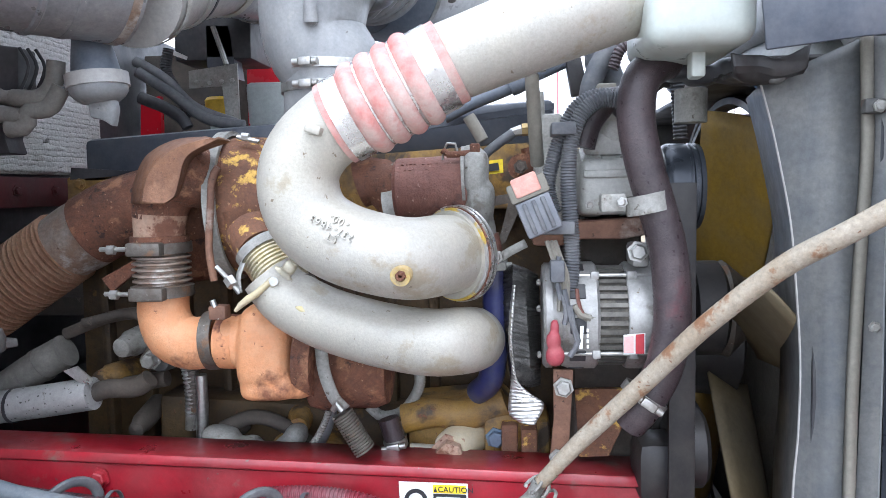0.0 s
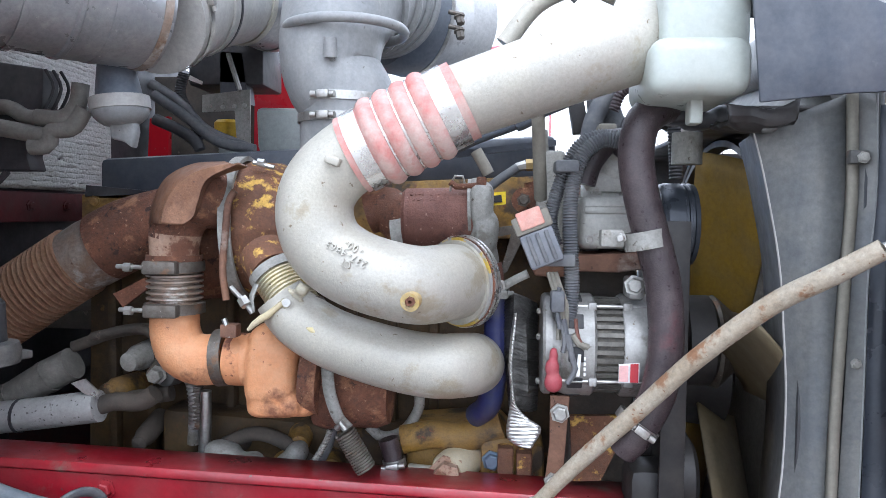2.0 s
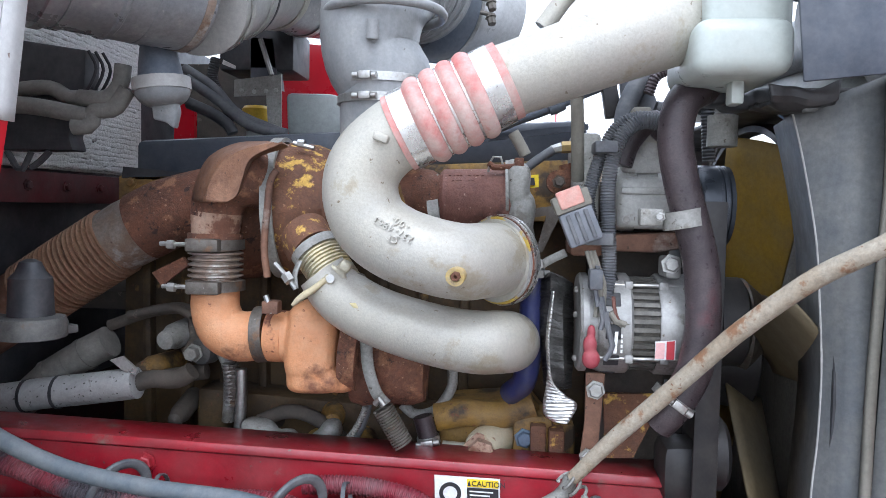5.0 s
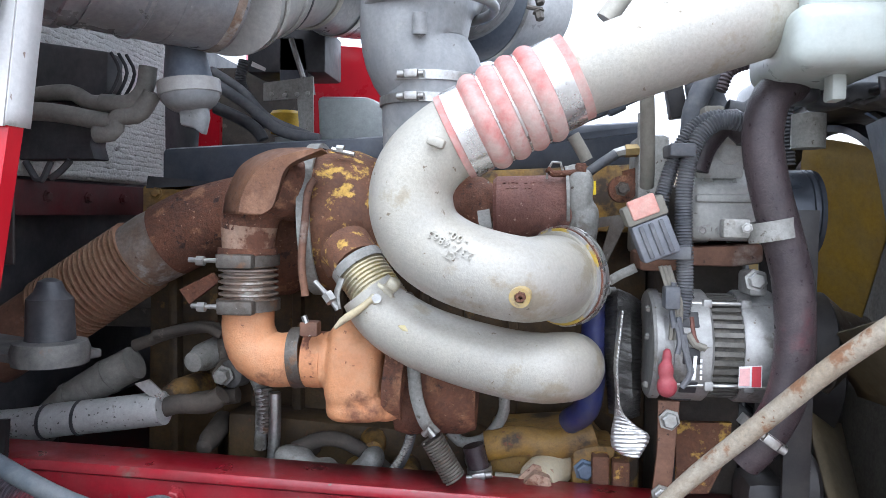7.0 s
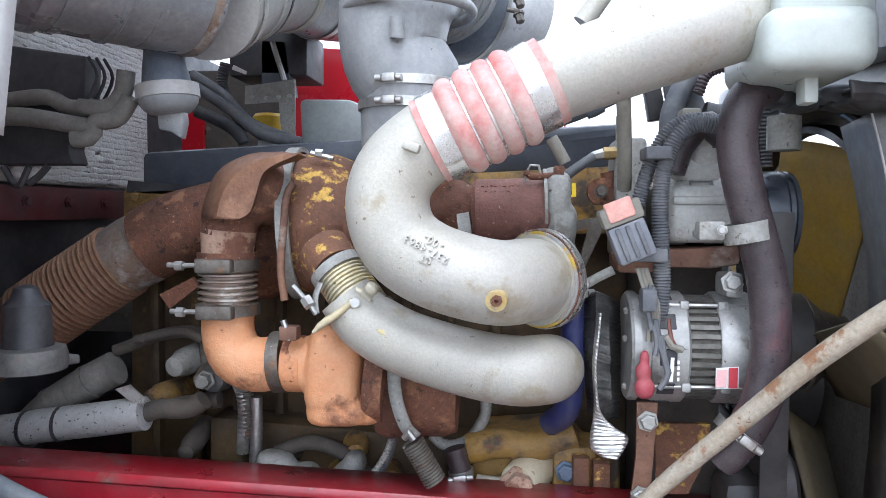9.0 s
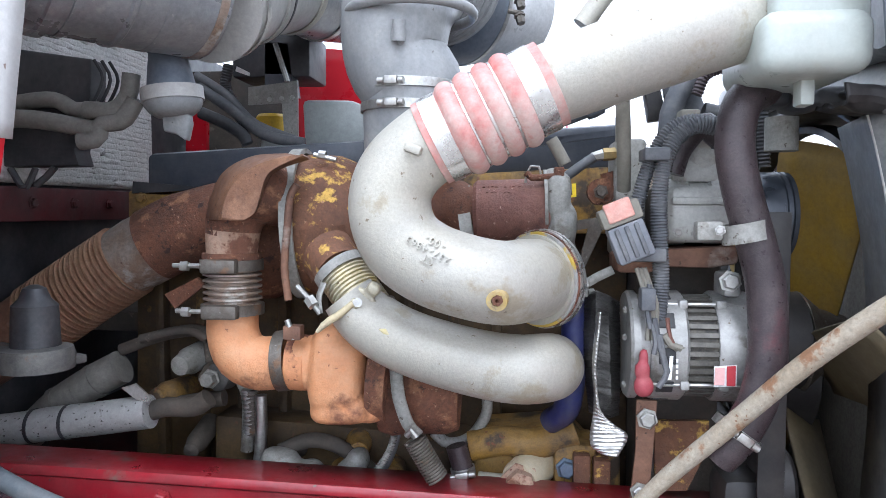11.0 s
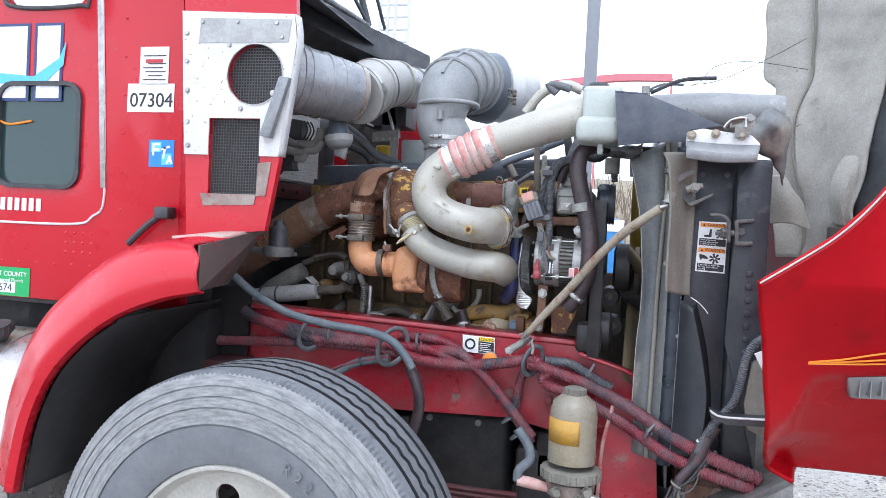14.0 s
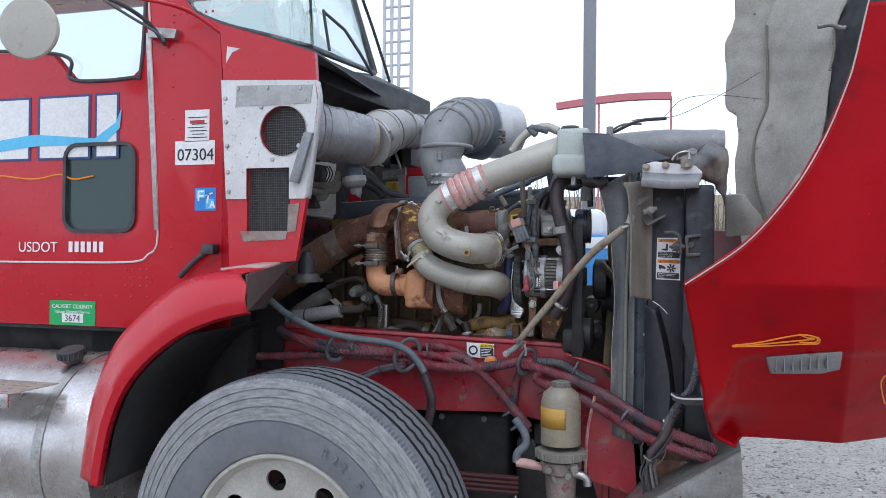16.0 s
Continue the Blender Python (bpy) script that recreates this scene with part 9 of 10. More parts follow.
cast("torn_rubber", [((0.402, 0.970, 1.685), (0.012, 0.010, 0.010), 0.7), ((0.412, 0.970, 1.694), (0.016, 0.012, 0.008), 0.6), ((0.426, 0.970, 1.700), (0.014, 0.010, 0.006), 0.6)], IRON, dk, "torn rubber tag", 0.004, 2)
for q in [(0.313, 1.050, 1.895), (0.439, 1.050, 1.892)]:
    tube("clip", [(q[0], q[1], q[2] - 0.03), (q[0], q[1], q[2] + 0.012)], 0.012, GREYCAST, dk, seg=8)
sf = thing("folded_seal", (0.798, 1.000, 1.739), "crumpled grey rubber seal on the radiator end", "seal")
fold_ = smooth_loft("fold", [[(0.712, 0.950, 1.755), (0.756, 0.950, 1.811), (0.782, 0.950, 1.819), (0.822, 0.970, 1.807)], [(0.715, 0.920, 1.735), (0.755, 0.910, 1.770), (0.783, 0.910, 1.781), (0.828, 0.950, 1.788)], [(0.729, 0.930, 1.716), (0.768, 0.920, 1.728), (0.796, 0.920, 1.744), (0.829, 0.950, 1.757)], [(0.742, 0.960, 1.704), (0.780, 0.960, 1.686), (0.805, 0.970, 1.656), (0.826, 0.990, 1.611)]], SHROUD, sf, "", 0.005, 40, 24)
for v in fold_.data.vertices:
    v.co += Vector((0.006 * noise.noise(v.co * 30), 0.012 * noise.noise(v.co * 24), 0.006 * noise.noise(v.co * 28)))

tw_ = thing("coolant_tank", (0.283, 1.030, 1.707), "translucent white coolant tank with a cap", "tank")
ta = [(0.231, 0.940, 1.797), (0.352, 0.940, 1.796), (0.355, 0.940, 1.695), (0.234, 0.940, 1.695), (0.259, 0.940, 1.843), (0.345, 0.940, 1.842), (0.263, 0.940, 1.889), (0.336, 0.940, 1.888)]
tx0, tx1, tz0, tz1 = ta[0][0] + 0.012, bs_[0][0] + 0.02, 1.721, ta[0][2]
boxpart("bottle", (tx0, 0.935, tz0), (tx1, 1.13, tz1), TANKW, tw_, bevel=0.022, seg=4)
boxpart("neck_box", (ta[4][0], 0.95, tz1 - 0.03), (tx1, 1.10, ta[6][2]), TANKW, tw_, bevel=0.015, seg=3)
ncx, ncz = (ta[6][0] + ta[7][0]) / 2, ta[6][2]
turned("cap", [(-0.02, 0.02), (-0.02, 0.034), (0.008, 0.036), (0.016, 0.03), (0.016, 0)], (ncx, 1.02, ncz), (0, 0, 1), BLACK, tw_, "black tank cap", 28)
boxpart("foot", (0.306, 0.99, 1.690), (0.324, 1.02, tz0 + 0.005), TANKW, tw_, bevel=0.004)
tube("overflow_hose", [(0.165, 1.100, 1.892), (0.137, 1.100, 1.919), (0.164, 1.100, 1.919), (0.209, 1.100, 1.905)] , 0.012, CONDUIT, tw_, seg=10)
turned("sensor", [(0, 0.02), (0, 0.024), (0.05, 0.024), (0.05, 0.02)], (0.349, 1.180, 1.648), (0, 0, 1), GREYCAST, tw_, "grey sensor body", 20)
tube("loop_hose", [(0.054, 1.200, 1.845), (0.107, 1.200, 1.911), (0.181, 1.200, 1.940), (0.237, 1.200, 1.921)], 0.016, CAST, tw_, seg=12)
tube("tank_wire", [(0.434, 1.100, 1.893), (0.483, 1.100, 1.919), (0.550, 1.100, 1.919)] , 0.004, CONDUIT, tw_, seg=6)
tube("tank_wire", [(0.452, 1.000, 1.875), (0.539, 1.000, 1.912), (0.634, 1.000, 1.918)] , 0.006, BLACK, tw_, seg=6)

# warning labels
wg = thing("warning_stickers", (0.644, 0.930, 1.357), "pair of orange and white warning stickers", "sticker")
q = [(0.604, 0.931, 1.500), (0.680, 0.931, 1.500), (0.679, 0.931, 1.356), (0.600, 0.931, 1.359)]
plate("sheet", q, (0, -0.0015, 0), STICKW, wg, "white warning label sheet")
o_, X_, Z_ = Vector(q[3]), Vector(q[2]) - Vector(q[3]), Vector(q[0]) - Vector(q[3])


def on_warn(u, v, y=0.0):
    p = o_ + X_ * u + Z_ * v
    return (p.x, p.y - 0.0025 - y, p.z)


def quad(name, u0, v0, u1, v1, material, y=0.0):
    plate(name, [on_warn(*uv, y) for uv in ((u0, v0), (u1, v0), (u1, v1), (u0, v1))], (0, -0.0008, 0), material, wg)


for base in (0.0, 0.5):
    quad("black_field", 0.05, base + 0.03, 0.95, base + 0.17, STICKB)
    quad("orange_band", 0.05, base + 0.40, 0.95, base + 0.48, STICKO)
    words("warning_word", "WARNING", 0.0135, on_warn(0.26, base + 0.415, 0.001), STICKB, wg, "", X_, Z_)
    plate("warning_triangle", [on_warn(u, base + v, 0.001) for u, v in ((0.12, 0.415), (0.22, 0.415), (0.17, 0.465))], (0, -0.0006, 0), STICKB, wg)
    lines_w = ("Keep clear of engine fan.", "Fan may start without", "warning.") if base == 0.0 else ("After tilting hood", "secure safety device", "to prevent closing.")
    for k, tx in enumerate(lines_w):
        words("warning_text", tx, 0.0058, on_warn(0.09, base + 0.13 - 0.04 * k, 0.001), STICKW, wg, "", X_, Z_)
for k in range(7):
    a = 2 * math.pi * k / 7
    c_ = Vector(on_warn(0.62, 0.28, 0.0))
    plate("fan_symbol", [c_ + Vector((r_ * math.cos(a + d_), 0, r_ * math.sin(a + d_))) for r_, d_ in ((0.003, 0.6), (0.015, 0.22), (0.015, -0.22), (0.003, -0.6))], (0, -0.0008, 0), STICKB, wg)
plate("hand_symbol", [on_warn(u, v) for u, v in ((0.1, 0.36), (0.3, 0.33), (0.42, 0.28), (0.36, 0.26), (0.2, 0.27), (0.16, 0.22), (0.1, 0.3))], (0, -0.0008, 0), STICKB, wg)
plate("hood_symbol", [on_warn(u, v) for u, v in ((0.2, 0.70), (0.45, 0.70), (0.45, 0.86), (0.38, 0.86), (0.36, 0.75), (0.2, 0.74))], (0, -0.0008, 0), STICKB, wg)
plate("hood_symbol", [on_warn(u, v) for u, v in ((0.6, 0.85), (0.78, 0.88), (0.88, 0.74), (0.8, 0.70), (0.72, 0.80))], (0, -0.0008, 0), STICKB, wg)
for u, v in ((0.58, 0.75), (0.66, 0.72), (0.62, 0.69)):
    quad("figure_symbol", u, v, u + 0.07, v + 0.03, STICKB)
sticker("stray_dot", [on_warn(0.9, 1.2), on_warn(0.95, 1.23)], STICKB, wg)

# prop rod
rd = thing("prop_rod", (0.104, 1.100, 1.103), "long weathered rod with a foam sleeve propping the hood", "rod")
tube("sleeve", [(0.114, 1.080, 1.120), (0.171, 1.060, 1.191), (0.250, 1.020, 1.284), (0.322, 0.970, 1.376), (0.396, 0.920, 1.454), (0.447, 0.880, 1.494), (0.495, 0.850, 1.530)], [0.0108, 0.0125, 0.0132, 0.0132, 0.0135, 0.0135, 0.0125], RODM, rd, seg=20)
tube("rod_end", [(0.492, 0.845, 1.530), (0.513, 0.845, 1.538)], 0.007, STEEL, rd, seg=10)
hexbolt("end_joint", (0.512, 0.840, 1.544), (0.3, 0, 1), 0.012, 0.03, GREYCAST, rd)
tube("foot", [(0.113, 1.090, 1.118), (0.099, 1.090, 1.090), (0.060, 1.090, 1.062)], [0.012, 0.012, 0.013], GREYCAST, rd, "dull steel foot", seg=12)
hexbolt("foot_bolt", (0.059, 1.080, 1.062), (0, -1, 0), 0.010, 0.008, STEEL, rd)
coil("wire_wrap", (0.100, 1.078, 1.126), (0.129, 1.078, 1.093), 0.0135, 0.0028, 3, GREYCAST, rd, "twisted binding wire")
tube("wire_tail", [(0.130, 1.065, 1.101), (0.139, 1.060, 1.082), (0.136, 1.060, 1.060)], 0.0045, GREYCAST, rd, "", seg=8)

# ---- lower left of the bay ----
lag = thing("lagged_pipe", (-0.851, 1.300, 1.130), "silver foil-lagged coolant pipe", "pipe")
tube("pipe", [(-1.178, 1.300, 1.125), (-1.007, 1.300, 1.141), (-0.906, 1.300, 1.158), (-0.806, 1.300, 1.172), (-0.711, 1.300, 1.187)], 0.031, LAGGING, lag, seg=24)
tube("end_elbow", [(-0.722, 1.310, 1.182), (-0.687, 1.310, 1.193), (-0.633, 1.310, 1.195), (-0.604, 1.310, 1.213)], 0.018, GRIME, lag, seg=16)
for q in [(-0.939, 1.300, 1.152), (-0.872, 1.300, 1.162)]:
    ring("tie_band", q, (1, 0, 0.06), 0.031, 0.006, 0.002, BLACK, lag)
plate("foil_tail", [(-0.756, 1.280, 1.234), (-0.729, 1.280, 1.243), (-0.700, 1.280, 1.218), (-0.706, 1.280, 1.208), (-0.729, 1.280, 1.214)], (0, 0.004, 0), FOIL, lag)
lg2 = thing("wrapped_hose", (-0.893, 1.350, 1.179), "dusty grey wrapped hose", "hose")
tube("hose", [(-0.994, 1.360, 1.118), (-0.934, 1.360, 1.175), (-0.864, 1.360, 1.221), (-0.800, 1.360, 1.255)], 0.033, HEATHOSE, lg2, seg=20)
for q in [(-0.928, 1.360, 1.180), (-0.887, 1.360, 1.204), (-0.852, 1.360, 1.227)]:
    ring("wrap", q, (1, 0, 0.6), 0.033, 0.012, 0.002, HEATHOSE, lg2)
mt = thing("cab_mount", (-0.739, 1.020, 1.337), "dusty grey cab mount with a tall stud", "mount")
m0 = (-0.751, 1.040, 1.341)
turned("base", [(-0.02, 0.05), (-0.02, 0.052), (0.0, 0.054), (0.012, 0.05), (0.016, 0.03), (0.016, 0)], m0, (0, 0, 1), IRON, mt, "", 36)
turned("stud", [(0.01, 0.036), (0.02, 0.034), (0.075, 0.032), (0.085, 0.022), (0.1, 0.016), (0.105, 0.006)], m0, (0, 0, 1), BLACK, mt, "", 24)
plate("arm", [Vector(m0) + Vector(v) for v in ((0.05, 0.05, -0.02), (0.0, -0.04, -0.02), (-0.25, 0.0, 0.0), (-0.25, 0.1, 0.0))], (0, 0, 0.014), IRON, mt, bevel=0.003)

# ---- looms along the rail ----
lo2 = thing("red_conduit_loom", (-0.248, 1.060, 1.006), "bundle of red overspray-dusted corrugated conduits", "wiring")
runs = [
    ([(-0.902, 1.100, 1.123), (-0.853, 1.100, 1.092), (-0.687, 1.100, 1.066), (-0.493, 1.100, 1.049), (-0.352, 1.100, 1.043), (-0.255, 1.080, 1.008), (-0.108, 1.080, 1.000), (0.037, 1.080, 1.019), (0.136, 1.080, 1.040), (0.173, 1.080, 1.017), (0.297, 1.060, 0.986), (0.439, 0.990, 0.940), (0.558, 0.920, 0.886), (0.666, 0.860, 0.852), (0.790, 0.850, 0.813)], 0.019),
    ([(-1.200, 1.100, 0.992), (-1.001, 1.100, 1.002), (-0.741, 1.100, 1.019), (-0.527, 1.100, 1.027), (-0.323, 1.100, 1.018), (-0.200, 1.100, 1.038), (-0.105, 1.080, 1.040), (-0.050, 1.080, 0.999), (0.031, 1.080, 0.922), (0.150, 1.080, 0.790)], 0.017),
    ([(-0.327, 1.120, 1.072), (-0.234, 1.120, 1.075), (-0.144, 1.120, 1.059), (-0.088, 1.120, 1.018), (0.010, 1.120, 0.931), (0.090, 1.120, 0.831), (0.143, 1.120, 0.760)], 0.016),
    ([(0.121, 1.080, 1.026), (0.189, 1.080, 1.009), (0.183, 1.080, 0.967), (0.327, 1.050, 0.924), (0.449, 0.980, 0.879), (0.553, 0.910, 0.833), (0.657, 0.860, 0.809), (0.773, 0.850, 0.784)], 0.018),
    ([(0.074, 1.130, 0.827), (0.086, 1.130, 0.899), (0.097, 1.130, 0.971), (0.128, 1.130, 1.014)], 0.015),
    ([(-0.879, 1.090, 1.110), (-0.682, 1.090, 1.046), (-0.441, 1.090, 1.040), (-0.226, 1.090, 1.041), (-0.110, 1.090, 1.009)], 0.016),
]
for s, r_ in runs:
    corrugated("conduit", s, r_, REDCOND, lo2, pitch=0.0062, depth=0.0020, seg=14)
corrugated("dark_conduit", [(0.173, 1.110, 1.035), (0.256, 1.110, 1.031), (0.335, 1.110, 0.989), (0.387, 1.110, 0.968)], 0.016, CONDUIT, lo2, pitch=0.006, depth=0.002)
for q, d_ in (((0.318, 1.070, 1.021), (1, 0, -0.5)), ((0.507, 0.940, 0.887), (1, -0.5, -0.6)), ((-0.247, 1.090, 1.063), (1, 0, 0.1)), ((-0.565, 1.100, 1.057), (1, 0, 0.1)), ((0.065, 1.100, 0.837), (0.6, 0, -0.8)), ((0.098, 1.100, 0.788), (0.6, 0, -0.8))):
    ring("cable_tie", q, d_, 0.026, 0.007, 0.002, CONDUIT, lo2, seg=20)
gh_ = thing("grey_hose", (-0.308, 1.050, 0.952), "dusty blue-grey hose running along the rail", "hose")
tube("hose", [(-0.932, 0.980, 1.288), (-0.871, 0.980, 1.242), (-0.794, 0.980, 1.190), (-0.672, 0.980, 1.137), (-0.535, 0.980, 1.111), (-0.387, 0.980, 1.098), (-0.308, 0.980, 1.076), (-0.261, 0.980, 1.034), (-0.232, 0.980, 0.993)], 0.0135, GREYHOSE, gh_, seg=18)
tube("cuff", [(-0.249, 1.000, 0.997), (-0.224, 1.000, 0.946), (-0.209, 1.000, 0.884), (-0.218, 1.000, 0.814), (-0.236, 1.000, 0.772)], 0.018, HOSE, gh_, "dark textured cuff", seg=18)
tl_ = thing("hose_hangers", (-0.472, 1.050, 1.010), "grey rubber loop hangers round the hoses", "hanger")
for cxy, rz_ in (((-0.624, 1.070, 1.058), 0.052), ((-0.324, 1.050, 1.045), 0.062), ((0.137, 1.090, 1.035), 0.046)):
    bm = sweep(bmesh.new(), [Vector(cxy) + Vector((0.55 * rz_ * math.cos(a) + 0.2 * rz_ * math.sin(a), 0.75 * rz_ * math.cos(a), rz_ * math.sin(a))) for a in np.linspace(0, 2 * math.pi, 41)], 0.0085, 10, squash=0.75)
    part("loop", bm, CONDUIT, tl_)
sm = thing("stub_hose", (-0.569, 1.100, 0.891), "short grey hose with red wires leaving the loom", "hose")
tube("hose", [(-0.542, 1.050, 0.907), (-0.508, 1.050, 0.944), (-0.443, 1.050, 0.981), (-0.334, 1.050, 1.006)], 0.014, GREYHOSE, sm, seg=12)
tube("wire", [(-0.552, 1.040, 0.913), (-0.525, 1.040, 0.954), (-0.422, 1.040, 0.991), (-0.330, 1.040, 1.012)], 0.005, REDCOND, sm, seg=8)
ring("cable_tie", (-0.430, 1.050, 0.985), (1, 0, 0.5), 0.015, 0.008, 0.002, BLACK, sm)

# fuel filter
ff = thing("fuel_filter", (0.284, 0.980, 0.615), "dusty fuel filter with a clear bowl and yellow label", "fuel filter")
fc = (0.280, 0.980, 0.857)
z1, z2, z3, z4, z5 = (q[2] for q in [(0.280, 0.980, 0.966), (0.280, 0.980, 0.937), (0.281, 0.980, 0.772), (0.281, 0.980, 0.724), (0.282, 0.980, 0.575)])
turned("bowl", [(0, 0.03), (0, 0.069), (z1 - z3 - 0.05, 0.068), (z1 - z3 - 0.02, 0.06), (z1 - z3, 0.035)], (fc[0], 0.98, z3), (0, 0, 1), M("dusty_clear_bowl", (0.235, 0.195, 0.125), 0.28, 0, mott=((0.33, 0.29, 0.21), 9, 0.7), dust=((0.24, 0.255, 0.29), 6, 0.5), stain=((0.20, 0.16, 0.10), 10, 0.6, 0.6)), ff, "dusty brown clear bowl", 40)
bm = bmesh.new()
zz0, zz1 = (q[2] for q in [(0.281, 0.980, 0.832), (0.280, 0.980, 0.901)])
rws = [[bm.verts.new((fc[0] + 0.0697 * math.cos(a), 0.98 + 0.0697 * math.sin(a), z)) for a in np.linspace(radians(190), radians(290), 16)] for z in (zz0, zz1)]
for i in range(15):
    bm.faces.new((rws[0][i], rws[0][i + 1], rws[1][i + 1], rws[1][i]))
solid(part("label", bm, M("yellow_label", (0.50, 0.27, 0.03), 0.5, 0, mott=((0.36, 0.22, 0.07), 30, 0.7)), ff, "faded yellow paper label"), 0.0008, 1)
cap = turned("cap", [(-0.005, 0.02), (-0.005, 0.03), (0.018, 0.029), (0.022, 0.02), (0.022, 0)], (fc[0], 0.98, z1), (0, 0, 1), BEIGE, ff, "ribbed vent cap", 28)
for k in range(14):
    a = 2 * math.pi * k / 14
    boxpart("cap_rib", (-0.002, -0.003, 0), (0.004, 0.003, 0.018), BEIGE, cap, "", 0, Matrix.Translation((fc[0] + 0.029 * math.cos(a), 0.98 + 0.029 * math.sin(a), z1)) @ Matrix.Rotation(a, 4, "Z"))
turned("collar", [(0, 0.04), (0, 0.084), (0.026, 0.085), (0.03, 0.07)], (fc[0], 0.98, z4), (0, 0, 1), BEIGE, ff, "dusty ribbed collar", 40)
for k in range(20):
    a = 2 * math.pi * k / 20
    boxpart("collar_rib", (-0.004, -0.004, 0), (0.004, 0.004, 0.024), BEIGE, ff, "", 0.001, Matrix.Translation((fc[0] + 0.085 * math.cos(a), 0.98 + 0.085 * math.sin(a), z4 + 0.001)) @ Matrix.Rotation(a, 4, "Z"))
turned("base", [(0, 0.04), (-0.012, 0.072), (-0.05, 0.070), (-0.06, 0.055), (-0.14, 0.05), (-0.17, 0.04), (-0.18, 0.02)], (fc[0], 0.99, z4), (0, 0, 1), SCRAPED, ff, "grimy filter base", 28)
for dx, dz in ((-0.035, -0.03), (0.03, -0.045), (0.05, -0.02)):
    hexbolt("port_plug", (fc[0] + dx, 0.925, z4 + dz), (0.2, -1, 0), 0.013, 0.02, BEIGE, ff, "dusty port plug")
tube("red_fitting", [(0.128, 0.970, 0.697), (0.174, 0.970, 0.693), (0.223, 0.970, 0.685)], [0.016, 0.017, 0.012], SLEEVE, ff, "faded red hose end", seg=16)
tube("hose", [(0.117, 0.990, 0.844), (0.151, 0.985, 0.801), (0.160, 0.980, 0.759), (0.131, 0.970, 0.728), (0.128, 0.970, 0.697)], 0.0145, GREYHOSE, ff, "", seg=14)
tube("port", [(0.297, 0.950, 0.685), (0.366, 0.950, 0.671), (0.375, 0.950, 0.642)], 0.014, STEEL, ff, seg=10)
tube("valve", [(0.248, 0.940, 0.700), (0.268, 0.940, 0.646)], 0.012, BEIGE, ff, seg=10)
ff.location += Vector((0.007, -0.085, 0.016))

# hose and loom at the radiator foot
rl = thing("radiator_foot_hose", (0.628, 0.880, 0.876), "dark conduit looping down by the radiator foot", "hose")
corrugated("conduit", [(0.850, 0.850, 1.215), (0.800, 0.850, 1.206), (0.759, 0.850, 1.179), (0.737, 0.850, 1.135), (0.726, 0.850, 1.069), (0.712, 0.850, 1.013), (0.679, 0.850, 0.968), (0.645, 0.850, 0.910), (0.627, 0.850, 0.864)], 0.0115, CONDUIT, rl, pitch=0.006, depth=0.002)
tube("stub", [(0.653, 0.850, 0.913), (0.632, 0.850, 0.852), (0.583, 0.850, 0.784)], 0.014, HOSE, rl, seg=12)
for k in range(3):
    tube("wire", [Vector(a) + Vector((0.012 * k, 0.01 * k, 0.008 * k)) for a in [(0.654, 0.850, 0.854), (0.610, 0.850, 0.786), (0.574, 0.850, 0.746), (0.584, 0.850, 0.663)]], 0.005, (BLACK, BEIGE, CONDUIT)[k], rl, seg=6)
hgb = thing("tilt_support_bracket", (0.766, 0.800, 0.898), "chipped white tilt support bracket with bolt holes", "bracket")
plate("arm", [(0.750, 0.800, 1.155), (0.770, 0.800, 1.165), (0.843, 0.800, 1.168), (0.837, 0.800, 0.964), (0.819, 0.800, 0.996), (0.783, 0.800, 1.092)], (0, 0.012, 0), WHITE, hgb)
plate("inner_web", [(0.754, 0.860, 1.122), (0.781, 0.860, 1.144), (0.859, 0.860, 1.076), (0.854, 0.860, 0.899), (0.753, 0.860, 0.942), (0.740, 0.860, 1.010)], (0, 0.012, 0), BEIGE, hgb, "dusty inner web")
fw_ = [(0.647, 0.790, 0.998), (0.683, 0.790, 0.984), (0.840, 0.790, 0.992), (0.841, 0.790, 0.973), (0.691, 0.790, 0.964), (0.652, 0.790, 0.978)]
plate("foot_flange", fw_, (0, 0.05, 0), BLACK, hgb, "dark flexible flap")
tube("flap_edge", fw_[:3], 0.003, WHITE, hgb, "pale worn flap edge", seg=8)
for q in [(0.799, 0.799, 1.145), (0.812, 0.799, 1.113), (0.830, 0.799, 1.071)]:
    turned("bolt_hole", [(0, 0.001), (0, 0.006), (0.002, 0.006), (0.002, 0.001)], q, (0, -1, 0), BLACK, hgb, "", 12)
tube("stub", [(0.672, 0.860, 0.944), (0.641, 0.860, 0.886), (0.614, 0.860, 0.820), (0.576, 0.860, 0.760)], [0.018, 0.016, 0.015, 0.013], HOSE, rl, "dark rubber hose end", seg=14)
ring("white_tie", (0.641, 0.860, 0.889), (0.5, 0, 0.9), 0.017, 0.006, 0.002, STICKW, rl)
ring("tie", (0.579, 0.860, 0.768), (0.5, 0, 0.9), 0.0155, 0.006, 0.002, BEIGE, rl)
for k in range(5):
    w_ = [(0.576, 0.860, 0.760), (0.562, 0.860, 0.709), (0.572, 0.860, 0.659), (0.563, 0.860, 0.608)]
    tube("wire", [Vector(a) + Vector((0.010 * math.sin(2.1 * k + i), 0.006 * k, 0.0)) for i, a in enumerate(w_)], 0.0035, (BEIGE, BLACK, REDCOND, CONDUIT, BEIGE)[k], rl, seg=6)
tube("loose_wire", [(0.590, 0.850, 0.746), (0.614, 0.850, 0.758), (0.631, 0.850, 0.788), (0.634, 0.850, 0.833)], 0.002, CONDUIT, rl, seg=6)
rf = thing("mounting_bracket", (0.679, 1.000, 0.704), "rusty mounting foot under the radiator", "bracket")
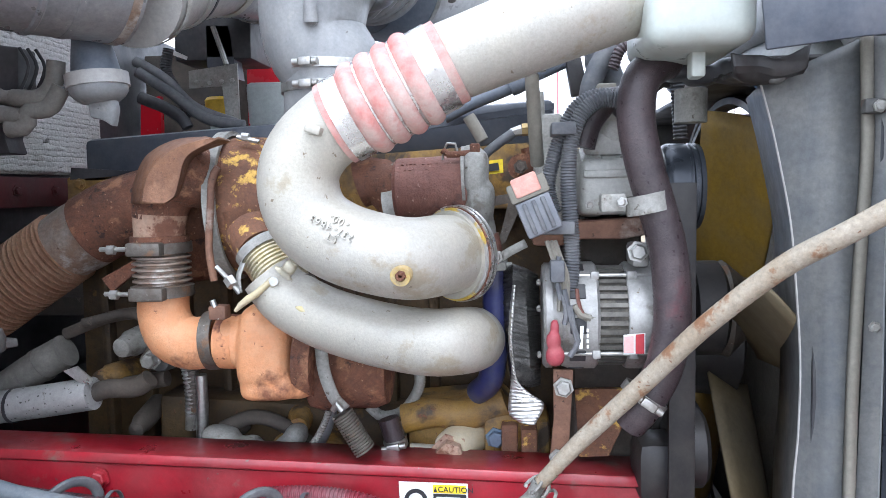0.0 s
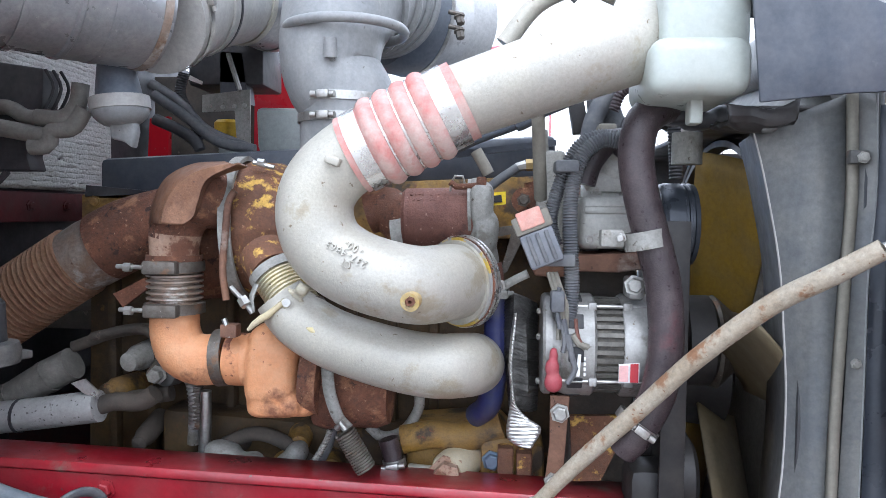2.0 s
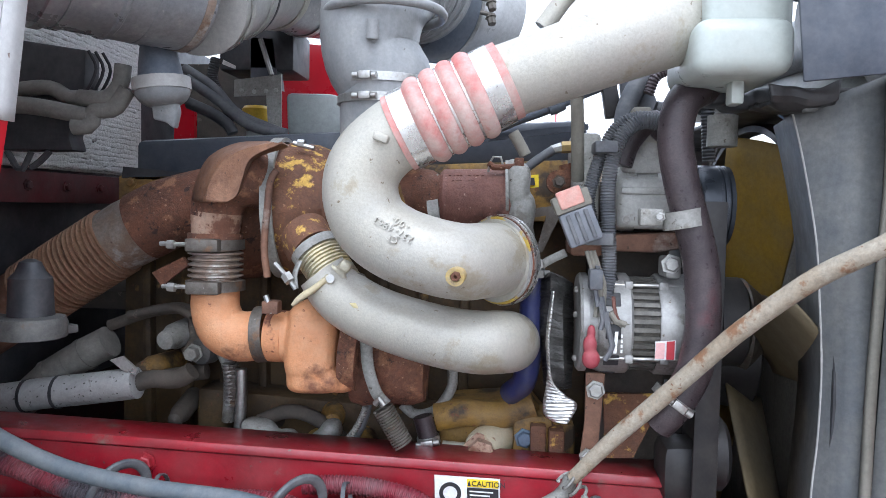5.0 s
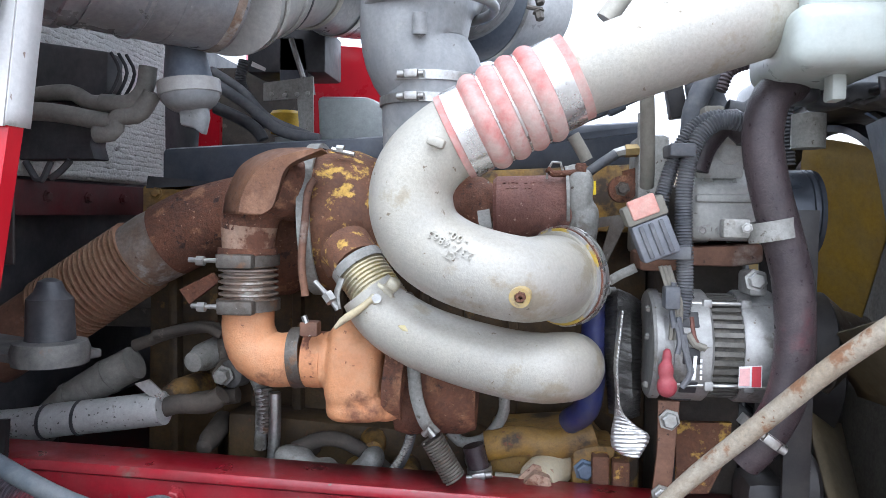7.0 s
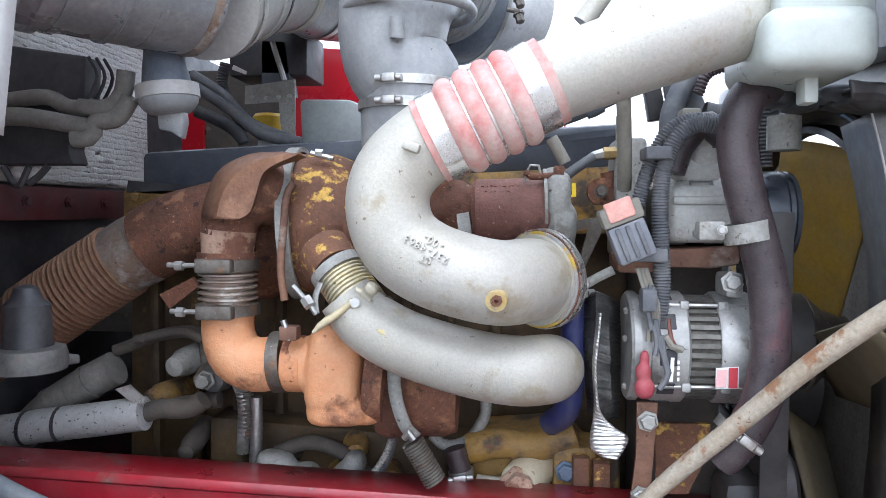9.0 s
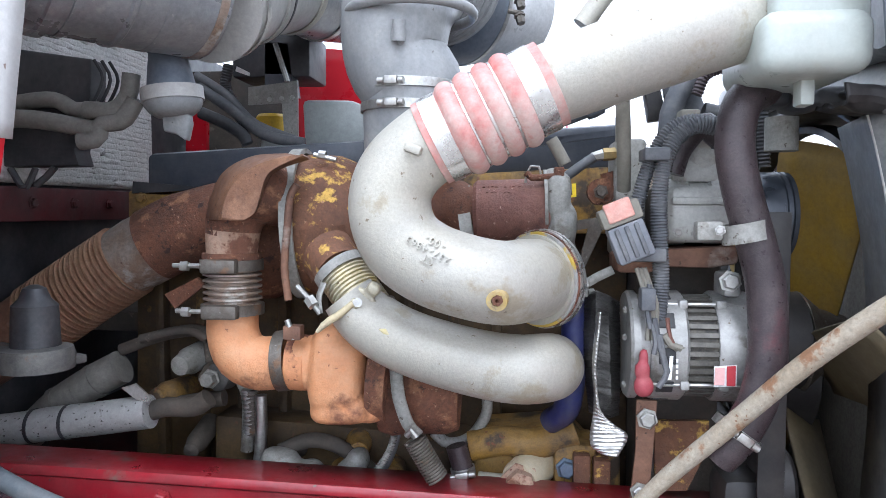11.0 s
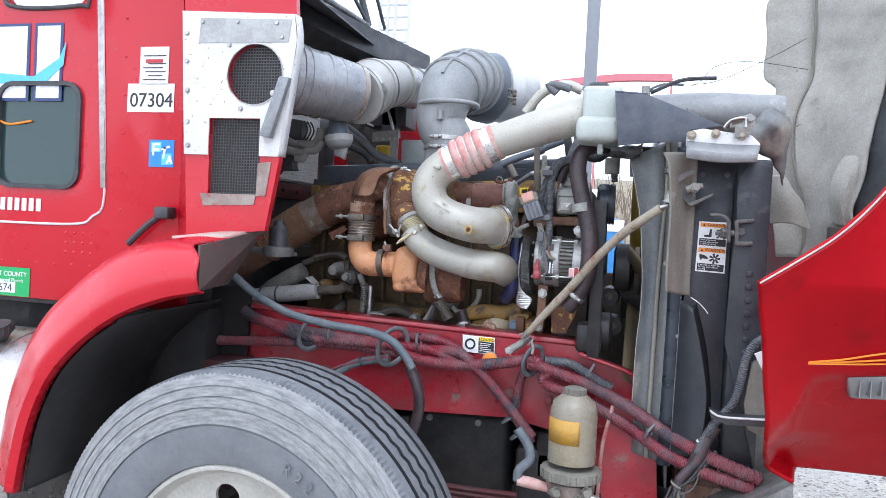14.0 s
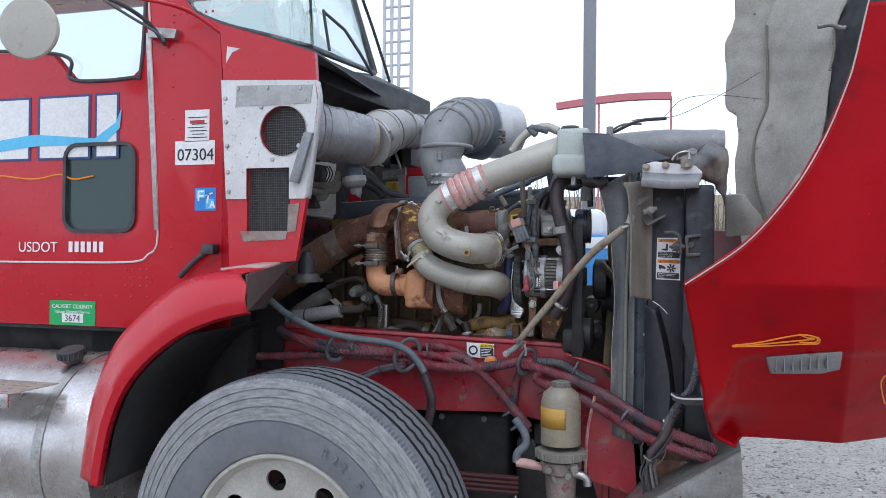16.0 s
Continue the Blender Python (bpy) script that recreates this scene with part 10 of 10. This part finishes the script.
boxpart("foot", ((0.584, 1.000, 0.755)[0], 0.95, (0.585, 1.000, 0.676)[2]), ((0.816, 1.000, 0.773)[0], 1.3, (0.585, 1.000, 0.745)[2]), RUSTPIPE, rf, bevel=0.008)
plate("red_tab", [(0.704, 0.950, 0.720), (0.776, 0.950, 0.754), (0.785, 0.950, 0.689), (0.713, 0.950, 0.663)], (0, 0.02, 0), RED_DIRTY, rf)
boxpart("cross_tube", ((0.547, 1.100, 0.603)[0], 1.1, 0.45), ((0.779, 1.100, 0.624)[0], 2.1, 0.62), GRIME, rf, bevel=0.02)

# bumper
bp_ = thing("front_bumper", (0.751, 0.750, 0.692), "dull grey steel bumper end", "bumper")
bq = [(0.448, 0.750, 0.572), (0.852, 0.750, 0.843), (0.858, 0.750, 0.764), (0.858, 0.750, 0.499), (0.447, 0.750, 0.453)]
plate("face", bq, (0.0, 0.05, 0.0), BUMPER, bp_, bevel=0.006)
plate("top", [bq[0], bq[1], (bq[1][0] + 0.1, 2.2, bq[1][2] + 0.02), (bq[0][0] + 0.1, 1.3, bq[0][2])], (0, 0, -0.006), BUMPER, bp_)
# Added dark plate and member: they block light under the front.
boxpart("valance", (0.80, 0.82, 0.33), (0.83, 2.5, 0.80), SHADESOOT, bp_, "added dark plate blocking light behind the bumper", 0.006)
boxpart("crossmember", (0.50, 1.17, 0.56), (0.78, 2.3, 0.66), SHADESOOT, bp_, "added dark member blocking light from the front", 0.01)

# ---- hood, tipped forward ----
hood = thing("hood", (1.009, 0.400, 0.960), "red truck hood tipped forward with flame striping", "hood")
edge = [(1.078, 0.3, 2.057), (1.048, 0.3, 1.913), (1.03, 0.297, 1.852), (0.987, 0.287, 1.742), (0.928, 0.274, 1.631), (0.856, 0.258, 1.532), (0.79, 0.244, 1.463), (0.713, 0.227, 1.407), (0.657, 0.215, 1.369), (0.669, 0.253, 1.31), (0.685, 0.292, 1.247), (0.693, 0.318, 1.201), (0.695, 0.327, 1.187), (0.703, 0.351, 1.145), (0.716, 0.384, 1.086), (0.725, 0.434, 1.019), (0.742, 0.529, 0.97), (0.76, 0.594, 0.921), (0.825, 0.621, 0.887)]
CREASE = 1.047


def hood_plane(z):
    """How far in the tipped hood's side lies at a height: it leans away below the arch."""
    return 0.30 + 0.70 * max(0.0, 1.37 - z)


flare = [(0.69, 0.496, 0.996), (0.712, 0.488, 1.011), (0.774, 0.456, 1.075), (0.792, 0.425, 1.133), (0.801, 0.405, 1.17), (0.833, 0.399, 1.18), (1.039, 0.389, 1.198)]
fine = [edge[0]]
for a, b in zip(edge, edge[1:]):
    nn = max(1, int((Vector(a) - Vector(b)).length / 0.012))
    fine += [tuple(Vector(a).lerp(Vector(b), (k + 1) / nn)) for k in range(nn)]
cols = [0, 0.015, 0.05] + [0.1 + 0.9 * k / 30 for k in range(31)]
bm = bmesh.new()
hrows = []
for x0_, y0_, z0_ in fine:
    row = []
    plane = hood_plane(z0_)
    x1_ = max(CREASE + 0.25 * (plane - 0.30), x0_ + 0.01)
    for f in cols:
        x_ = x0_ + (x1_ - x0_) * f
        under = float(np.interp(x_, [q[0] for q in flare], [q[2] for q in flare])) - z0_
        dent = 0.022 * min(1, max(0, under / 0.012)) + 0.35 * max(0, under - 0.012)
        y_ = y0_ + (plane - y0_) * (1 - (1 - f) ** 3) + dent * min(1, f * 12)
        y_ = max(y_, y0_)
        row.append(bm.verts.new((x_, y_, z0_ - 0.004 * f)))
    soft_ = min(1.0, max(0.0, (z0_ - 1.22) / 0.45))
    for dx in (0.008, 0.02, 0.04, 0.07, 0.11, 0.16, 0.22, 0.3, 0.4, 0.6):
        under = flare[-1][2] - z0_
        dent = 0.022 * min(1, max(0, under / 0.012)) + 0.35 * max(0, under - 0.012)
        bend = 0.62 * (dx - 0.16 * soft_ * (1 - math.exp(-dx / 0.16)))
        row.append(bm.verts.new((x1_ + dx, plane + bend + dent + 0.5 * dx * max(0, 1.45 - z0_), z0_ - 0.004 + dx * (0.06 * (z0_ - 1.36)))))
    hrows.append(row)
for r1, r2 in zip(hrows, hrows[1:]):
    for i in range(len(r1) - 1):
        bm.faces.new((r1[i], r1[i + 1], r2[i + 1], r2[i]))
solid(part("side_panel", bm, HOODRED, hood, "smudged red fender side"), 0.008, -1)
tube("arch_bead", [(x, y - 0.001, z) for x, y, z in edge[:9]], 0.0019, CAST, hood, "pale worn wheel arch edge", seg=8)
loft("arch_return", [[(x + 0.004, y + 0.004, z - 0.002) for x, y, z in edge[:9]], [(x + 0.012, y + 0.07, z - 0.01) for x, y, z in edge[:9]]], RED, hood, thick=0.006)
lm = thing("marker_lamp", (0.949, 0.330, 1.157), "clear turn lamp with a dusty lens set in the hood", "lamp")
lq = [(0.872, 0.435, 1.174), (1.055, 0.421, 1.199), (1.057, 0.45, 1.145), (1.012, 0.458, 1.13), (0.891, 0.462, 1.123)]
plate("lens", [(x, hood_plane(z) + 0.08, z) for x, y, z in lq], (0, -0.085, 0), GLASSDK, lm, "dusty clear lens", 0.006)
for k in range(7):
    p0 = Vector(lq[0]).lerp(Vector(lq[1]), 0.14 + 0.11 * k)
    boxpart("reflector_rib", (p0.x, hood_plane(p0.z) - 0.0005, p0.z - 0.045), (p0.x + 0.002, hood_plane(p0.z) + 0.03, p0.z - 0.010), GLASSDK, lm, "", 0)
fls = ([(0.782, 0.382, 1.207), (0.848, 0.377, 1.216), (0.915, 0.368, 1.233), (0.957, 0.364, 1.24), (0.989, 0.369, 1.232), (0.985, 0.375, 1.22), (0.947, 0.375, 1.22)], [(0.782, 0.383, 1.205), (0.861, 0.38, 1.212), (0.935, 0.374, 1.222), (0.982, 0.37, 1.229)], [(0.783, 0.384, 1.204), (0.874, 0.382, 1.207), (0.93, 0.38, 1.212), (0.995, 0.376, 1.219)], [(0.944, 0.364, 1.241), (0.969, 0.369, 1.231), (0.991, 0.367, 1.234), (0.993, 0.377, 1.217), (0.954, 0.379, 1.214)])
for s in fls:
    tube("flame_stripe", [(x, hood_plane(z) - 0.09 * max(0.0, 1 - (x - 0.69) / 0.387) ** 3 - 0.005, z) for x, y, z in s], 0.0022, STICKO, hood, "orange hand-painted flame line", seg=6)
for s in ([(1.173, 0.448, 1.146), (1.141, 0.464, 1.116), (1.157, 0.495, 1.056), (1.171, 0.504, 1.039), (1.206, 0.498, 1.051)], [(1.159, 0.429, 1.182), (1.153, 0.448, 1.145), (1.178, 0.463, 1.117)]):
    tube("flame_stripe", [(x + 0.03, hood_plane(z) + 0.04, z) for x, y, z in s], 0.0022, STICKO, hood, "", seg=6)

# inside of the hood
la = [(0.973, 2.300, 3.150), (1.000, 2.300, 2.728), (0.985, 2.300, 2.60), (0.955, 2.300, 2.52), (0.966, 2.300, 2.36), (0.962, 2.300, 2.200), (1.020, 2.300, 2.150), (1.024, 2.300, 2.059), (1.005, 2.300, 1.884), (1.010, 2.300, 1.683), (1.060, 2.300, 1.396)]
seam = [(1.30, 2.23, 3.15), (1.141, 2.230, 2.576), (1.145, 2.230, 2.398), (1.143, 2.230, 2.270), (1.139, 2.220, 2.166), (1.091, 2.220, 2.039), (1.079, 2.220, 1.911), (1.097, 2.220, 1.781), (1.133, 2.220, 1.651), (1.151, 2.220, 1.496), (1.13, 2.22, 1.40)]
edge_r = [(1.72, 1.95, 3.15), (1.397, 1.950, 2.509), (1.378, 1.950, 2.350), (1.364, 1.950, 2.235), (1.353, 1.950, 2.143), (1.339, 1.950, 2.039), (1.324, 1.950, 1.947), (1.305, 1.950, 1.830), (1.286, 1.950, 1.702), (1.268, 1.950, 1.560), (1.42, 1.95, 1.40)]


def cloth(name, lines, label, n=90, across=24, ruck=0.02):
    """Hanging fabric: a rounded sheet, rucked by noise."""
    ob = smooth_loft(name, lines, LINER, hood, label, 0.010, n, across)
    for v in ob.data.vertices:
        v.co += Vector((0.5 * ruck * noise.noise(v.co * 7), ruck * noise.noise(v.co * 5) + 0.4 * ruck * noise.noise(v.co * 17), 0))
    return ob


cloth("liner_flap", [la, [(a[0] * 0.5 + b[0] * 0.5, 2.285, a[2] * 0.5 + b[2] * 0.5) for a, b in zip(la, seam)], [(b[0] + 0.02, 2.26, b[2]) for b in seam]], "ragged grey insulation flap")
cloth("liner_pad", [seam, [(a[0] * 0.7 + b[0] * 0.3, 2.16, a[2] * 0.7 + b[2] * 0.3) for a, b in zip(seam, edge_r)], [(a[0] * 0.35 + b[0] * 0.65, 2.06, a[2] * 0.35 + b[2] * 0.65) for a, b in zip(seam, edge_r)], edge_r], "dusty grey insulation pad")
tube("liner_seam", [(x - 0.004, y - 0.012, z) for x, y, z in seam[1:]], 0.006, BEIGE, hood, "pale stitched seam", seg=8)
loft("shell", [[(x - 0.02, y + 0.05, z) for x, y, z in edge_r], [(x + 0.16, y - 0.30, z - 0.02) for x, y, z in edge_r], [(x + 0.26, y - 0.75, z - 0.05) for x, y, z in edge_r]], RADI, hood, "dark inside of the hood shell", 0.006, 40)
smooth_loft("lower_pad", [[(0.924, 2.000, 1.724), (0.930, 2.000, 1.638), (0.928, 2.000, 1.527)], [(0.998, 1.940, 1.724), (1.009, 1.920, 1.632), (1.027, 1.940, 1.537)], [(1.035, 1.960, 1.670), (1.076, 1.950, 1.621), (1.119, 1.970, 1.513)]], LINER, hood, "sagging lower pad", 0.010, 30, 16)
cloth("pocket", [[(1.302, 2.050, 1.908), (1.230, 2.050, 1.800), (1.198, 2.050, 1.690), (1.218, 2.050, 1.546)], [(1.299, 1.990, 1.835), (1.254, 1.970, 1.737), (1.227, 1.970, 1.641), (1.254, 2.000, 1.536)], [(1.331, 2.030, 1.785), (1.333, 2.030, 1.668), (1.339, 2.050, 1.540)]], "bulging fabric fold", 40, 16, 0.012)
loft("inner_panel", [[(0.90, 2.420, 1.573), (1.497, 2.420, 1.556), (1.900, 2.420, 1.588)], [(0.90, 2.420, 0.58), (1.519, 2.420, 0.58), (1.925, 2.420, 0.58)]], DARKRED, hood, "dull maroon inner panel", 0.01)
boxpart("pad_rail", (-0.07, -0.02, -0.03), (0.07, 0.02, 0.02), GRIME, hood, "dark bracket", 0.004, Matrix.Translation((1.259, 2.000, 1.510)))
tube("liner_hook", [(1.298, 1.900, 2.461), (1.351, 1.900, 2.467), (1.396, 1.900, 2.448), (1.436, 1.900, 2.455)], 0.011, GREYCAST, hood, "steel liner hook", seg=8)
tube("liner_cord", [(1.364, 1.900, 2.446), (1.365, 1.900, 2.351), (1.347, 1.900, 2.264)], 0.006, BEIGE, hood, seg=6)
for w_ in ([(0.507, 1.600, 2.022), (0.633, 1.800, 2.063), (0.727, 2.000, 2.181), (0.875, 2.100, 2.222), (1.118, 2.200, 2.210)], [(0.523, 1.600, 2.026), (0.706, 1.800, 2.075), (0.952, 2.100, 2.240), (1.105, 2.200, 2.343)]):
    tube("hanging_wire", w_, 0.0014, BLACK, hood, "thin loose wire", seg=6)

# ---- fuel tank and step ----
ft = thing("fuel_tank", (-1.794, 0.750, 0.405), "dusty bare aluminium fuel tank with a black cap", "fuel tank")
tz_, ty_, tr_ = 0.665, 0.87, 0.355
tx_ = (-1.340, 0.600, 1.035)[0]
turned("shell", [(-1.4, 0.05), (-1.4, tr_), (-0.03, tr_), (-0.008, tr_ - 0.012), (0.0, tr_ - 0.04), (0.0, 0.05)], (tx_, ty_, tz_), (1, 0, 0), TANKALU, ft, "", 64)
turned("strap", [(-0.02, tr_), (-0.02, tr_ + 0.006), (0.02, tr_ + 0.006), (0.02, tr_)], (tx_ - 0.22, ty_, tz_), (1, 0, 0), STEEL, ft, "steel tank strap", 64, True)
tcq = (-1.593, 0.700, 1.032)
turned("cap", [(-0.03, 0.03), (-0.005, 0.05), (0.022, 0.048), (0.028, 0.035), (0.028, 0)], (tcq[0], 0.72, tcq[2]), (0, -0.3, 1), BLACK, ft, "black ribbed filler cap", 32)
for k in range(18):
    a = 2 * math.pi * k / 18
    boxpart("cap_rib", (-0.003, -0.003, 0), (0.003, 0.003, 0.022), BLACK, ft, "", 0, Matrix.Translation((tcq[0] + 0.05 * math.cos(a), 0.72 + 0.05 * math.sin(a), tcq[2] - 0.004 - 0.3 * 0.05 * -math.sin(a))))
stp = thing("cab_step", (-1.532, 0.450, 0.948), "punched aluminium tread step on the tank", "step")
sq = [(-2.027, 0.500, 1.007), (-1.521, 0.500, 1.010), (-1.442, 0.500, 0.988), (-1.557, 0.500, 0.933), (-2.026, 0.500, 0.949)]
sx1 = sq[1][0]
tread = boxpart("tread", (sx1 - 0.6, 0.36, sq[4][2] - 0.004), (sx1, 0.58, sq[4][2]), CAST, stp, bevel=0.002)
boxpart("front_lip", (sx1 - 0.6, 0.35, sq[4][2] - 0.05), (sx1, 0.36, sq[4][2]), TANKALU, stp, bevel=0.002)
hbm = bmesh.new()
for i in range(9):
    for j in range(4):
        lathe(hbm, [(-0.05, 0.011), (0.05, 0.011)], (sx1 - 0.05 - 0.06 * i + (0.03 if j % 2 else 0), 0.39 + 0.05 * j, sq[4][2]), (0, 0, 1), 10)
carve(tread, hbm)
boxpart("lower_tread", (sx1 - 0.6, 0.36, 0.28), (sx1 - 0.07, 0.55, 0.285), TANKALU, stp, bevel=0.002)


# orange marker on the rail
om = thing("rail_reflector", (-0.011, 1.135, 1.018), "round orange reflector on the red rail", "reflector")
turned("lens", [(0.006, 0.0), (0.006, 0.024), (-0.004, 0.024), (-0.008, 0.018), (-0.009, 0.0)], (-0.011, 1.138, 1.017), (0, 1, 0), STICKO, om, "orange plastic lens", 28)
turned("rim", [(0.006, 0.022), (0.006, 0.027), (-0.003, 0.027), (-0.003, 0.024)], (-0.011, 1.138, 1.017), (0, 1, 0), STEEL, om, "", 28)
